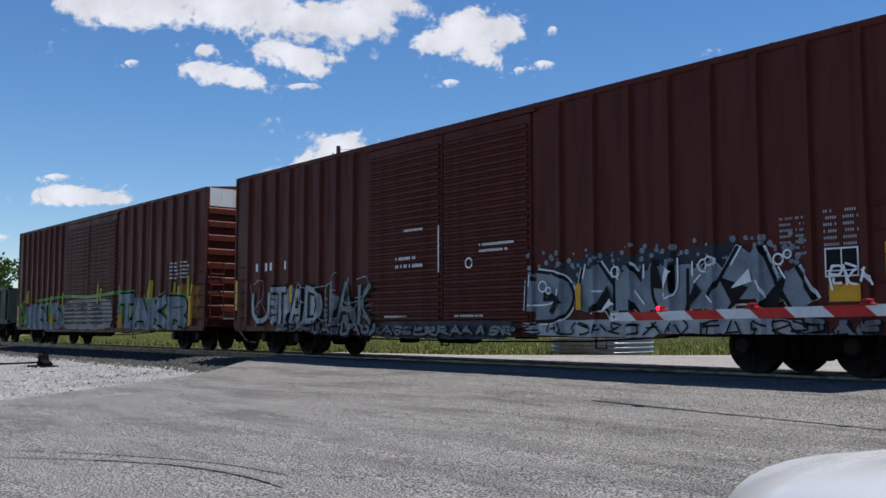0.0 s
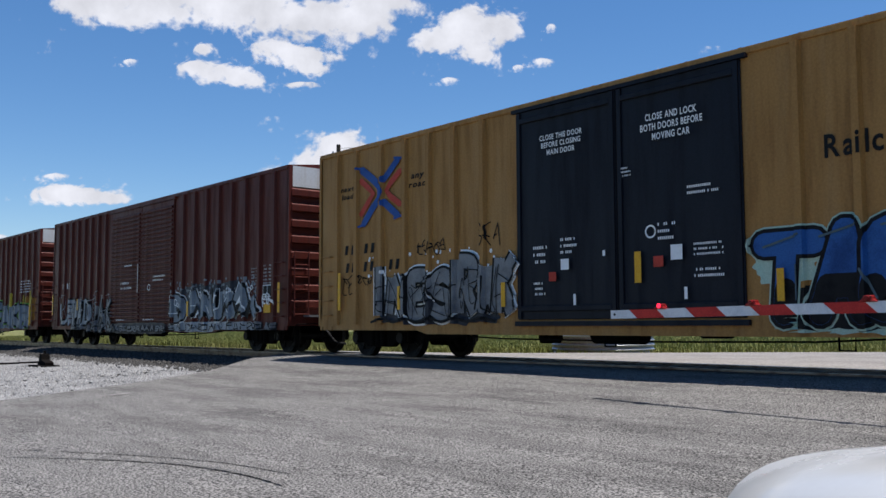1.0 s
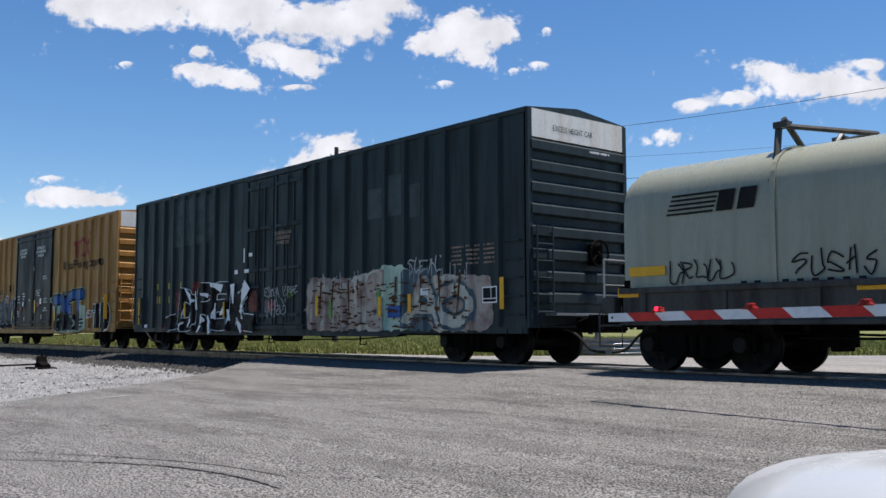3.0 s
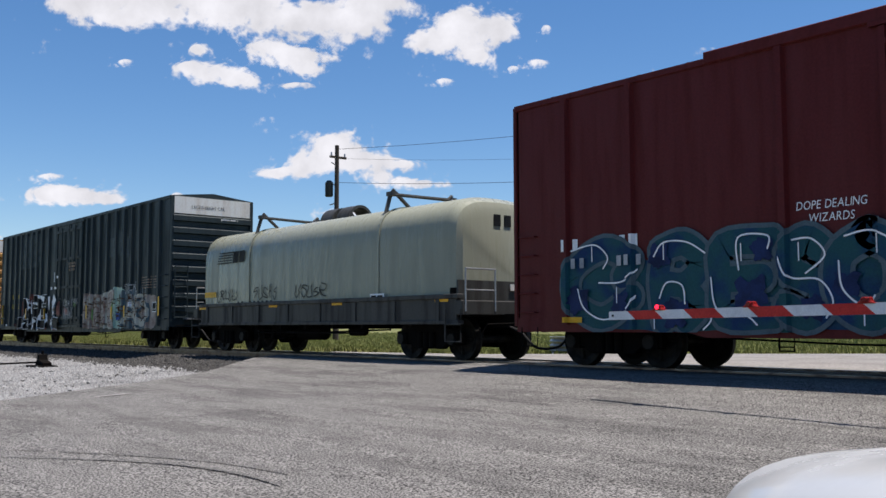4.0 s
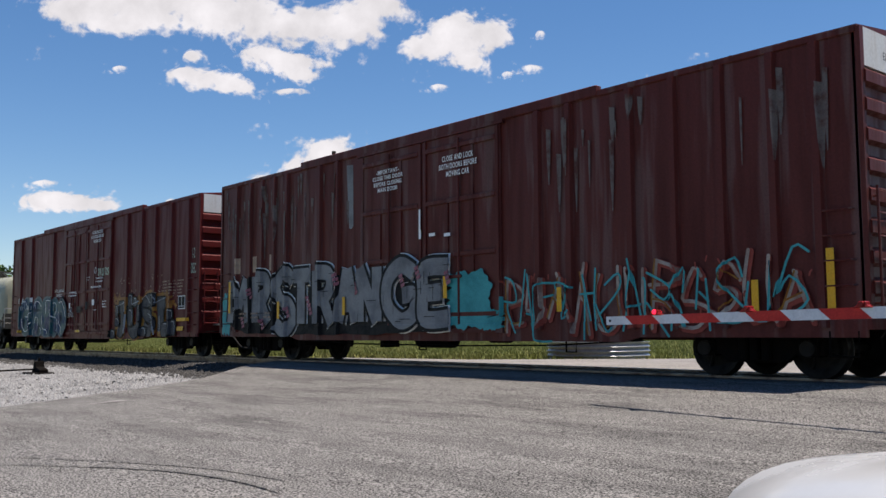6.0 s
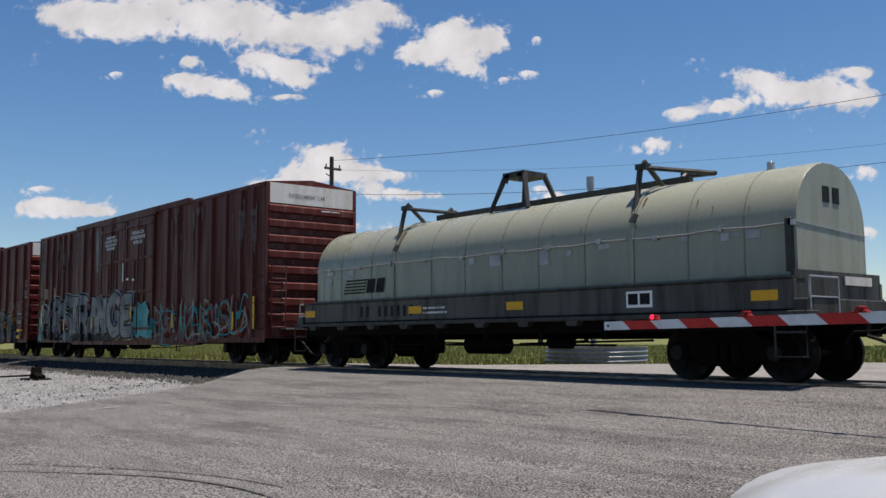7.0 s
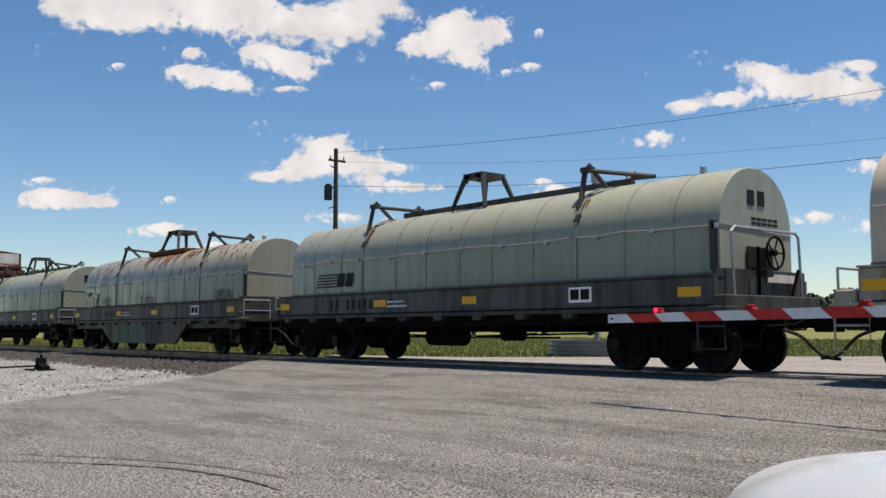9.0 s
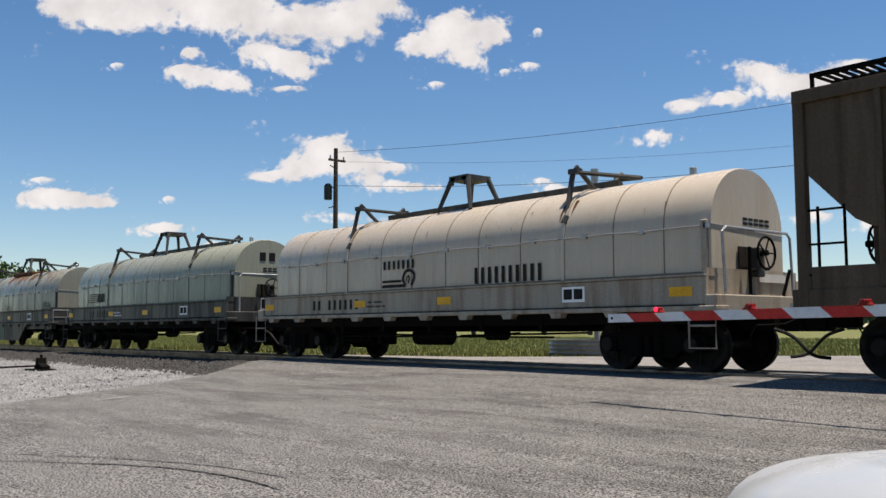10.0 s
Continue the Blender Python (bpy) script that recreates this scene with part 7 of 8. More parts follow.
lay("graffiti_shade", blot(3.9, 8.1, 0.6, 1.6, 43, 0.12, 120, 13), BLACK, car, rel, 0.012)
top = piece(car, rel, [("I", 2.55, 3.5, 0.63, 1.2, 0.8), ("D", 3.45, 5.05, 0.63, 2.06, 0.1, 0.4), ("R", 4.75, 6.45, 0.63, 2.16, 0.1, 0.36), ("E", 5.8, 7.2, 0.68, 2.12, 0.1, 0.34), ("K", 6.95, 8.4, 0.63, 2.06, 0.1, 0.44), ("I", 8.0, 8.8, 0.65, 1.15, -0.5)], 0.46, BLACK, WHITE, None, 0.022, 0.0, label="black sprayed letter with a thin white rim")
s = flat()
for a, b, wa, wb in (((4.1, 2.0), (4.75, 1.5), 0.06, 0.26), ((4.35, 0.78), (4.6, 1.2), 0.04, 0.2), ((3.7, 0.62), (4.05, 0.95), 0.3, 0.03), ((5.3, 1.8), (5.75, 1.72), 0.05, 0.14), ((4.85, 1.9), (4.95, 1.3), 0.04, 0.14), ((5.0, 0.62), (5.5, 1.1), 0.05, 0.22), ((5.9, 0.62), (5.7, 1.15), 0.3, 0.06),
                     ((6.0, 2.06), (6.65, 1.9), 0.1, 0.26), ((6.2, 1.5), (6.15, 1.0), 0.06, 0.16), ((6.5, 1.15), (6.75, 1.3), 0.06, 0.22), ((7.25, 2.02), (7.3, 1.45), 0.28, 0.06), ((8.3, 1.98), (7.75, 1.3), 0.42, 0.12), ((7.75, 1.3), (8.05, 1.0), 0.2, 0.05), ((7.55, 0.95), (7.95, 0.66), 0.05, 0.3), ((7.05, 1.3), (7.1, 0.95), 0.05, 0.12)):
    wedge(s, a, b, wa, wb)
lay("graffiti_fill", s, WHITE, car, rel, top + 0.003, "white sprayed wedges on the black letters")
for x0, x1, z0, z1, n, sd, mat in ((9.2, 10.0, 1.55, 1.85, 5, 46, SILVER), (9.2, 10.4, 1.08, 1.5, 7, 47, SILVER), (10.2, 10.9, 1.6, 1.9, 4, 48, SILVER), (9.3, 9.8, 1.2, 1.5, 3, 49, RED), (10.3, 10.7, 1.55, 1.7, 3, 50, LIME)):
    lay("small_tag", stroked(tag_strokes(x0, x1, z0, z1, n, sd, 0.25), 0.022), mat, car, rel, 0.012 + 0.004 * n, "small sprayed tag")
for i, (x0, x1, z1, mat) in enumerate(((11.25, 12.4, 2.05, MAUVE), (12.2, 13.4, 2.0, MAUVE), (13.2, 14.4, 2.05, BUFF), (14.2, 15.5, 2.2, MINT), (15.2, 16.4, 2.1, PALETEAL), (16.2, 17.4, 1.9, BUFF), (17.0, 18.1, 1.85, MAUVE))):
    lay("graffiti_background", blot(x0 - 0.1, x1 + 0.1, 0.64, z1, 50 + i, 0.06, 90, 9), mat, car, rel, 0.006 + 0.001 * i, "pale weathered sprayed patch")
top = piece(car, rel, [("A", 11.4, 12.5, 0.72, 2.0), ("N", 12.4, 13.4, 0.72, 1.98), ("I", 13.3, 13.9, 0.72, 2.0), ("E", 13.8, 14.8, 0.72, 2.05)], 0.3, MAUVE, BUFF, None, 0.06, label="faded grey-pink sprayed letter")
top = piece(car, rel, [("A", 15.2, 16.7, 0.72, 1.95), ("O", 16.4, 17.65, 0.74, 1.7)], 0.24, BUFF, PALETEAL, None, 0.08, label="faded buff sprayed letter with a pale blue rim")
r_ = random.Random(63)
for k in range(240):   # horizontal scuffs where the pale paint has peeled
    x, z, w = r_.uniform(11.5, 17.5), r_.uniform(0.75, 1.85), r_.uniform(0.06, 0.3)
    s = wedge(flat() if k == 0 else s, (x, z), (x + w * 0.7, z + r_.uniform(-0.03, 0.03)), r_.uniform(0.015, 0.07), r_.uniform(0.01, 0.04))
lay("peeled_scuff", s, RUSTMARK, car, rel, top + 0.004, "dark brown peeled scuffs")
s = flat()
for x in (11.9, 12.45, 13.1, 13.5, 14.2, 15.0, 16.0, 16.5, 17.2):
    wedge(s, (x, 1.9), (x + r_.uniform(-0.12, 0.12), r_.uniform(0.8, 1.3)), 0.07, 0.03)
lay("rust_streak", s, RUSTMARK, car, rel, top + 0.002)
lay("graffiti_drip", stroked([[(x, 2.02 + 0.1 * math.sin(9 * x)), (x, 1.75 + 0.1 * math.sin(5 * x))] for x in np.linspace(11.5, 17.5, 40)], 0.018), SILVER, car, rel, 0.026)
lay("white_square", patch((16.0, 16.16, 1.45, 1.6)), WHITE, car, rel, top + 0.01)
lay("yellow_patch", patch((12.3, 12.42, 1.0, 1.4), (14.3, 14.42, 1.3, 1.6)), LIME, car, rel, 0.064)
lay("blue_patch", patch((14.7, 15.28, 0.98, 1.24)), BLUE, car, rel, top + 0.008)
lay("small_tag", stroked(tag_strokes(15.4, 16.6, 1.95, 2.3, 5, 58, 0.2), 0.03), SILVER, car, rel, 0.015)
lay("white_scuff", patch((8.0, 8.06, 2.6, 3.0), (8.05, 8.3, 2.3, 2.4), (7.3, 7.5, 2.3, 2.42), (8.3, 8.5, 2.75, 2.85), (0.95, 1.2, 0.78, 0.88)), WHITE, car, rel, 0.03)
lay("data_block", bars(16.9, 18.4, 2.05, 2.5, 5, 8, cols=3), FADE, car, rel, 0.012)
label_plate(car, rel, 17.87, 1.24, 0.52, 0.33)
amber(car, rel, (0.7, 1.18, 1.78), (0.7, 0.88, 1.12), (4.1, 1.1, 1.55), (6.86, 1.07, 1.51), (11.73, 1.05, 1.58), (14.5, 1.01, 1.46), (15.5, 1.08, 1.49), (18.44, 1.11, 1.74))

car, rel, cov = coil_car(38.35, 12.0, GREY, GREYDARK, "pale grey coil car with a smooth boxy cover", boxy=True, wheel=False)
for x0, x1, sd in ((1.1, 2.3, 61), (3.3, 4.6, 62), (5.5, 7.0, 63)):
    lay("small_tag", stroked(tag_strokes(x0, x1, 1.5, 1.85, 5, sd, 0.2), 0.028), BLACK, cov, rel, -0.1)
lay("yellow_label", patch((0.25, 1.0, 1.62, 1.78)), ORANGE, cov, rel, -0.1)

car, rel = boxcar(52.31, MAROON, [1.29, 2.8, 5.66, 13.55, 14.81, 15.93, 17.19, 18.46], (7.15, 12.12, 9.6), "maroon boxcar with a raised roof section and teal graffiti", hump=(4.35, 14.85), end_text=DATA)
lay("reporting_mark", blocks(1.1, 3.0, 2.1, 2.32, "11   11"), WHITE, car, rel, 0.012, "unreadable white reporting mark")
lay("car_number", blocks(1.4, 3.1, 1.78, 1.96, "11   111"), SILVER, car, rel, 0.08, "unreadable white car number")
lay("graffiti_background", blot(1.3, 7.5, 0.62, 1.9, 61, 0.05, 160, 11), TEAL, car, rel, 0.008, "teal sprayed background")
top = piece(car, rel, [("C", 1.1, 3.15, 0.68, 2.3), ("P", 3.05, 4.5, 0.62, 2.28), ("E", 4.25, 5.75, 0.66, 2.25), ("S", 5.45, 6.5, 0.66, 2.2), ("O", 6.2, 7.68, 0.66, 2.2)], 0.4, TEAL, PALETEAL, None, 0.075, 0.0, square=False, label="teal and blue sprayed letter with a pale rim")
s = flat()
for k, (x, z, q) in enumerate(((1.6, 1.2, 0.3), (2.6, 1.1, 0.26), (3.4, 1.9, 0.25), (3.7, 0.95, 0.3), (5.1, 1.2, 0.35), (5.3, 1.9, 0.22), (6.1, 1.0, 0.22), (6.6, 1.3, 0.24))):
    over(add(s, *blot(x - q, x + q, z - q, z + q, 140 + k, 0.25, 30, 5)))
lay("graffiti_core", s, NAVY, car, rel, top + 0.001, "navy sprayed shading")
s = flat()
for q in ([(1.45, 2.1), (2.0, 2.18), (2.3, 1.95), (2.2, 1.75)], [(1.6, 1.4), (1.75, 1.05), (2.2, 0.85), (2.7, 1.0), (2.9, 1.25)], [(2.1, 1.5), (2.6, 1.5), (2.95, 1.7)], [(3.3, 1.9), (3.5, 2.12), (3.95, 2.1), (4.3, 1.9)], [(3.4, 1.2), (3.55, 1.45), (3.85, 1.4), (3.9, 1.1)], [(4.2, 1.0), (4.4, 0.85), (4.25, 0.68)], [(4.9, 1.6), (4.9, 2.1), (5.4, 2.1), (5.4, 1.9)], [(4.4, 1.5), (4.5, 1.0), (5.0, 0.9), (5.2, 0.75)],
          [(5.6, 1.75), (5.75, 1.45), (6.2, 1.4), (6.4, 1.1), (6.3, 0.85)], [(5.8, 2.0), (6.1, 2.0), (6.3, 1.75), (6.0, 1.5)], [(6.5, 1.65), (6.55, 1.25), (6.85, 1.0), (7.0, 1.15)], [(6.6, 2.0), (7.0, 2.05), (7.4, 1.8), (7.6, 1.4)]):
    ribbon(s, curve_points(q, 6), 0.028)
for x, z in ((1.95, 2.15), (3.5, 2.1), (4.95, 2.0), (5.9, 1.95), (7.05, 2.0), (6.85, 1.0), (3.3, 0.95), (2.5, 1.4)):
    ribbon(s, [(x, z), (x, z - 0.26)], 0.02)
lay("graffiti_highlight", s, WHITE, car, rel, top + 0.004, "thin pale sprayed highlights and drips")
lay("small_tag", words(["DOPE DEALING", "WIZARDS"], 5.86, 6.93, 2.24, 2.56, "thin", 0.15), WHITE, car, rel, 0.015)
lay("graffiti_word", wild_word("DROIDS", 11.0, 12.1, 2.86, 3.16, "bold", 67, 14, -0.15), MINT, car, rel, 0.045, "pale green sprayed word")
lay("door_notice", words(["CLOSE AND LOCK", "BOTH DOORS BEFORE", "MOVING CAR"], 10.25, 11.5, 4.15, 4.6), WHITE, car, rel, 0.045)
for x0, x1, z0, z1, n in ((7.9, 9.2, 2.2, 2.45, 2), (10.3, 11.8, 2.45, 2.6, 1), (10.8, 11.9, 2.65, 2.9, 2), (11.5, 12.0, 1.7, 2.0, 3), (9.9, 10.3, 2.75, 2.95, 2), (8.0, 8.5, 1.6, 1.7, 1), (10.6, 11.0, 1.6, 1.7, 1), (8.5, 9.0, 2.3, 2.36, 1)):
    lay("data_block", bars(x0, x1, z0, z1, n, int(x0 * 9)), WHITE, car, rel, 0.045)
lay("white_sticker", patch((10.45, 10.68, 1.8, 2.02), (7.95, 8.1, 1.75, 1.95)), WHITE, car, rel, 0.045)
lay("black_sticker", patch((8.8, 9.25, 1.55, 1.8), (9.75, 10.0, 1.65, 1.95)), BLACK, car, rel, 0.045)
lay("small_tag", wild_word("HALF", 7.85, 8.35, 1.62, 1.78, "thin", 69, 12), SILVER, car, rel, 0.045)
lay("small_tag", wild_word("DEADS", 7.85, 8.5, 1.4, 1.58, "thin", 70, 12), SILVER, car, rel, 0.045)
ring = flat()
ribbon(ring, [(10.75 + 0.1 * math.cos(k * 0.42), 3.1 + 0.1 * math.sin(k * 0.42)) for k in range(16)], 0.03)
lay("round_mark", ring, WHITE, car, rel, 0.045)
just = [("J", 12.55, 13.75, 0.6, 1.9), ("U", 13.6, 14.95, 0.6, 1.92), ("S", 14.8, 16.1, 0.6, 2.05), ("T", 15.95, 17.0, 0.6, 1.95)]
s = flat()
for q in just:
    for b in letter_bones(q[0], q[1] + 0.2, q[2] - 0.2, q[3] + 0.2, q[4] - 0.15):
        ribbon(s, b, 0.62)
lay("graffiti_glow", s, FIRE, car, rel, 0.006, "orange sprayed glow round the letters")
s = flat()
r_ = random.Random(76)
for k in range(34):
    x = 12.4 + 5.2 * k / 33
    z = 1.75 + 0.2 * math.sin(3.1 * x)
    wedge(s, (x, z), (x + r_.uniform(-0.12, 0.16), z + r_.uniform(0.08, 0.34)), 0.2, 0.02)
for z in np.linspace(0.9, 1.7, 6):
    wedge(s, (12.75, z), (12.42 + r_.uniform(-0.1, 0.1), z + 0.2), 0.22, 0.03)
    wedge(s, (17.0, z), (17.4 + r_.uniform(-0.1, 0.1), z + 0.25), 0.22, 0.03)
lay("graffiti_flames", s, FIRE, car, rel, 0.0055, "orange sprayed flames")
lay("graffiti_glow", speckle(12.2, 17.7, 1.9, 2.7, 70, 0.035, 72), FADE, car, rel, 0.006)
top = piece(car, rel, just, 0.4, DARKSPRAY, BLACK, None, 0.05, 0.0, label="charcoal block letter with a black rim")
s, e, g = flat(), flat(), flat()
for x, z, w, h in ((13.92, 1.88, 0.18, 0.22), (14.35, 1.82, 0.15, 0.15), (15.85, 1.85, 0.2, 0.2), (12.72, 1.55, 0.12, 0.18), (12.75, 1.15, 0.18, 0.14), (17.2, 1.35, 0.18, 0.16), (17.4, 0.92, 0.22, 0.24), (16.85, 0.85, 0.3, 0.24), (12.4, 0.72, 0.2, 0.14), (15.1, 0.8, 0.25, 0.15), (13.95, 1.3, 0.22, 0.3)):
    add(e, *blot(x - w - 0.05, x + w + 0.05, z - h - 0.05, z + h + 0.05, int(x * 50), 0.06, 24, 3))
    add(s, *blot(x - w, x + w, z - h, z + h, int(x * 50), 0.06, 24, 3))
    over(e)
    over(s)
    ribbon(g, curve_points([(x - w * 0.4, z + h * 0.8), (x + w * 0.4, z + h * 0.75), (x + w * 0.85, z), (x + w * 0.8, z - h * 0.5)], 4), 0.022)
for q in ([(12.85, 1.72), (13.6, 1.85), (13.6, 1.5)], [(13.62, 1.4), (13.6, 0.75)], [(14.1, 1.75), (14.8, 1.85), (14.85, 1.6)], [(15.0, 1.9), (15.3, 2.02), (15.65, 1.75)], [(15.5, 1.4), (15.95, 1.25), (16.02, 0.7)], [(16.05, 1.75), (16.9, 1.9), (16.9, 1.6)], [(16.4, 1.3), (16.45, 0.75)]):
    ribbon(g, q, 0.024)
lay("pebble_rim", e, BLACK, car, rel, top + 0.001)
lay("pebble", s, DARKSPRAY, car, rel, top + 0.004, "charcoal sprayed pebbles")
lay("graffiti_glint", g, SILVER, car, rel, top + 0.008, "pale sprayed edge glints")
lay("graffiti_highlight", speckle(12.9, 17.0, 0.75, 1.7, 60, 0.03, 74, 1.0), BLACK, car, rel, top + 0.006)
lay("chalk_mark", words(["1-2", "DEC"], 18.6, 18.95, 2.6, 3.4, "thin"), MINT, car, rel, 0.012)
lay("data_block", bars(16.5, 18.2, 2.0, 2.5, 5, 9, cols=3), FADE, car, rel, 0.012)
label_plate(car, rel, 17.75, 1.5)
lay("yellow_label", patch((17.7, 18.6, 1.12, 1.22), (17.75, 18.2, 0.82, 0.95), (1.3, 1.7, 0.8, 0.9), (8.8, 9.3, 0.8, 0.88)), ORANGE, car, rel, 0.06)

kc_posts = [0.95, 1.74, 2.4, 3.05, 3.7, 5.3, 6.1, 12.9, 13.7, 15.1, 16.0, 16.9, 17.8, 18.5]
car, rel = boxcar(72.96, KBROWN, kc_posts, (7.1, 11.9, 9.45), "weathered brown boxcar with large silver block graffiti", hump=(4.4, 14.4), end_text=DATA)
s = flat()
rng_s = random.Random(7)
for k in range(60):
    x = rng_s.uniform(0.1, 6.6) if k < 40 else rng_s.uniform(12.6, 18.8)
    z1, w = rng_s.uniform(3.9, 4.9), rng_s.uniform(0.03, 0.13)
    z0 = z1 - rng_s.uniform(0.3, 1.3)
    add(s, [(x, z1), (x + w, z1 - 0.03), (x + w * 0.9, (z0 + z1) / 2), (x + w * 0.6, z0), (x + w * 0.4, z0), (x + w * 0.1, (z0 + z1) / 2)], [(0, 1, 2, 3, 4, 5)])
    over(s)
lay("bare_streak", s, BARE, car, rel, 0.006, "grey streaks where paint has peeled")
lay("pale_streak", ([(6.45, 4.8), (6.72, 4.78), (6.74, 3.3), (6.66, 3.22), (6.56, 3.25), (6.5, 4.0)], [(0, 1, 2, 3, 4, 5)]), DULLSILVER, car, rel, 0.007, "long grey peeled streak")
lay("railway_mark", blocks(0.8, 3.1, 2.42, 2.86, "1 1 1"), FADE, car, rel, 0.009, "pale buff railway initials as plain blocks")
for k, (x0, x1, z0, z1) in enumerate(((0.05, 0.6, 0.6, 1.95), (3.3, 4.2, 0.9, 1.7), (8.3, 9.2, 1.3, 2.0), (10.1, 11.7, 0.75, 2.05), (11.3, 12.0, 0.75, 1.2))):
    lay("graffiti_background", blot(x0, x1, z0, z1, 81 + k, 0.12, 90, 9), CYAN, car, rel, 0.006 + 0.0008 * k, "turquoise sprayed background")
lay("graffiti_shade", blot(0.35, 10.5, 0.66, 2.15, 88, 0.04, 200, 17), BLACK, car, rel, 0.011, "black sprayed shade between the letters")
top = piece(car, rel, [("M", 0.35, 1.85, 0.85, 2.42), ("R", 1.75, 2.98, 0.84, 2.48), ("S", 2.92, 4.3, 0.6, 2.5), ("T", 3.85, 5.05, 0.78, 2.44), ("R", 4.88, 6.12, 0.78, 2.48), ("A", 5.98, 7.12, 0.8, 2.45), ("N", 6.92, 8.16, 0.8, 2.42), ("G", 8.02, 9.55, 0.8, 2.4), ("E", 9.3, 10.65, 0.8, 2.32)], 0.37, DULLSILVER, BLACK, WHITE, 0.075, 0.02, None, curved=True, label="large dull silver block letter with black and white rims")
s = flat()
r_ = random.Random(83)
for x, z in ((1.75, 1.9), (2.45, 1.05), (3.75, 1.35), (4.75, 1.6), (4.85, 1.4), (6.05, 2.1), (6.95, 1.85), (9.3, 2.1), (8.75, 1.95), (10.3, 1.95), (1.35, 1.1)):
    for j in range(3):
        wedge(s, (x + 0.04 * j, z - 0.1 * j), (x + 0.14 + 0.04 * j, z - 0.1 * j + 0.05), 0.08, 0.08)
lay("graffiti_bricks", s, PINK, car, rel, top + 0.004, "dull pink sprayed bricks")
s = flat()
for _ in range(60):
    x, z = r_.uniform(0.5, 10.4), r_.uniform(0.9, 2.2)
    ribbon(s, [(x, z), (x + r_.uniform(0.1, 0.4), z)] if r_.random() < 0.5 else [(x, z), (x, z - r_.uniform(0.1, 0.4))], 0.014)
lay("graffiti_cracks", s, BLACK, car, rel, top + 0.003, "thin dark lines across the silver letters")
throwup(car, rel, 11.9, 18.4, 0.75, 1.9, 11, 84, MAUVE, OXIDE, None, 0.06, 0.06, "faded sprayed graffiti", FIRE)
lay("graffiti_stain", stroked(tag_strokes(11.9, 18.3, 0.7, 1.8, 13, 85, 0.25), 0.04), CYAN, car, rel, 0.08)
lay("door_notice", words(["-IMPORTANT-", "CLOSE THIS DOOR", "BEFORE CLOSING", "MAIN DOOR"], 7.7, 8.85, 3.95, 4.45), WHITE, car, rel, 0.045)
lay("door_notice", words(["CLOSE AND LOCK", "BOTH DOORS BEFORE", "MOVING CAR"], 10.1, 11.3, 4.0, 4.45), WHITE, car, rel, 0.045)
lay("white_scuff", patch((9.4, 9.46, 2.95, 3.4), (9.4, 9.48, 2.75, 2.95), (9.75, 9.95, 2.78, 2.85), (10.25, 10.45, 2.74, 2.81)), WHITE, car, rel, 0.045)
lay("data_block", bars(1.2, 3.3, 1.14, 1.36, 2, 9, cols=3), FADE, car, rel, 0.085)
amber(car, rel, (0.6, 1.3, 2.2), (3.33, 1.11, 1.56), (6.4, 1.15, 1.59), (10.27, 1.44, 1.9), (13.4, 1.1, 1.55), (17.4, 1.0, 1.5), (18.6, 1.0, 1.9))

car, rel, cov = coil_car(94.05, 13.35, GREY, GREYDARK, "pale grey coil car with a barrel-shaped cover", wheel=False)
lay("paint_patch", patch((0.55, 0.85, 2.3, 2.4), (0.6, 0.78, 2.02, 2.2), (1.4, 1.75, 2.22, 2.4), (5.95, 6.12, 2.26, 2.4), (6.6, 6.92, 2.18, 2.4), (8.0, 8.25, 2.12, 2.4), (8.72, 8.84, 2.26, 2.36), (9.5, 9.75, 2.32, 2.4), (11.3, 11.42, 2.3, 2.4), (12.05, 12.2, 2.26, 2.38), (12.3, 12.4, 2.3, 2.38), (12.5, 12.75, 2.25, 2.4)), SILVER, cov, rel, -0.105, "lighter touched-up paint patches")
car, rel, cov = coil_car(109.86, 13.4, RUSTED, GREYDARK, "rusty grey coil car with a deep belly plate", deep=True, logo=False, wheel=False)
for x0, x1, sd in ((2.1, 2.9, 92), (5.7, 6.9, 93), (11.4, 12.6, 94)):
    lay("small_tag", stroked(tag_strokes(x0, x1, 1.66, 1.98, 7, sd, 0.2), 0.022), BLACK, cov, rel, -0.1)
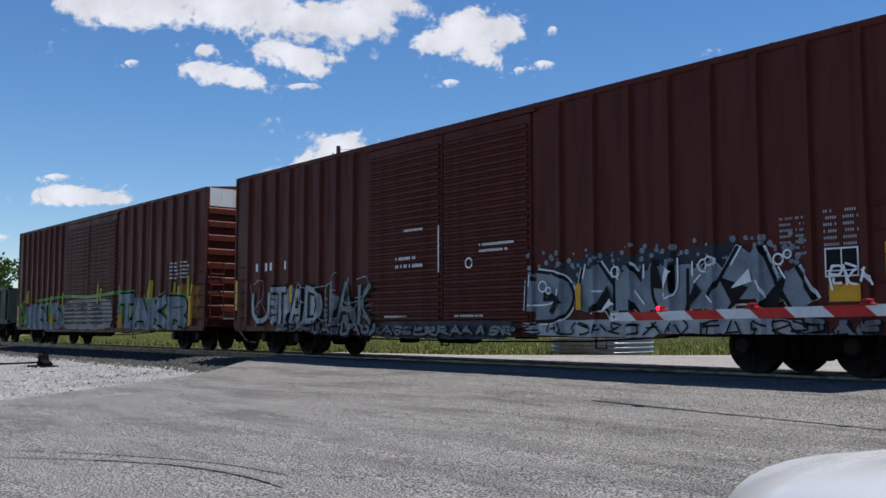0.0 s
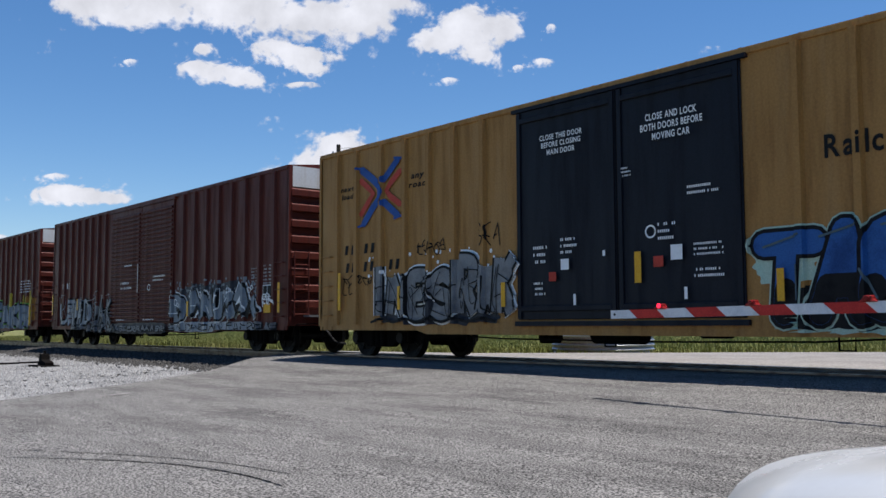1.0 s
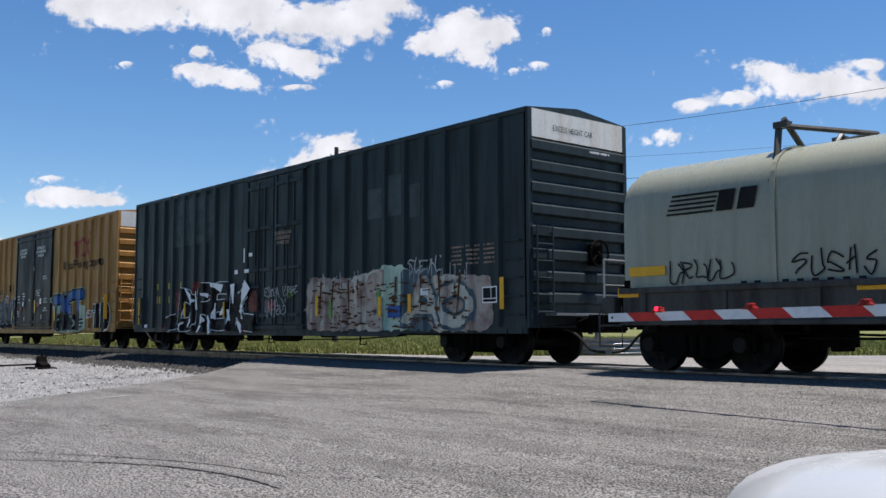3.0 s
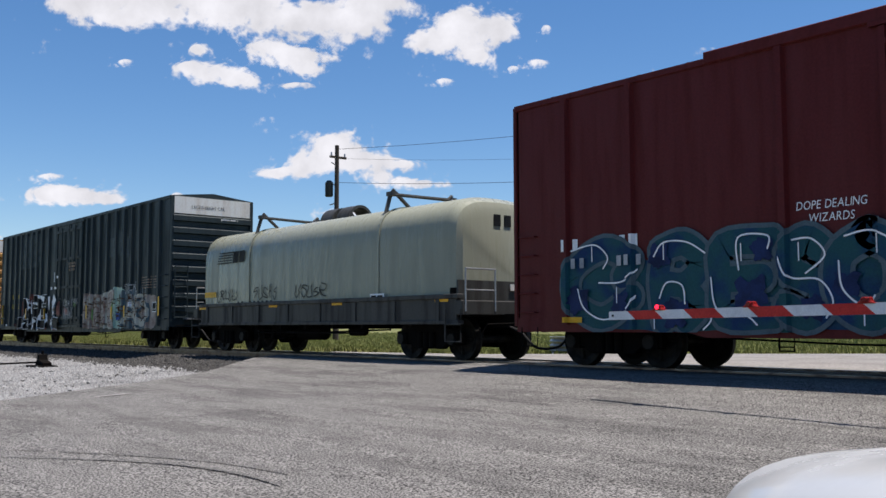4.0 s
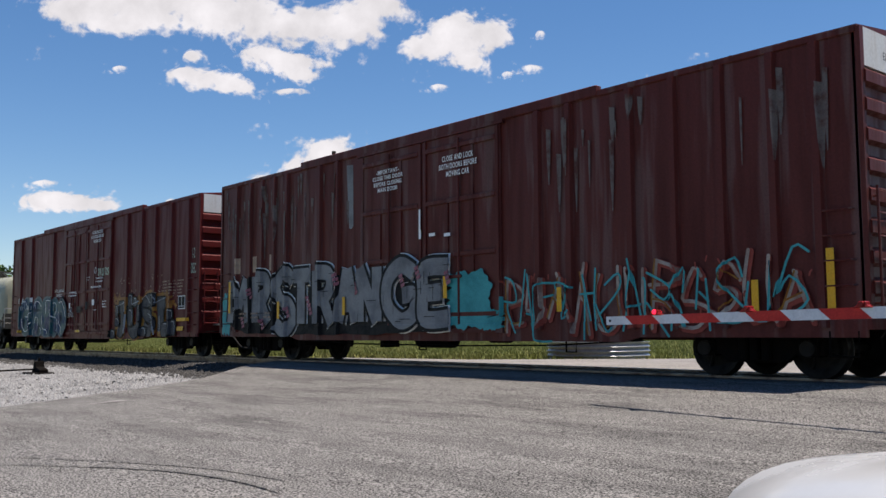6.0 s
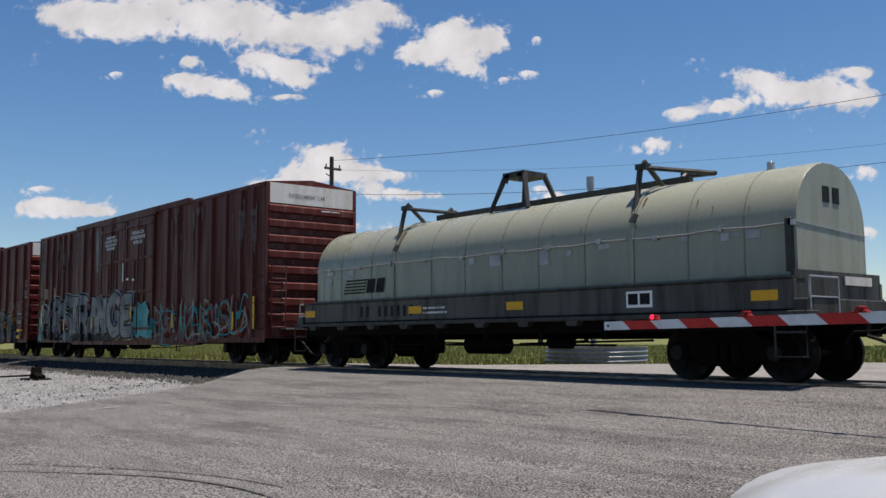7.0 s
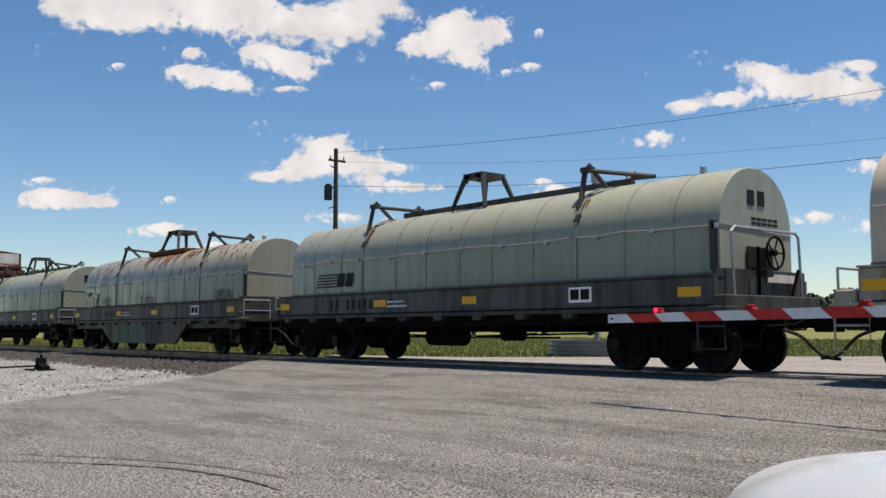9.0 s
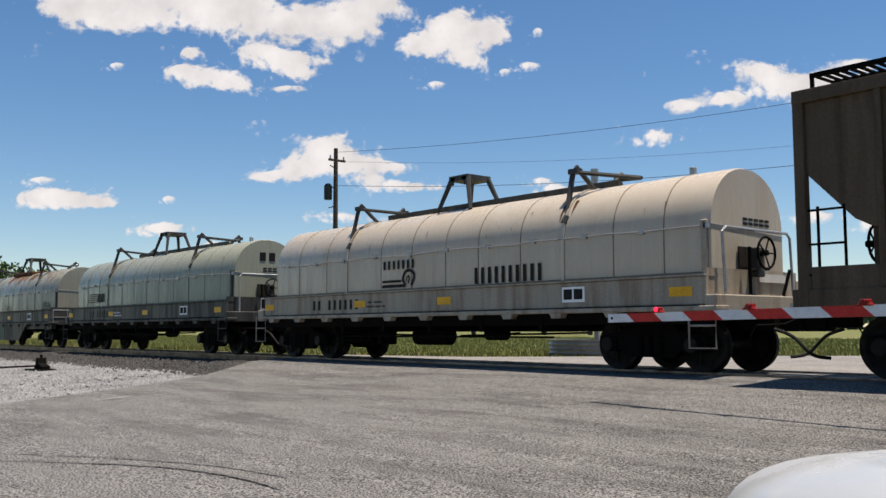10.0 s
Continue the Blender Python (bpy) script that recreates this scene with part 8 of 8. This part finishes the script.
lay("graffiti_outline", stroked(boned("GOST", 0.25, 1.55, 1.7, 2.08, 91, 0.16), 0.24), BLACK, cov, rel, -0.1, "black bubble tag with grey fill")
lay("graffiti", stroked(boned("GOST", 0.25, 1.55, 1.7, 2.08, 91, 0.16), 0.19), RUSTED, cov, rel, -0.09)
car, rel, cov = coil_car(125.69, 13.37, GREY, GREYDARK, "pale grey coil car with a dented barrel cover")
car, rel, cov = coil_car(141.48, 14.01, CREAM, CREAMDIRT, "weathered cream coil car with a barrel cover", logo=False)
s = blocks(5.0, 6.25, 2.13, 2.33, "1111111")
lay("company_name", s, BLACK, cov, rel, -0.1, "black company lettering as plain bars")
s = flat()
ribbon(s, [(5.03, 1.74), (5.85, 1.74)], 0.07)
ribbon(s, [(5.03, 1.85), (5.72, 1.85)], 0.06)
ribbon(s, curve_points([(6.12, 1.76), (6.22, 1.95), (6.1, 2.07), (5.9, 2.06), (5.8, 1.9), (5.88, 1.76)], 6), 0.07)
ribbon(s, curve_points([(6.0, 1.8), (6.04, 1.92), (5.97, 1.95), (5.93, 1.85)], 6), 0.04)
lay("company_emblem", s, BLACK, cov, rel, -0.1)
lay("product_name", blocks(8.2, 10.25, 1.68, 2.02, "1111111111"), BLACK, cov, rel, -0.1, "large black lettering as plain bars")
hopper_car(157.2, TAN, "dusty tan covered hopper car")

# ---- what moves ----
def motions():
    def gone(t):
        return SPEED * t + 0.5 * GAIN * t * t
    for car, s0 in CARS:
        walk(car, [(t, Matrix.Translation((s0 - gone(t), SIDE, 0))) for t in range(11)])
    turns = [(i / FPS, pose(0, 0, WHEEL_R, 0, -math.degrees(gone(i / FPS) / WHEEL_R), 0)) for i in range(10 * FPS + 1)]
    for wheel, x in WHEELS:
        walk(wheel, [(t, Matrix.Translation((x, 0, 0)) @ m) for t, m in turns])
    for ob in CLOUDS:
        p = ob.location.copy()
        walk(ob, [(0, Matrix.Translation(p)), (5, Matrix.Translation(p - RIGHT * 19)), (10, Matrix.Translation(p - RIGHT * 38))])


motions()
